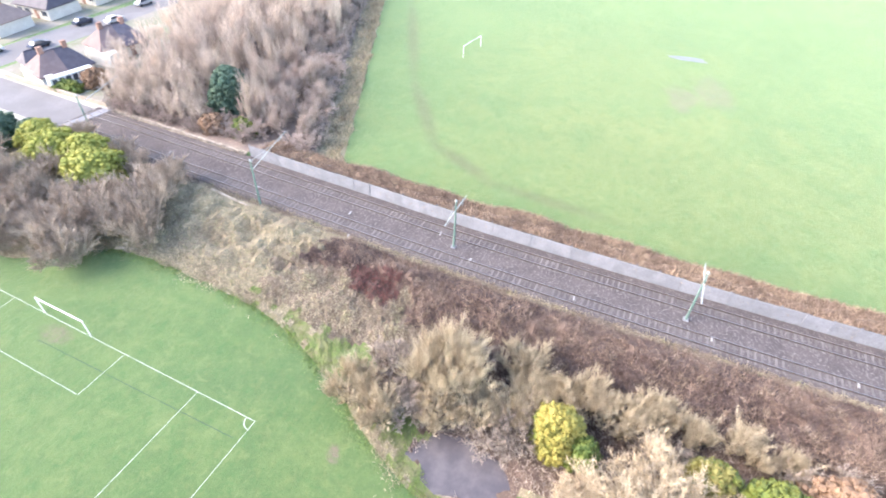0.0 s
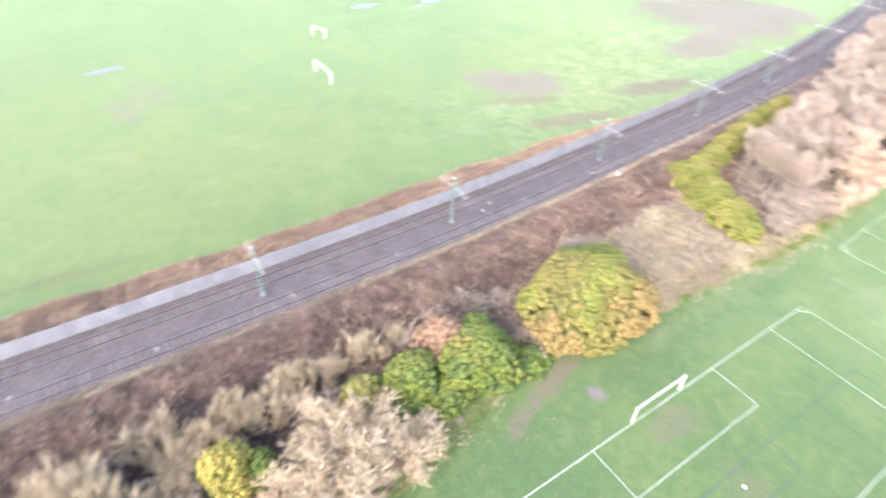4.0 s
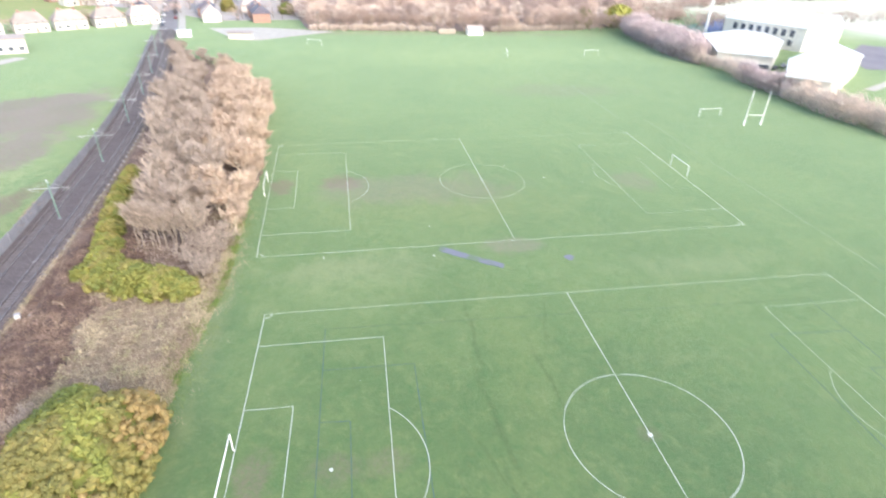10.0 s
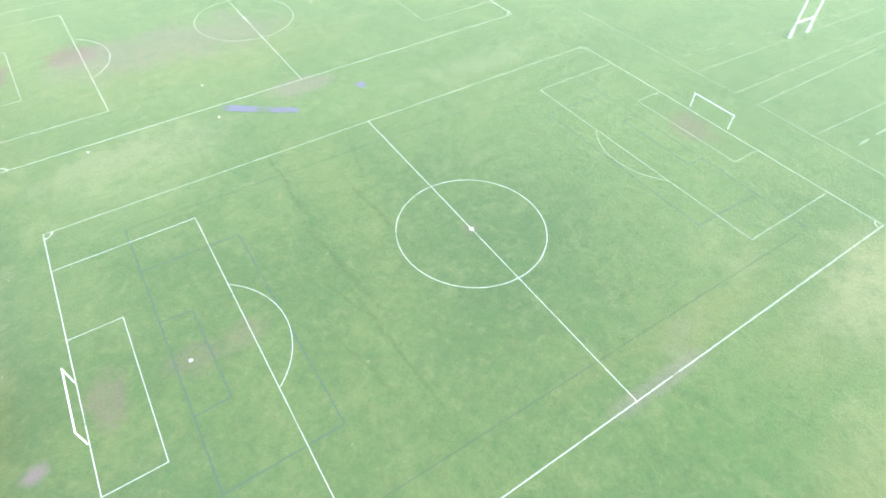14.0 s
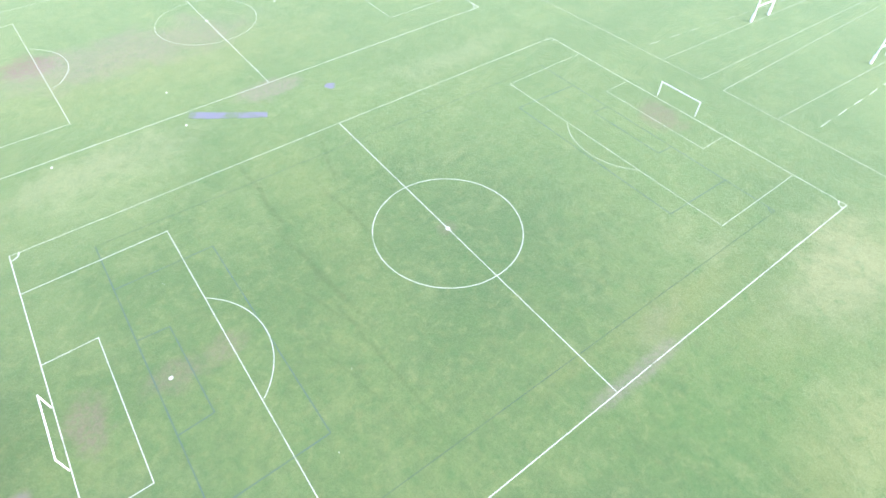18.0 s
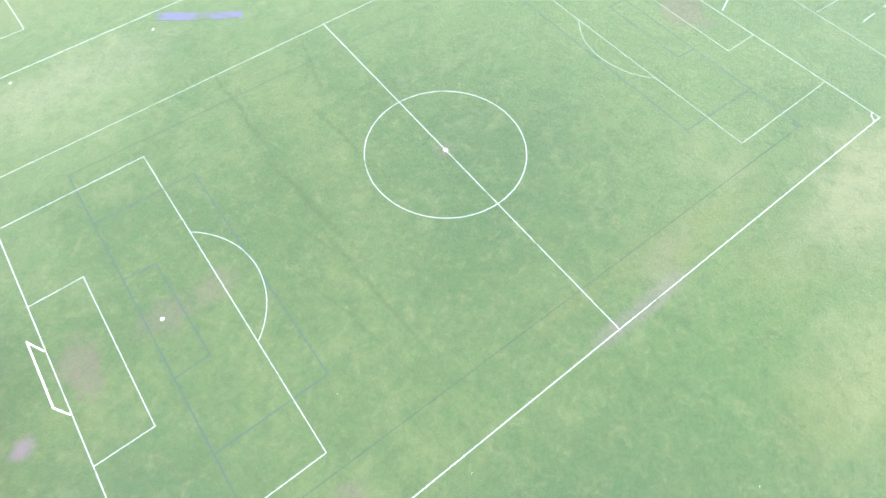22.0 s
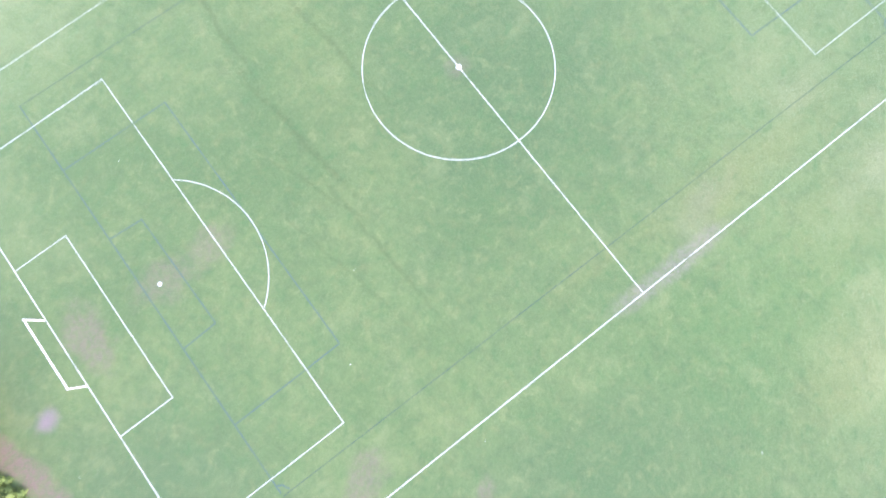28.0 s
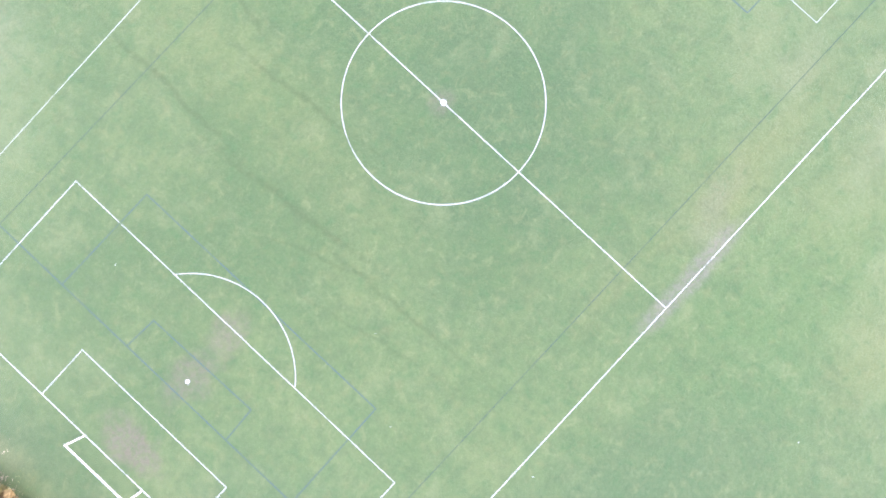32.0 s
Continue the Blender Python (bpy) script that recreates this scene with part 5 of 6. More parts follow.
leafy_tree("ivy_clump", "yellow-green ivy growing through a pale bare tree", 5.0, 1.8, 2.0, 40, (M_LEAF_YELLOW, M_LEAF_LIME), pose(-15.4, -25.4, 0), 0.15, (0.42, 0.66), 60)
leafy_tree("low_evergreen", "low dark green shrub at the field edge", 2.0, 1.8, 2.6, 22, (M_LEAF_GREEN,), pose(-11.0, -7.4, 0), 0.15, (0.45, 0.7), 60)
leafy_tree("laurel", "dark green laurel filling the gap below evergreens", 3.2, 2.2, 2.8, 46, (M_LEAF_GREEN, M_LEAF_GREEN, M_LEAF_LIME), pose(-11.6, -17.6, 0), 0.15, (0.42, 0.66), 60)
leafy_tree("laurel", "low dark green laurel at the foot of a holly", 2.2, 1.8, 2.2, 26, (M_LEAF_GREEN,), pose(-12.6, -21.6, 0), 0.15, (0.42, 0.66), 60)
plant(fans(2, "cream_tree", "spreading cream coloured bare tree with thick pale limbs", "tree", 5.8, 4.9, M_BARK_CREAM, M_TWIG_CREAM, stems=9, limbs=11, branches=9, twigs=16, thick=0.018, clear=0.15, rise=0.25, group="cream trees", lean=1.3, foot=0.4, girth=0.021, tuft=(1.2, 0.55)),
      [(-11.6, -28.8, 1.08), (-7.9, -34.6, 0.7), (-8.8, -24.4, 0.75), (-8.6, -31.6, 0.95)], (0.97, 1.05))
plant(fans(1, "straw_bush", "big rounded straw-coloured bare willow bush", "bush", 7.0, 3.7, M_BARK, M_TWIG_GREY, stems=30, limbs=9, branches=7, twigs=20, thick=0.012, clear=0.3, rise=1.1, lean=0.9, foot=1.2, girth=0.011, tuft=(0.5, 1.1)), [(-16.4, -50.0)])
plant(fans(3, "willow_bush", "upright grey-green leafless willow bush", "bush", 4.4, 2.6, M_BARK, M_TWIG_GREY, stems=18, limbs=8, branches=6, twigs=18, thick=0.012, clear=0.25, rise=1.2, group="willow bushes", foot=0.9, girth=0.011, tuft=(0.5, 1.1)),
      [(-10.6, -55.0), (-12.0, -58.0, 0.9), (-20.6, -43.4), (-18.4, -42.0), (-17.4, -39.4, 0.9), (-19.6, -37.0), (-18.8, -33.6), (-20.6, -30.0, 0.9), (-20.0, -26.6, 0.8), (-20.6, -22.4, 0.8), (-20.4, -18.6, 0.7), (-14.2, -46.0, 0.9), (-12.6, -49.6, 0.9), (-15.4, -43.0, 0.8)], (0.85, 1.05))
plant(fans(2, "brown_bush", "low tangled brown leafless bush", "bush", 2.9, 2.4, M_BARK, M_TWIG_BROWN, stems=10, limbs=7, branches=6, twigs=9, thick=0.02, clear=0.15, rise=0.15, group="brown bushes", lean=1.1, girth=0.011),
      [(-14.0, -53.6), (-13.4, -42.4), (-15.6, -41.2), (-12.6, -44.2), (-13.0, -52.0), (-11.4, -52.6), (-17.2, -30.6), (-16.8, -27.4), (-18.6, -18.0), (-20.2, -14.0), (-20.6, -9.0), (-19.6, -5.6), (-21.5, 8.4), (-11.2, 7.8), (-12.4, -5.4), (-16.0, 10.0), (-16.8, -56.0), (-18.6, -53.2), (-20.4, -48.4)], (0.8, 1.15))

# bushes and shrubs by the west pitch
plant(fans(3, "thorn_bush", "dense grey-brown leafless thorn bush", "bush", 4.6, 2.9, M_BARK_PALE, M_TWIG_THORN, stems=14, limbs=7, branches=6, twigs=9, thick=0.024, clear=0.2, rise=0.7, group="thorn bushes", foot=0.8, girth=0.012, tuft=(0.6, 1.0)),
      [q for q in fill([(-14, -97), (-20, -92), (-29, -95), (-33.5, -101), (-34, -125), (-12, -132), (-11, -108)], 3.6) if min(math.hypot(q[0] + 26.6, q[1] + 108.0), math.hypot(q[0] + 29.8, q[1] + 113.6), math.hypot(q[0] + 28.4, q[1] + 119.0), math.hypot(q[0] + 31, q[1] + 124.4)) > 4.6], (0.85, 1.2))
for x, y, h, r in ((-27.6, -108.5, 5.8, 4.2), (-30.6, -113.6, 5.4, 3.4), (-29.4, -119.0, 5.4, 4.0), (-31.4, -124.4, 4.8, 3.0)):
    leafy_tree("golden_privet", "rounded yellow-green privet shrub", h, r, r, int(r * 26), (M_LEAF_PRIVET,), pose(x, y, 0), 0.16, (0.45, 0.75), 55)
for x, y in ((-28, -130), (-24, -133), (-32.5, -128), (-32.0, -134), (-31, -139), (-28, -137)):
    leafy_tree("cypress_bush", "dark blue-green conifer bush beside the road", 3.6, 2.0, 2.0, 26, (M_CONIFER,), pose(x, y, 0), 0.2, (0.5, 0.8), 50)

# wood beyond the line
solid("leaf_litter", Geo().prism([(-43.9, -95), (-44.6, -80.5), (-62, -88.5), (-97, -104), (-150, -125), (-185, -150), (-120, -158), (-92, -149), (-72, -137), (-56, -131), (-44.6, -127), (-43.9, -110)][::-1], -0.2, 0.05), M_LITTER, "brown leaf litter and scrub under the trees", "ground")
WOOD = [(-46.5, -84.5), (-62, -92.8), (-97, -108.3), (-150, -130), (-185, -150), (-120, -158), (-92, -149), (-72, -137), (-56, -131), (-46.5, -127), (-46, -100)]
CLEAR = (-51.5, -104.5)
plant(fans(4, "wood_tree", "slender grey-brown leafless tree in the wood", "tree", 9.6, 1.9, M_BARK_CREAM, M_TWIG_DUSK, stems=3, limbs=8, branches=5, twigs=8, thick=0.03, clear=0.35, rise=0.9, lean=0.35, foot=2.4, tuft=(0.85, 0.75), group="wood trees"), [q for q in fill(WOOD, 3.9) if q[0] > -92 and q[1] > -124 and q[1] < -92 - 0.42 * (-q[0] - 46) - 2 and math.dist(q, CLEAR) > 3.6], (0.75, 1.1))
# ash twigs: haze over the wood's far end is put into their paleness
plant(fans(3, "pale_wood_tree", "pale leafless tree at the house end of the wood", "tree", 9.0, 2.4, M_BARK_CREAM, M_TWIG_ASH, stems=3, limbs=8, branches=6, twigs=8, thick=0.03, clear=0.3, rise=0.8, lean=0.4, foot=2.4, tuft=(0.85, 0.75), group="wood trees"), [q for q in fill(WOOD, 4.3) if (q[1] < -114 or q[0] < -88) and math.dist(q, CLEAR) > 3.6] + [(-46.6 + rand(-0.7, 0.5), -126.5 + k * 2.3 + rand(-0.6, 0.6), 0.66) for k in range(9)], (0.8, 1.1))
plant(fans(3, "young_tree", "young mauve-brown leafless tree at the wood's field edge", "tree", 6.2, 2.0, M_BARK_PALE, M_TWIG_SCRUB, stems=4, limbs=8, branches=6, twigs=9, thick=0.028, clear=0.25, rise=0.8, lean=0.5, foot=1.6, tuft=(0.85, 0.8), group="wood trees"), [q for q in fill(WOOD, 3.4) if q[0] > -110 and q[1] >= -98 - 0.42 * (-q[0] - 46) and math.dist(q, CLEAR) > 3.6], (0.7, 1.1))
plant(fans(2, "wood_bush", "brown leafless bush in the wood's undergrowth", "bush", 3.0, 2.6, M_BARK, M_TWIG_SCRUB, stems=9, limbs=6, branches=5, twigs=9, thick=0.032, clear=0.15, rise=0.3, group="wood bushes", lean=1.0), [q for q in fill(WOOD, 4.2) if math.dist(q, CLEAR) > 4] + [(-48.6 + rand(-0.9, 0.9), -127 + k * 1.9, 0.85) for k in range(17)] + [(-47.5 - 3.0 * k + rand(-0.8, 0.8), -86.8 - 1.3 * k + rand(-1.2, 1.2), 0.8) for k in range(34)] + [(-45.8 + rand(-0.8, 0.9), -126 + k * 2.0, 0.6) for k in range(15)])
leafy_tree("cypress", "dark green conifer among leafless trees", 8.2, 3.0, 3.0, 130, (M_CONIFER,), pose(-53.0, -105.8, 0, 8, -10, 0), 0.2, (0.5, 0.85), 55)
leafy_tree("beech_shrub", "rusty leaved beech shrub beside the wood", 3.2, 2.0, 2.2, 26, (M_LEAF_RUST,), pose(-46.8, -104.5, 0), 0.18, (0.5, 0.75), 50)
leafy_tree("beech_shrub", "rusty leaved beech shrub by the houses", 3.6, 2.2, 2.2, 26, (M_LEAF_RUST,), pose(-50.5, -134.5, 0), 0.18, (0.5, 0.75), 50)
leafy_tree("garden_shrub", "green garden shrub along the road wall", 2.0, 1.6, 3.0, 24, (M_LEAF_GREEN,), pose(-47.2, -138.0, 0), 0.18, (0.5, 0.7), 50)
leafy_tree("laurel", "dark green laurel at the foot of the wood", 2.6, 2.0, 2.4, 24, (M_LEAF_GREEN,), pose(-48.5, -99.5, 0), 0.18, (0.5, 0.7), 50)


# ---- roads and hard ground ----
def strip_road(name, pts, width, material, label, z=0.012, thick=0.05):
    g = Geo()
    pts = [Vector((*q, 0)) for q in pts]
    for i, q in enumerate(pts):
        d = (pts[min(i + 1, len(pts) - 1)] - pts[max(i - 1, 0)]).normalized()
        s = Vector((-d.y, d.x, 0)) * width / 2
        g.v += [(q.x + s.x, q.y + s.y, z), (q.x - s.x, q.y - s.y, z)]
    g.f = [(2 * i + 1, 2 * i + 3, 2 * i + 2, 2 * i) for i in range(len(pts) - 1)]
    return solid(name, g, material, label, "road")


strip_road("road", [(mid(y), y) for y in range(-421, -125, 8)], 8.0, M_ROAD_PALE, "pale worn road that the tramway joins", 0.010)
strip_road("road", [(mid(y), y) for y in range(262, 900, 12)], 8.5, M_ROAD_PALE, "straight street leading into the town", 0.010)
for o in (-6.2, 6.2):
    strip_road("pavement", [beside(y, o) for y in range(262, 900, 12)], 3.4, M_PATH, "pale pavement along the town street", 0.06)
strip_road("road", [(-43.5, -163), (-62, -161.5), (-92, -158.5), (-150, -160)], 9.0, M_ROAD_PALE, "pale suburban side street", 0.016)
for o in (-4.8, 4.8):
    strip_road("pavement", [beside(y, o) for y in range(-421, -123, 8)], 2.0, M_PATH, "light concrete pavement beside the road", 0.1)
solid("crossing", Geo().prism([(-44.4, -126.4), (-35.2, -128.4), (-35.2, -127.0), (-44.4, -124.6)], 0.0, 0.3), M_CONCRETE, "pale concrete edge where tracks meet the road", "kerb")
solid("garden_wall", Geo().prism([(-45.3, -152), (-45.0, -126.5), (-45.3, -126.5), (-45.6, -152)], 0, 0.9), M_STONE, "low pale garden wall along the road", "wall")
for name, pts, mat, label in (
    ("court", [(-155, 77), (-127, 103), (-149, 128), (-178, 98)], M_COURT, "lilac-grey tarmac school playground"),
    ("car_park", [(-157, 153), (-128, 170), (-136, 182), (-166, 168)], M_ASPHALT, "grey tarmac car park beside the green"),
    ("path", [(-139, 151), (-118, 166), (-108, 196), (-113, 198), (-123, 175), (-140, 158)], M_PATH, "pale gravel path along the green"),
    ("yard", [(-58, 268), (-40, 238), (-30, 236), (4, 261), (-2, 264), (-34, 272)], M_PATH, "pale hard standing by the playing field")):
    solid(name, Geo().prism(pts, 0.0, 0.05), mat, label, "paving")
M_TEAL = speckled("teal_court", (0.13, 0.215, 0.170), (0.115, 0.195, 0.155), None, 0.1, 2.0, 0.9)
M_SLATE_BLUE = speckled("blue_court", (0.16, 0.19, 0.30), (0.14, 0.17, 0.27), None, 0.1, 2.0, 0.9)
solid("sports_court", Geo().prism([(190, 262), (212, 262), (230, 300), (200, 300)], 0, 0.05), M_TEAL, "teal surfaced sports court", "paving")
solid("sports_court", Geo().prism([(216, 272), (236, 280), (262, 325), (238, 318)], 0, 0.05), M_SLATE_BLUE, "blue surfaced sports court", "paving")
solid("lawn", Geo().prism([(-174, 130), (-150, 142), (-160, 168), (-178, 172)], 0, 0.03), M_TEAL, "blue-green all-weather pitch beside the school", "paving")


solid("road_apron", Geo().prism([(-46.2, -128), (-45.8, -170), (-34.6, -170), (-34.4, -127.4)][::-1], -0.2, 0.007), M_ROAD_PALE, "pale tarmac apron where road and tramway meet", "road")

# ---- houses ----
M_GARDEN = speckled("garden_ground", (0.25, 0.23, 0.20), (0.18, 0.19, 0.12), (0.32, 0.30, 0.28), 0.15, 1.5, 0.95)


M_ROOF_BROWN = speckled("brown_tile_roof", (0.225, 0.165, 0.160), (0.180, 0.132, 0.132), None, 0.8, 6.0, 0.8)


def plain_window(parent, x, y, z, w, h, face=-1):
    """A far window: white frame and dark panes in one mesh."""
    g = Geo().box(x - w / 2, min(y, y + face * 0.07), z, x + w / 2, max(y, y + face * 0.07), z + h)
    for k in (0, 1):
        x0 = x - w / 2 + 0.08 + k * (w / 2 - 0.04)
        g.box(x0, min(y + face * 0.074, y + face * 0.09), z + 0.08, x0 + w / 2 - 0.12, max(y + face * 0.074, y + face * 0.09), z + h - 0.08)
    f = part("window", g, M_WHITE, parent)
    f.data.materials.append(M_GLASS)
    for q in list(f.data.polygons)[6:]:
        q.material_index = 1
    return f


def window(parent, x, y, z, w, h, face=-1, panes=2):
    """A framed window on a wall that faces -y (or +y)."""
    f = part("window", Geo().box(x - w / 2, min(y, y + face * 0.07), z, x + w / 2, max(y, y + face * 0.07), z + h), M_WHITE, parent)
    pw = (w - 0.1) / panes
    for k in range(panes):
        x0 = x - w / 2 + 0.05 + k * pw + 0.03
        y0 = y + face * 0.074
        part("pane", Geo().box(x0, min(y0, y0 + face * 0.02), z + 0.08, x0 + pw - 0.06, max(y0, y0 + face * 0.02), z + h - 0.08), M_GLASS, f)
    return f


def house(label, w, d, eaves, ridge, wall_mat, roof_mat, m, hip=0.0, bays=2, chimneys=1, group="houses", floors=2, back=True, extension=False, far=False, other_roof=None):
    t = thing("house", label, "house", m, group)
    g = Geo().box(-w / 2, -d / 2, 0, w / 2, d / 2, eaves)
    if not hip:
        for s in (-1, 1):
            x = s * (w / 2 - 0.1)
            b = len(g.v)
            g.v += [(x - 0.1, -d / 2, eaves), (x - 0.1, d / 2, eaves), (x - 0.1, 0, ridge - 0.1), (x + 0.1, -d / 2, eaves), (x + 0.1, d / 2, eaves), (x + 0.1, 0, ridge - 0.1)]
            g.f += [(b, b + 2, b + 1), (b + 3, b + 4, b + 5), (b, b + 3, b + 5, b + 2), (b + 1, b + 2, b + 5, b + 4)]
    part("wall", g, wall_mat, t)
    ow, od, th = w / 2 + 0.35, d / 2 + 0.4, 0.22
    drop = (ridge - eaves) / (d / 2) * 0.4
    rx = ow - hip
    g = Geo()
    top = [(-ow, -od, eaves - drop), (ow, -od, eaves - drop), (ow, od, eaves - drop), (-ow, od, eaves - drop), (-rx, 0, ridge), (rx, 0, ridge)]
    g.v = top + [(x, y, z - th) for x, y, z in top]
    g.f = [(0, 1, 5, 4), (2, 3, 4, 5), (1, 2, 5), (3, 0, 4), (6, 10, 11, 7), (8, 11, 10, 9), (7, 11, 8), (9, 10, 6), (0, 6, 7, 1), (1, 7, 8, 2), (2, 8, 9, 3), (3, 9, 6, 0)]
    if not hip:
        g.f = [f for f in g.f if f not in ((1, 2, 5), (3, 0, 4), (7, 11, 8), (9, 10, 6))] + [(1, 7, 11, 5), (2, 5, 11, 8), (0, 4, 10, 6), (3, 9, 10, 4)]
        g.f = [f for f in g.f if f not in ((1, 7, 8, 2), (3, 9, 6, 0))]
    if other_roof:
        # a semi-detached pair: each half has tiles of its own
        for sx, mat in ((-1, other_roof), (1, roof_mat)):
            half = Geo()
            top = [(sx * ow, -od, eaves - drop), (0, -od, eaves - drop), (0, od, eaves - drop), (sx * ow, od, eaves - drop), (sx * rx, 0, ridge), (0, 0, ridge)]
            half.v = top + [(x, y, z - th) for x, y, z in top]
            half.f = [(0, 1, 5, 4), (2, 3, 4, 5), (3, 0, 4), (0, 6, 7, 1), (2, 8, 9, 3), (3, 9, 6, 0), (6, 10, 11, 7), (8, 11, 10, 9), (9, 10, 6)]
            roof = part("roof", half, mat, t)
    else:
        roof = part("roof", g, roof_mat, t)
    part("ridge", Geo().tube((-rx, 0, ridge + 0.02), (rx, 0, ridge + 0.02), 0.12, 0.12, 6, True), roof_mat, roof)
    for k in range(chimneys):
        x = (k + 0.5) / chimneys * w * 0.9 - w * 0.45 if chimneys > 1 else w * 0.3
        c = part("chimney", Geo().box(x - 0.45, -0.35, ridge - 0.9, x + 0.45, 0.35, ridge + 1.0), M_BRICK, roof)
    n = max(2, int(w / (3.2 if far else 2.1)))
    for face in (-1, 1) if back else (-1,):
        for fl in range(floors):
            for k in range(n):
                x = -w / 2 + (k + 0.5) * w / n
                if fl == 0 and k == n // 2:
                    dd = part("door", Geo().box(x - 0.5, face * d / 2 - 0.0 if face > 0 else -d / 2 - 0.06, 0.05, x + 0.5, face * d / 2 + 0.06 if face > 0 else -d / 2, 2.1), M_BRICK, t)
                    continue
                (plain_window if far else window)(t, x, face * d / 2, 0.9 + fl * 2.6, 1.7, 1.25, face)
    if extension:
        e = part("conservatory", Geo().box(-w / 2 + 0.6, -d / 2 - 1.8, 0, w / 2 - 1.0, -d / 2 - 0.01, 2.3), M_WHITE, t, "white glazed lean-to")
        for k in range(6):
            x = -w / 2 + 1.0 + k * (w - 2.2) / 6
            part("pane", Geo().box(x, -d / 2 - 1.83, 0.8, x + (w - 2.2) / 6 - 0.35, -d / 2 - 1.8, 2.0), M_GLASS, e)
    return t


def car(x, y, turn, k):
    t = thing("car", ("dark parked car", "silver parked car", "red parked car", "white parked car")[k] + " on the hard ground", "car", pose(x, y, 0.06, 0, 0, turn), "parked cars")
    g = Geo()
    prof = [(-2.1, 0.35), (-2.15, 0.75), (-1.5, 0.9), (1.2, 0.95), (2.05, 0.85), (2.15, 0.35)]
    b = len(g.v)
    for s in (-0.85, 0.85):
        g.v += [(px, s, pz) for px, pz in prof]
    g.f += [(0, 1, 2, 3, 4, 5), (11, 10, 9, 8, 7, 6)] + [(i, (i + 1) % 6 + 6 if False else i + 6, (i + 1) % 6 + 6, (i + 1) % 6) for i in range(6)]
    part("body", g, M_CAR[k], t)
    g = Geo()
    for s in (-0.72, 0.72):
        g.v += [(-1.5, s, 0.9), (-1.0, s * 0.9, 1.42), (0.5, s * 0.9, 1.42), (1.2, s, 0.95)]
    g.f = [(0, 1, 2, 3), (7, 6, 5, 4), (0, 4, 5, 1), (1, 5, 6, 2), (2, 6, 7, 3)]
    part("cabin", g, M_GLASS, t, "dark car windows")
    part("car_roof", Geo().box(-0.98, -0.62, 1.42, 0.48, 0.62, 1.46), M_CAR[k], t)
    for wx in (-1.35, 1.35):
        for s in (-0.86, 0.66):
            w = part("wheel", Geo().tube((wx, s, 0.26), (wx, s + 0.2, 0.26), 0.32, 0.32, 12, True), M_RUBBER, t)
    return t


# houses at the road end of the wood
solid("garden_ground", Geo().prism([(-45.2, -128), (-45.4, -157), (-100, -155), (-100, -149), (-72, -137), (-56, -131)][::-1], -0.2, 0.03), M_GARDEN, "worn garden ground round the houses", "ground")
solid("garden_ground", Geo().prism([(-46, -168), (-120, -164), (-140, -260), (-58, -260)][::-1], -0.2, 0.03), M_GARDEN, "worn garden ground beyond the street", "ground")
house("bungalow pair with brown and purple slate hipped roofs", 9.4, 6.6, 2.6, 5.3, M_RENDER, M_ROOF_SLATE, pose(-50.8, -143.6, 0, 0, 0, 164), 2.8, chimneys=2, group="near houses", floors=1, extension=True, other_roof=M_ROOF_BROWN)
solid("house_extension", Geo().prism([(-49.0, -147.6), (-46.2, -147.8), (-45.75, -140.6), (-47.0, -140.4)], 0, 2.5), M_SHED, "low white flat-roofed extension along the road", "extension", "")
house("small slate roofed outhouse beside the bungalow", 3.4, 3.8, 2.4, 3.9, M_RENDER, M_ROOF_SLATE, pose(-50.4, -150.4, 0, 0, 0, 164), 1.2, chimneys=0, group="near houses", floors=1)
house("white bungalow pair with brown and dark slate roofs", 9.6, 7.2, 2.7, 5.6, M_RENDER, M_ROOF_SLATE, pose(-64.0, -143.4, 0, 0, 0, 164), 2.8, chimneys=2, group="near houses", floors=1, other_roof=M_ROOF_BROWN)
for x, y, r, rm in ((-62, -176, 92, M_ROOF_RED), (-74, -175.6, 92, M_ROOF_SLATE), (-86, -175, 92, M_ROOF_RED), (-98, -175, 92, M_ROOF_SLATE), (-58, -205, 96, M_ROOF_RED), (-74, -204, 96, M_ROOF_SLATE), (-90, -202, 96, M_ROOF_SLATE), (-110, -174, 92, M_ROOF_SLATE), (-30, -170, 190, M_ROOF_RED), (-30, -190, 190, M_ROOF_SLATE)):
    house("white rendered suburban house with a tiled roof", 10, 8.5, 3.0, 6.2, M_RENDER, rm, pose(x, y, 0, 0, 0, r), 2.4, group="near houses", floors=1)
solid("garage", Geo().prism([(-59.4, -144.6), (-57.4, -144.6), (-57.6, -138.4), (-60.6, -138.6)][::-1], 0, 2.4), M_SHED, "flat white garage behind the houses", "garage", "")
for x, y, a, k in ((-58.5, -159.8, 176, 0), (-76, -157.8, 176, 1), (-52, -165.0, 176, 3), (-72, -163.0, 176, 0), (-88, -161, 176, 1), (-40.5, -175, 98, 3)):
    car(x, y, a, k)

# terrace of pale houses along the green and the estates behind
ax, ay = 0.72, 0.69
base = (-192.0, 208.0)
proto = [house("long pale rendered house with a weathered roof", 13.6, 9.0, 4.4, 8.4, M_RENDER, M_ROOF_PALE, pose(*base, 0, 0, 0, 40), 3.2, chimneys=2, group="houses by the green", far=True, back=False),
         house("cream house pair with red tiled roof", 14, 9, 5.0, 8.2, M_RENDER, M_ROOF_RED, pose(-231, 176, 0, 0, 0, 44), 0.0, chimneys=2, group="houses by the green", far=True, back=False),
         house("brick house pair with slate roof", 14, 9, 5.0, 8.2, M_BRICK, M_ROOF_SLATE, pose(-250, 156, 0, 0, 0, 44), 2.6, chimneys=2, group="houses by the green", far=True, back=False)]
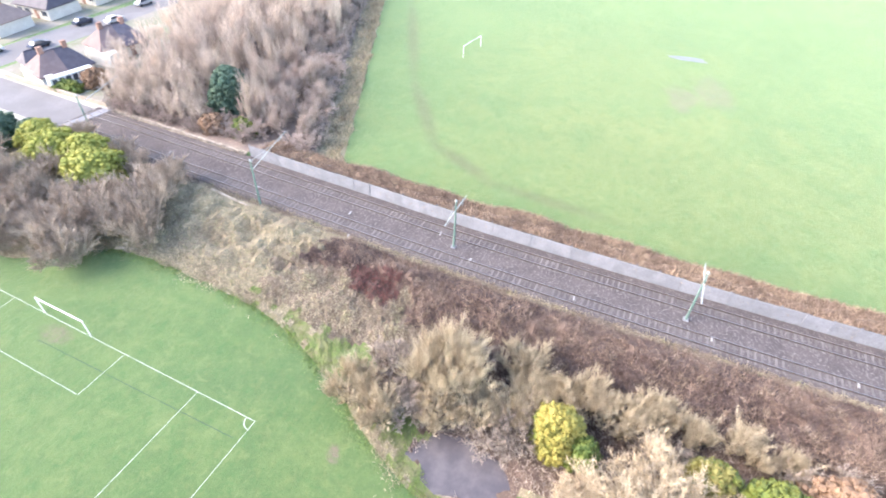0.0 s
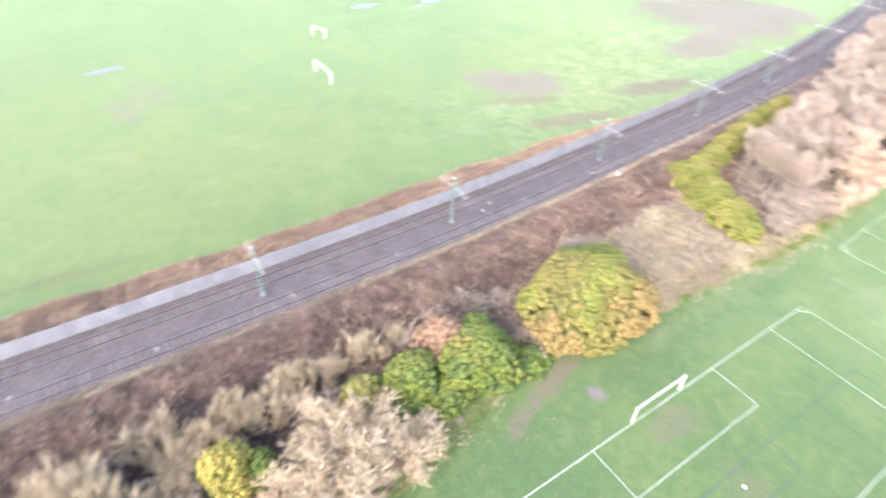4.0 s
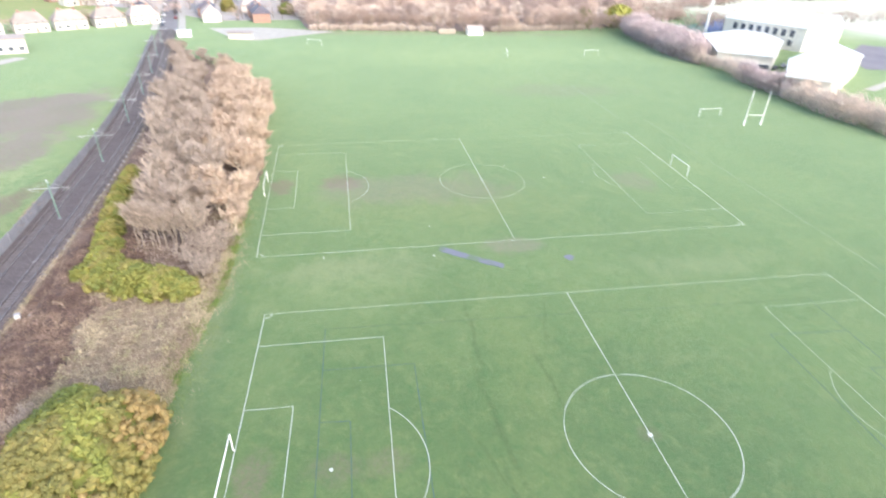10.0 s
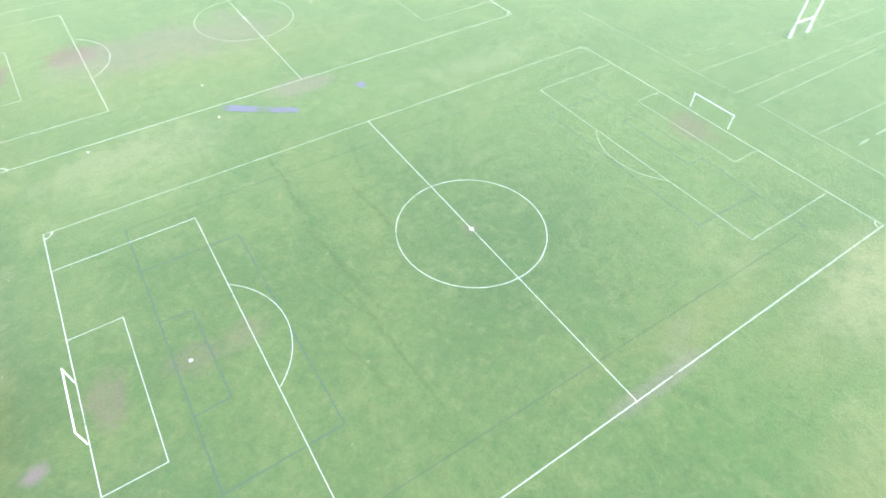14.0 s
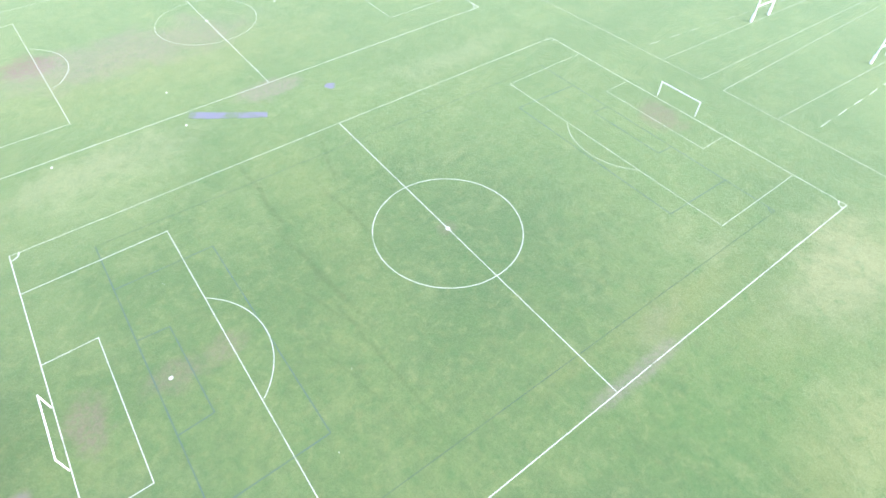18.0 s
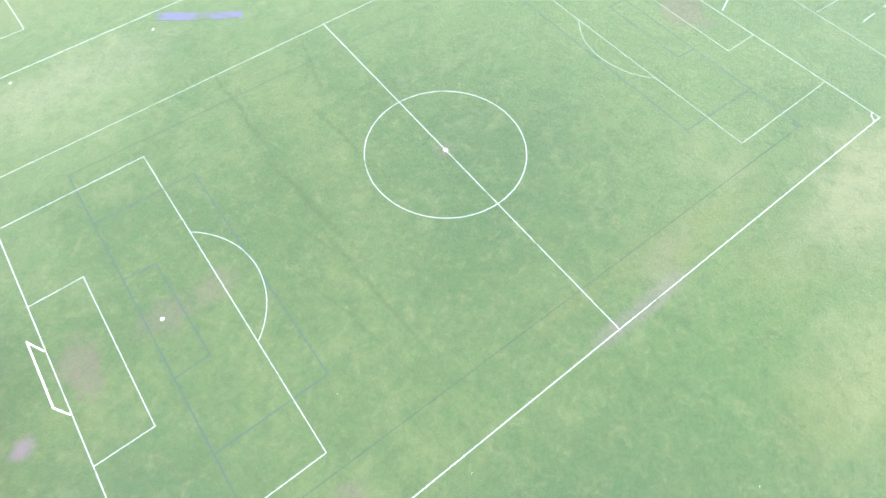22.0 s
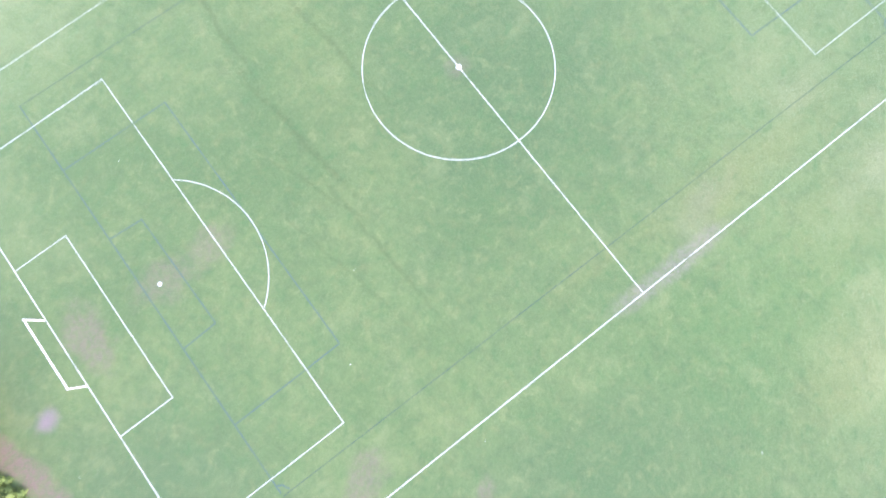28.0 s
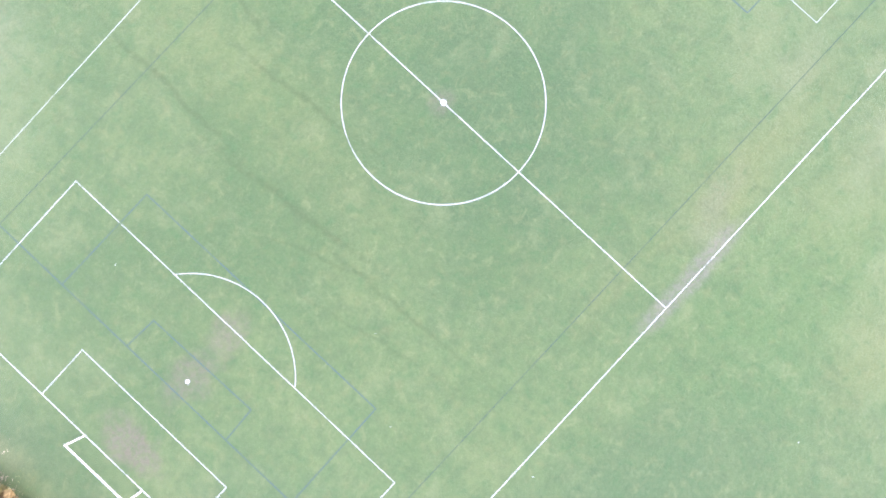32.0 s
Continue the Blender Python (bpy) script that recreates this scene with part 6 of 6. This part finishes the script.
for k, (x, y) in enumerate(((-177, 228), (-163, 238), (-148, 246), (-133, 255), (-120, 264), (-106, 273), (-93, 283))):
    copy_thing(proto[0], pose(x, y, 0, 0, 0, 34))
for k, (x, y) in enumerate(((-212, 192), (-271, 136), (-260.5, 146), (-240.5, 166), (-221.5, 184), (-202, 200), (-184.5, 218), (-282, 126), (-293, 115))):
    copy_thing(proto[1 if k == 1 else 0], pose(x, y, 0, 0, 0, 44))
spots = []
for row, off in enumerate((62, 84, 118, 140)):
    for s in range(-4, 7):
        spots.append((-120 - 0.69 * off + ax * s * 17 - (60 if row < 2 and s < 1 else 0), 290 + 0.72 * off + ay * s * 17, 44))
for row, off in enumerate((20, 46, 74, 102, 130)):
    for s in range(7):
        y = 292 + s * 18 + row * 3
        spots.append((mid(y) + off, y, 105 + rand(-4, 4)))
for s in range(5):
    spots.append((mid(300 + s * 18) - 16, 300 + s * 18, 285))
for x, y, r in spots:
    if not (-15 < x and y > 262 and y < 420):
        copy_thing(random.choice((proto[0], proto[0], proto[0], proto[1], proto[2])), pose(x + rand(-2, 2), y + rand(-2, 2), 0, 0, 0, r))
for k in range(17):
    copy_thing(proto[0], pose(232 + k * 17.5, 520 + k * 1.5 + (k % 2), 0, 0, 0, 4))
for k in range(12):
    copy_thing(proto[0], pose(300 + k * 18.5, 488 + k * 1.5, 0, 0, 0, 184))

# the rest of the town, far off; haze put into wall and roof colours
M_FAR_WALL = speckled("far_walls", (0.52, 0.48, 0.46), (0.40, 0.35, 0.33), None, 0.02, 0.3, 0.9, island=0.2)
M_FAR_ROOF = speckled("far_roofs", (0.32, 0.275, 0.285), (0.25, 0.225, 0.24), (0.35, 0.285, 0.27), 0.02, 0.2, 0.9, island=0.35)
town = thing("distant_town", "distant low houses of a pale hazy town", "town", None, "", "stuff")
walls, roofs = Geo(), Geo()
for k in range(2900):
    far = rand(0, 1) ** 0.8
    y = 380 + far * 1050
    x = mid(min(y, 880)) - (y > 880) * (y - 880) * 0.29 + random.choice((-1, -1, 1)) * (14 + abs(random.gauss(0, 1)) * (260 + 380 * far))
    if (-30 < x < 300 and y < 470) or (x > -10 and y < 560) or x > 40 + 0.06 * y or inside(x, y, [(-430, 180), (-240, 240), (-140, 276), (-104, 316), (-196, 390), (-296, 358), (-440, 316)]) or abs(x - mid(min(y, 880))) < 13:
        continue
    w, d, e, r, a = rand(8, 17), rand(7, 9), rand(4.4, 5.4), rand(7.2, 8.8), random.choice((0.3, 0.3, 1.87, 0.75))
    if random.random() < 0.04:
        w, d, e, r = rand(25, 50), rand(12, 22), rand(5, 8), rand(8.5, 10)
    c, s = math.cos(a), math.sin(a)
    rot = lambda px, py, pz: (x + px * c - py * s, y + px * s + py * c, pz)
    b = len(walls.v)
    walls.box(-w / 2, -d / 2, 0, w / 2, d / 2, e)
    walls.v[b:] = [rot(*q) for q in walls.v[b:]]
    b = len(roofs.v)
    roofs.v += [rot(*q) for q in ((-w / 2 - 0.3, -d / 2 - 0.3, e), (w / 2 + 0.3, -d / 2 - 0.3, e), (w / 2 + 0.3, d / 2 + 0.3, e), (-w / 2 - 0.3, d / 2 + 0.3, e), (-w / 2 + 1.5, 0, r), (w / 2 - 1.5, 0, r))]
    roofs.f += [(b, b + 1, b + 5, b + 4), (b + 2, b + 3, b + 4, b + 5), (b + 1, b + 2, b + 5), (b + 3, b, b + 4), (b + 3, b + 2, b + 1, b)]
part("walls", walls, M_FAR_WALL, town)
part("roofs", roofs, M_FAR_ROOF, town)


# ---- schools and sheds ----
def block(label, outline, height, roof_mat, windows=None, group="school buildings"):
    t = thing("school_building", label, "building", None, group)
    part("wall", Geo().prism(outline, 0, height), M_RENDER, t)
    cx, cy = sum(q[0] for q in outline) / len(outline), sum(q[1] for q in outline) / len(outline)
    part("roof", Geo().prism([(cx + (x - cx) * 1.03, cy + (y - cy) * 1.03) for x, y in outline], height, height + 0.5), roof_mat, t)
    for (x0, y0), (x1, y1), n, z, h, fill_part in windows or ():
        turn = math.atan2(y1 - y0, x1 - x0)
        length = math.hypot(x1 - x0, y1 - y0)
        for k in range(n):
            f = (k + 0.5) / n
            w = length / n * fill_part
            ww = part("window", Geo().box(-w / 2, -0.1, 0, w / 2, 0.0, h), M_WHITE, t)
            ww.matrix_basis = pose(x0 + (x1 - x0) * f, y0 + (y1 - y0) * f, z, 0, 0, math.degrees(turn)) @ Matrix.Translation((0, -0.01, 0))
            part("pane", Geo().box(-w / 2 + 0.15, -0.14, 0.15, w / 2 - 0.15, -0.105, h - 0.15), M_GLASS, ww)
    return t


block("low white flat-roofed sports hall", [(165, 183), (183, 172), (214, 208), (224, 244), (184, 226)], 6, M_SHED, [((165, 183), (183, 172), 4, 0.8, 2.2, 0.8)])
block("white hall with a broad pale roof", [(161, 136), (172, 127), (222, 170), (232, 198), (182, 162)], 7, M_SHED, [((161, 136), (172, 127), 3, 1, 2.2, 0.7)])
block("three storey white school block with tall dark windows", [(210, 250), (230, 214), (262, 228), (288, 262), (238, 278)], 10.5, M_SHED, [((212, 246.4), (228, 217.6), 8, 6.0, 3.4, 0.62), ((212, 246.4), (228, 217.6), 8, 2.0, 3.0, 0.62)])
block("long white school building beside the tarmac court", [(-178, 100), (-162, 116), (-164, 128), (-200, 118), (-230, 60), (-200, 50)], 7.5, M_SHED, [((-178, 100), (-162, 116), 6, 1.0, 2.4, 0.7)])
block("low pale building behind the car park", [(-166, 172), (-136, 188), (-140, 196), (-170, 180)], 3.4, M_SHED, [((-166, 172), (-136, 188), 9, 1, 1.8, 0.6)])
block("cream community building by the path end", [(-128, 200), (-112, 206), (-117, 216), (-132, 210)], 5, M_ROOF_PALE, [((-128, 200), (-112, 206), 5, 1, 1.8, 0.6)])
house("white clubhouse with a pale gable roof by the wood", 8, 5.4, 2.7, 4.4, M_WHITE, M_ROOF_PALE, pose(75.5, 257, 0, 0, 0, 2), 0.0, chimneys=0, group="", floors=0, back=False)
solid("container", Geo().prism([(57, 258.4), (66, 259.4), (66, 261.6), (57, 260.6)], 0, 2.3), M_STONE, "long sandy storage container", "container", "")
t = thing("tram_shelter", "small white shelter beside the line", "shelter", pose(-63.5, 244, 0, 0, 0, 15))
part("wall", Geo().box(-3, -1.5, 0, 3, 1.5, 2.6), M_WHITE, t)
part("roof", Geo().box(-3.4, -2, 2.6, 3.4, 2, 2.85), M_SHED, t)
t = thing("pavilion", "low pale pavilion with a dark gable", "building", pose(-38, 241, 0, 0, 0, -4))
part("wall", Geo().box(-5, -2.5, 0, 5, 2.5, 2.6), M_RENDER, t)
part("roof", Geo().prism([(-5.5, -3), (5.5, -3), (5.5, 3), (-5.5, 3)], 2.6, 2.9), M_ROOF_PALE, t)
t = thing("wind_turbine", "slender white wind turbine at the school", "turbine", pose(213, 270, 0, 0, 0, 0))
part("tower", Geo().tube((0, 0, 0), (0, 0, 21), 0.75, 0.5, 10, True), M_WHITE, t)
part("nacelle", Geo().box(-0.8, -1.6, 20.6, 0.8, 0.9, 22), M_WHITE, t)
for a in (150, 270, 30):
    part("blade", Geo().tube((0, -1.8, 21.3), (8.0 * math.cos(radians(a)), -1.8, 21.3 + 8.0 * math.sin(radians(a))), 0.4, 0.1, 6, True), M_WHITE, t)
# pale poles like bare trunks; their lamp heads are added
for x, y in ((-4, 263), (23, 263), (55, 262), (90, 263), (125, 270)):
    t = thing("light_pole", "pale upright pole at the wood's edge", "pole", pose(x, y, 0), "edge poles")
    part("pole", Geo().tube((0, 0, 0), (0, 0, 8.5), 0.28, 0.2, 8, True), M_BARK_PALE, t)
    part("lamp", Geo().box(-0.5, -0.25, 8.5, 0.5, 0.25, 8.75), M_ARM, t)
for x, y, a, k in ((130, 281, 5, 0), (138, 283, 5, 1), (158, 285, 10, 0), (164, 286, 10, 3), (-140, 170, 30, 3), (-146, 167, 30, 2), (-151, 164, 30, 1), (190, 178, 40, 0), (197, 182, 40, 1), (206, 106, 60, 1), (212, 96, 60, 3), (220, 110, 60, 0), (228, 120, 60, 2), (236, 100, 60, 1), (244, 118, 60, 3), (224, 84, 60, 0)):
    car(x, y, a, k)
for k in range(22):
    y = 275 + k * 11
    car(*beside(y, random.choice((-3, 3))), 105, k % 4)

# ---- hedges, far wood and far treelines ----
def HEDGE(y):
    """The boundary hedge's line: x at each y."""
    return spline([(80, 164), (92, 165), (115, 161.5), (135, 161), (155, 160), (174, 163), (190, 158.5), (220, 157), (262, 161)], y)


plant(protos(3, "hedge_bush", "tall purple-brown leafless boundary hedge bush", "bush", 6.6, 3.3, 2100, 0.065, M_BARK_PALE, M_TWIG_PURPLE, stems=7, limbs=16, low=0.05, group="boundary hedge", centre=0.42, length=0.9),
      [(HEDGE(y) + rand(-1, 1), y, 1.35) for y in range(190, 268, 3)] + [(HEDGE(y) + 4 + rand(-1, 1), y, 1.55) for y in range(192, 268, 3)] + [(HEDGE(y) + 8 + rand(-1, 1), y, 1.5) for y in range(204, 268, 4)] + [(HEDGE(y) + rand(-0.8, 0.8), y, 1.15) for y in range(134, 156, 3)], (0.68, 1.28))
plant(protos(2, "hedge_bush", "pinkish tan leafless boundary hedge bush", "bush", 5.4, 3.2, 2000, 0.06, M_BARK_PALE, M_TWIG_ASH, stems=7, limbs=16, low=0.05, group="boundary hedge", centre=0.42, length=0.9),
      [(HEDGE(y) + 1 + rand(-1, 1), y, rand(0.85, 1.2)) for y in range(156, 190, 3)] + [(HEDGE(y) + rand(-1, 1), y, 1.2) for y in range(92, 134, 3)] + [(HEDGE(y) + 4 + rand(-1, 1), y, 1.3) for y in range(95, 152, 3)], (0.68, 1.28))
leafy_tree("beech_shrub", "orange leaved shrub at the end of the hedge", 2.6, 1.6, 1.8, 24, (M_LEAF_RUST,), pose(HEDGE(89), 89, 0), 0.3, (0.5, 0.8), 40)
solid("school_yard", Geo().prism([(183, 55), (330, -20), (340, 130), (252, 146), (209, 138), (201, 114), (198, 99), (188, 89), (182.5, 71)], -0.2, 0.05), M_COURT, "lilac-grey tarmac school road and yard", "paving")
solid("school_car_park", Geo().prism([(234, 178), (262, 172), (306, 216), (284, 236), (246, 204)], -0.2, 0.05), M_COURT, "lilac-grey tarmac car park behind the halls", "paving")
solid("verge_path", Geo().prism([(205, 142), (240, 162), (239, 165), (203, 145)], 0, 0.05), M_PATH, "pale path between lawn and school yard", "paving")



def far_tree(wood, crown, x, y, h, r, twigs=80, width=0.11):
    """One tree of a far wood: a short trunk and a rounded head of twigs."""
    wood.tube((x, y, 0), (x + rand(-0.5, 0.5), y, h * 0.7), 0.2, 0.08, 4)
    for j in range(twigs):
        d = direction(0.35)
        f = rand(0.72, 1.0) * (1 + 0.25 * noise.noise((d.x * 1.8 + x, d.y * 1.8 + y, d.z * 1.8)))
        p = Vector((x + d.x * r * f, y + d.y * r * f, max(0.3, h * 0.6 + d.z * h * 0.38 * f)))
        crown.blade(p, p + (d * 0.6 + direction(0.4) * 0.7) * rand(0.5, 1.3), width)


FARWOOD = [(-10, 268), (30, 265), (95, 266), (140, 276), (175, 296), (215, 350), (250, 430), (200, 480), (110, 470), (50, 430), (10, 360), (-18, 310)]
solid("wood_floor", Geo().prism(FARWOOD, -0.3, 0.06), M_LITTER, "brown leaf litter under the far wood", "ground")
t = thing("far_wood", "dense pinkish brown leafless wood beyond the field", "wood", None, "", "stuff")
w_g, crowns = Geo(), [Geo() for _ in range(4)]
for x, y in fill(FARWOOD, 8.2):
    tall = 1 + 0.75 * math.exp(-(((x - 85) / 75) ** 2)) * min(1.0, max(0.0, (y - 270) / 110))
    far_tree(w_g, random.choice(crowns), x, y, rand(8.0, 14.0) * tall, rand(3.6, 5.8), 900 if y < 310 else 560)
part("trunks", w_g, M_BARK_PALE, t)
# pale pinkish crown tones also hold the haze over the wood
for g, mat in zip(crowns, (M_TWIG_PINK, M_TWIG_ASH, speckled("rosy_twigs", (0.600, 0.468, 0.392), (0.500, 0.385, 0.326), (0.650, 0.515, 0.430), 0.06, 1.0, 0.9, island=0.22), speckled("mauve_twigs", (0.320, 0.250, 0.230), (0.270, 0.210, 0.198), (0.380, 0.300, 0.268), 0.06, 1.0, 0.9, island=0.22))):
    part("crowns", g, mat, t)
plant(protos(2, "edge_tree", "leafless pinkish tree at the front of the wood", "tree", 9.5, 4.6, 1900, 0.12, M_BARK_PALE, M_TWIG_PINK, limbs=9, low=0.06, group="wood edge trees", centre=0.5),
      [(-8 + k * 7.2 + rand(-1.5, 1.5), 266 + abs(k - 11) * 0.55 + rand(-1, 3)) for k in range(25)], (0.75, 1.1))
plant(protos(1, "edge_bush", "low brown bush below the wood edge", "bush", 3.4, 3.0, 1500, 0.1, M_BARK_PALE, M_TWIG_ASH, stems=5, limbs=10, low=0.1, group="wood edge bushes", centre=0.45),
      [(88 + k * 4.0, 265 + k * 0.75) for k in range(14)] + [(-6 + k * 5, 264) for k in range(13)], (0.8, 1.2))
for x, y, h, r, mats in ((167, 287, 12.0, 8.5, (M_LEAF_PRIVET, M_LEAF_BRIGHT)), (146, 288, 10, 4.5, (M_LEAF_OLIVE, M_LEAF_LIME)), (-60, 330, 7, 3.5, (M_LEAF_YELLOW,)), (-25, 322, 6, 4, (M_LEAF_LIME,))):
    leafy_tree("evergreen", "yellow-green evergreen standing among leafless trees", h, r, r, 45, mats, pose(x, y, 0), 0.5, (1.0, 1.7), 40)
t = thing("far_treelines", "far leafless hedgerows and garden trees", "trees", None, "", "stuff")
w_g, c_g = Geo(), Geo()
for (x0, y0), (x1, y1), n in (((178, 300), (225, 320), 52), ((190, 290), (250, 268), 10), ((180, 330), (330, 420), 80), ((215, 300), (420, 330), 52), ((250, 430), (470, 455), 60), ((260, 560), (700, 590), 110), ((330, 720), (1000, 640), 120), ((-190, 215), (-100, 285), 16), ((-330, 330), (-210, 400), 16), ((-150, 345), (-100, 330), 7), ((-520, 480), (-180, 430), 40), ((-95, 292), (-60, 420), 14), ((-55, 296), (0, 320), 12), ((100, 800), (900, 950), 130), ((-900, 700), (-200, 780), 50), ((-60, 470), (60, 620), 24), ((-300, 900), (300, 1100), 120)):
    for k in range(n * 2):
        f = rand(0, 1)
        far_tree(w_g, c_g, x0 + (x1 - x0) * f + rand(-5, 5), y0 + (y1 - y0) * f + rand(-5, 5), rand(4, 8), rand(2.6, 4.6), 90, 0.16)
part("trunks", w_g, M_BARK, t)
part("crowns", c_g, M_TWIG_PINK, t)
# town gardens paled too, with the haze in their colour
solid("town_ground", Geo().prism([(-100, 330), (-60, 292), (-12, 300), (60, 480), (150, 640), (200, 3400), (-3400, 3400), (-3400, 900), (-560, 470), (-300, 470), (-160, 352)], -0.5, 0.008), speckled("town_gardens", (0.40, 0.365, 0.35), (0.30, 0.285, 0.25), (0.46, 0.42, 0.41), 0.03, 0.12, 0.95), "pale hazy gardens and lanes between distant houses", "ground")
for k, (pts, label) in enumerate((([(60, 480), (200, 545), (760, 560), (1600, 500), (2600, 1500), (300, 940), (190, 900)], "pale hazy field beyond the houses"), ([(-420, 190), (-240, 248), (-142, 282), (-104, 312), (-150, 350), (-196, 385), (-292, 352), (-430, 310)], "light green meadow behind the terrace"), ([(320, 950), (1200, 920), (2200, 2200), (200, 2300)], "far pale hazy moorland"))):
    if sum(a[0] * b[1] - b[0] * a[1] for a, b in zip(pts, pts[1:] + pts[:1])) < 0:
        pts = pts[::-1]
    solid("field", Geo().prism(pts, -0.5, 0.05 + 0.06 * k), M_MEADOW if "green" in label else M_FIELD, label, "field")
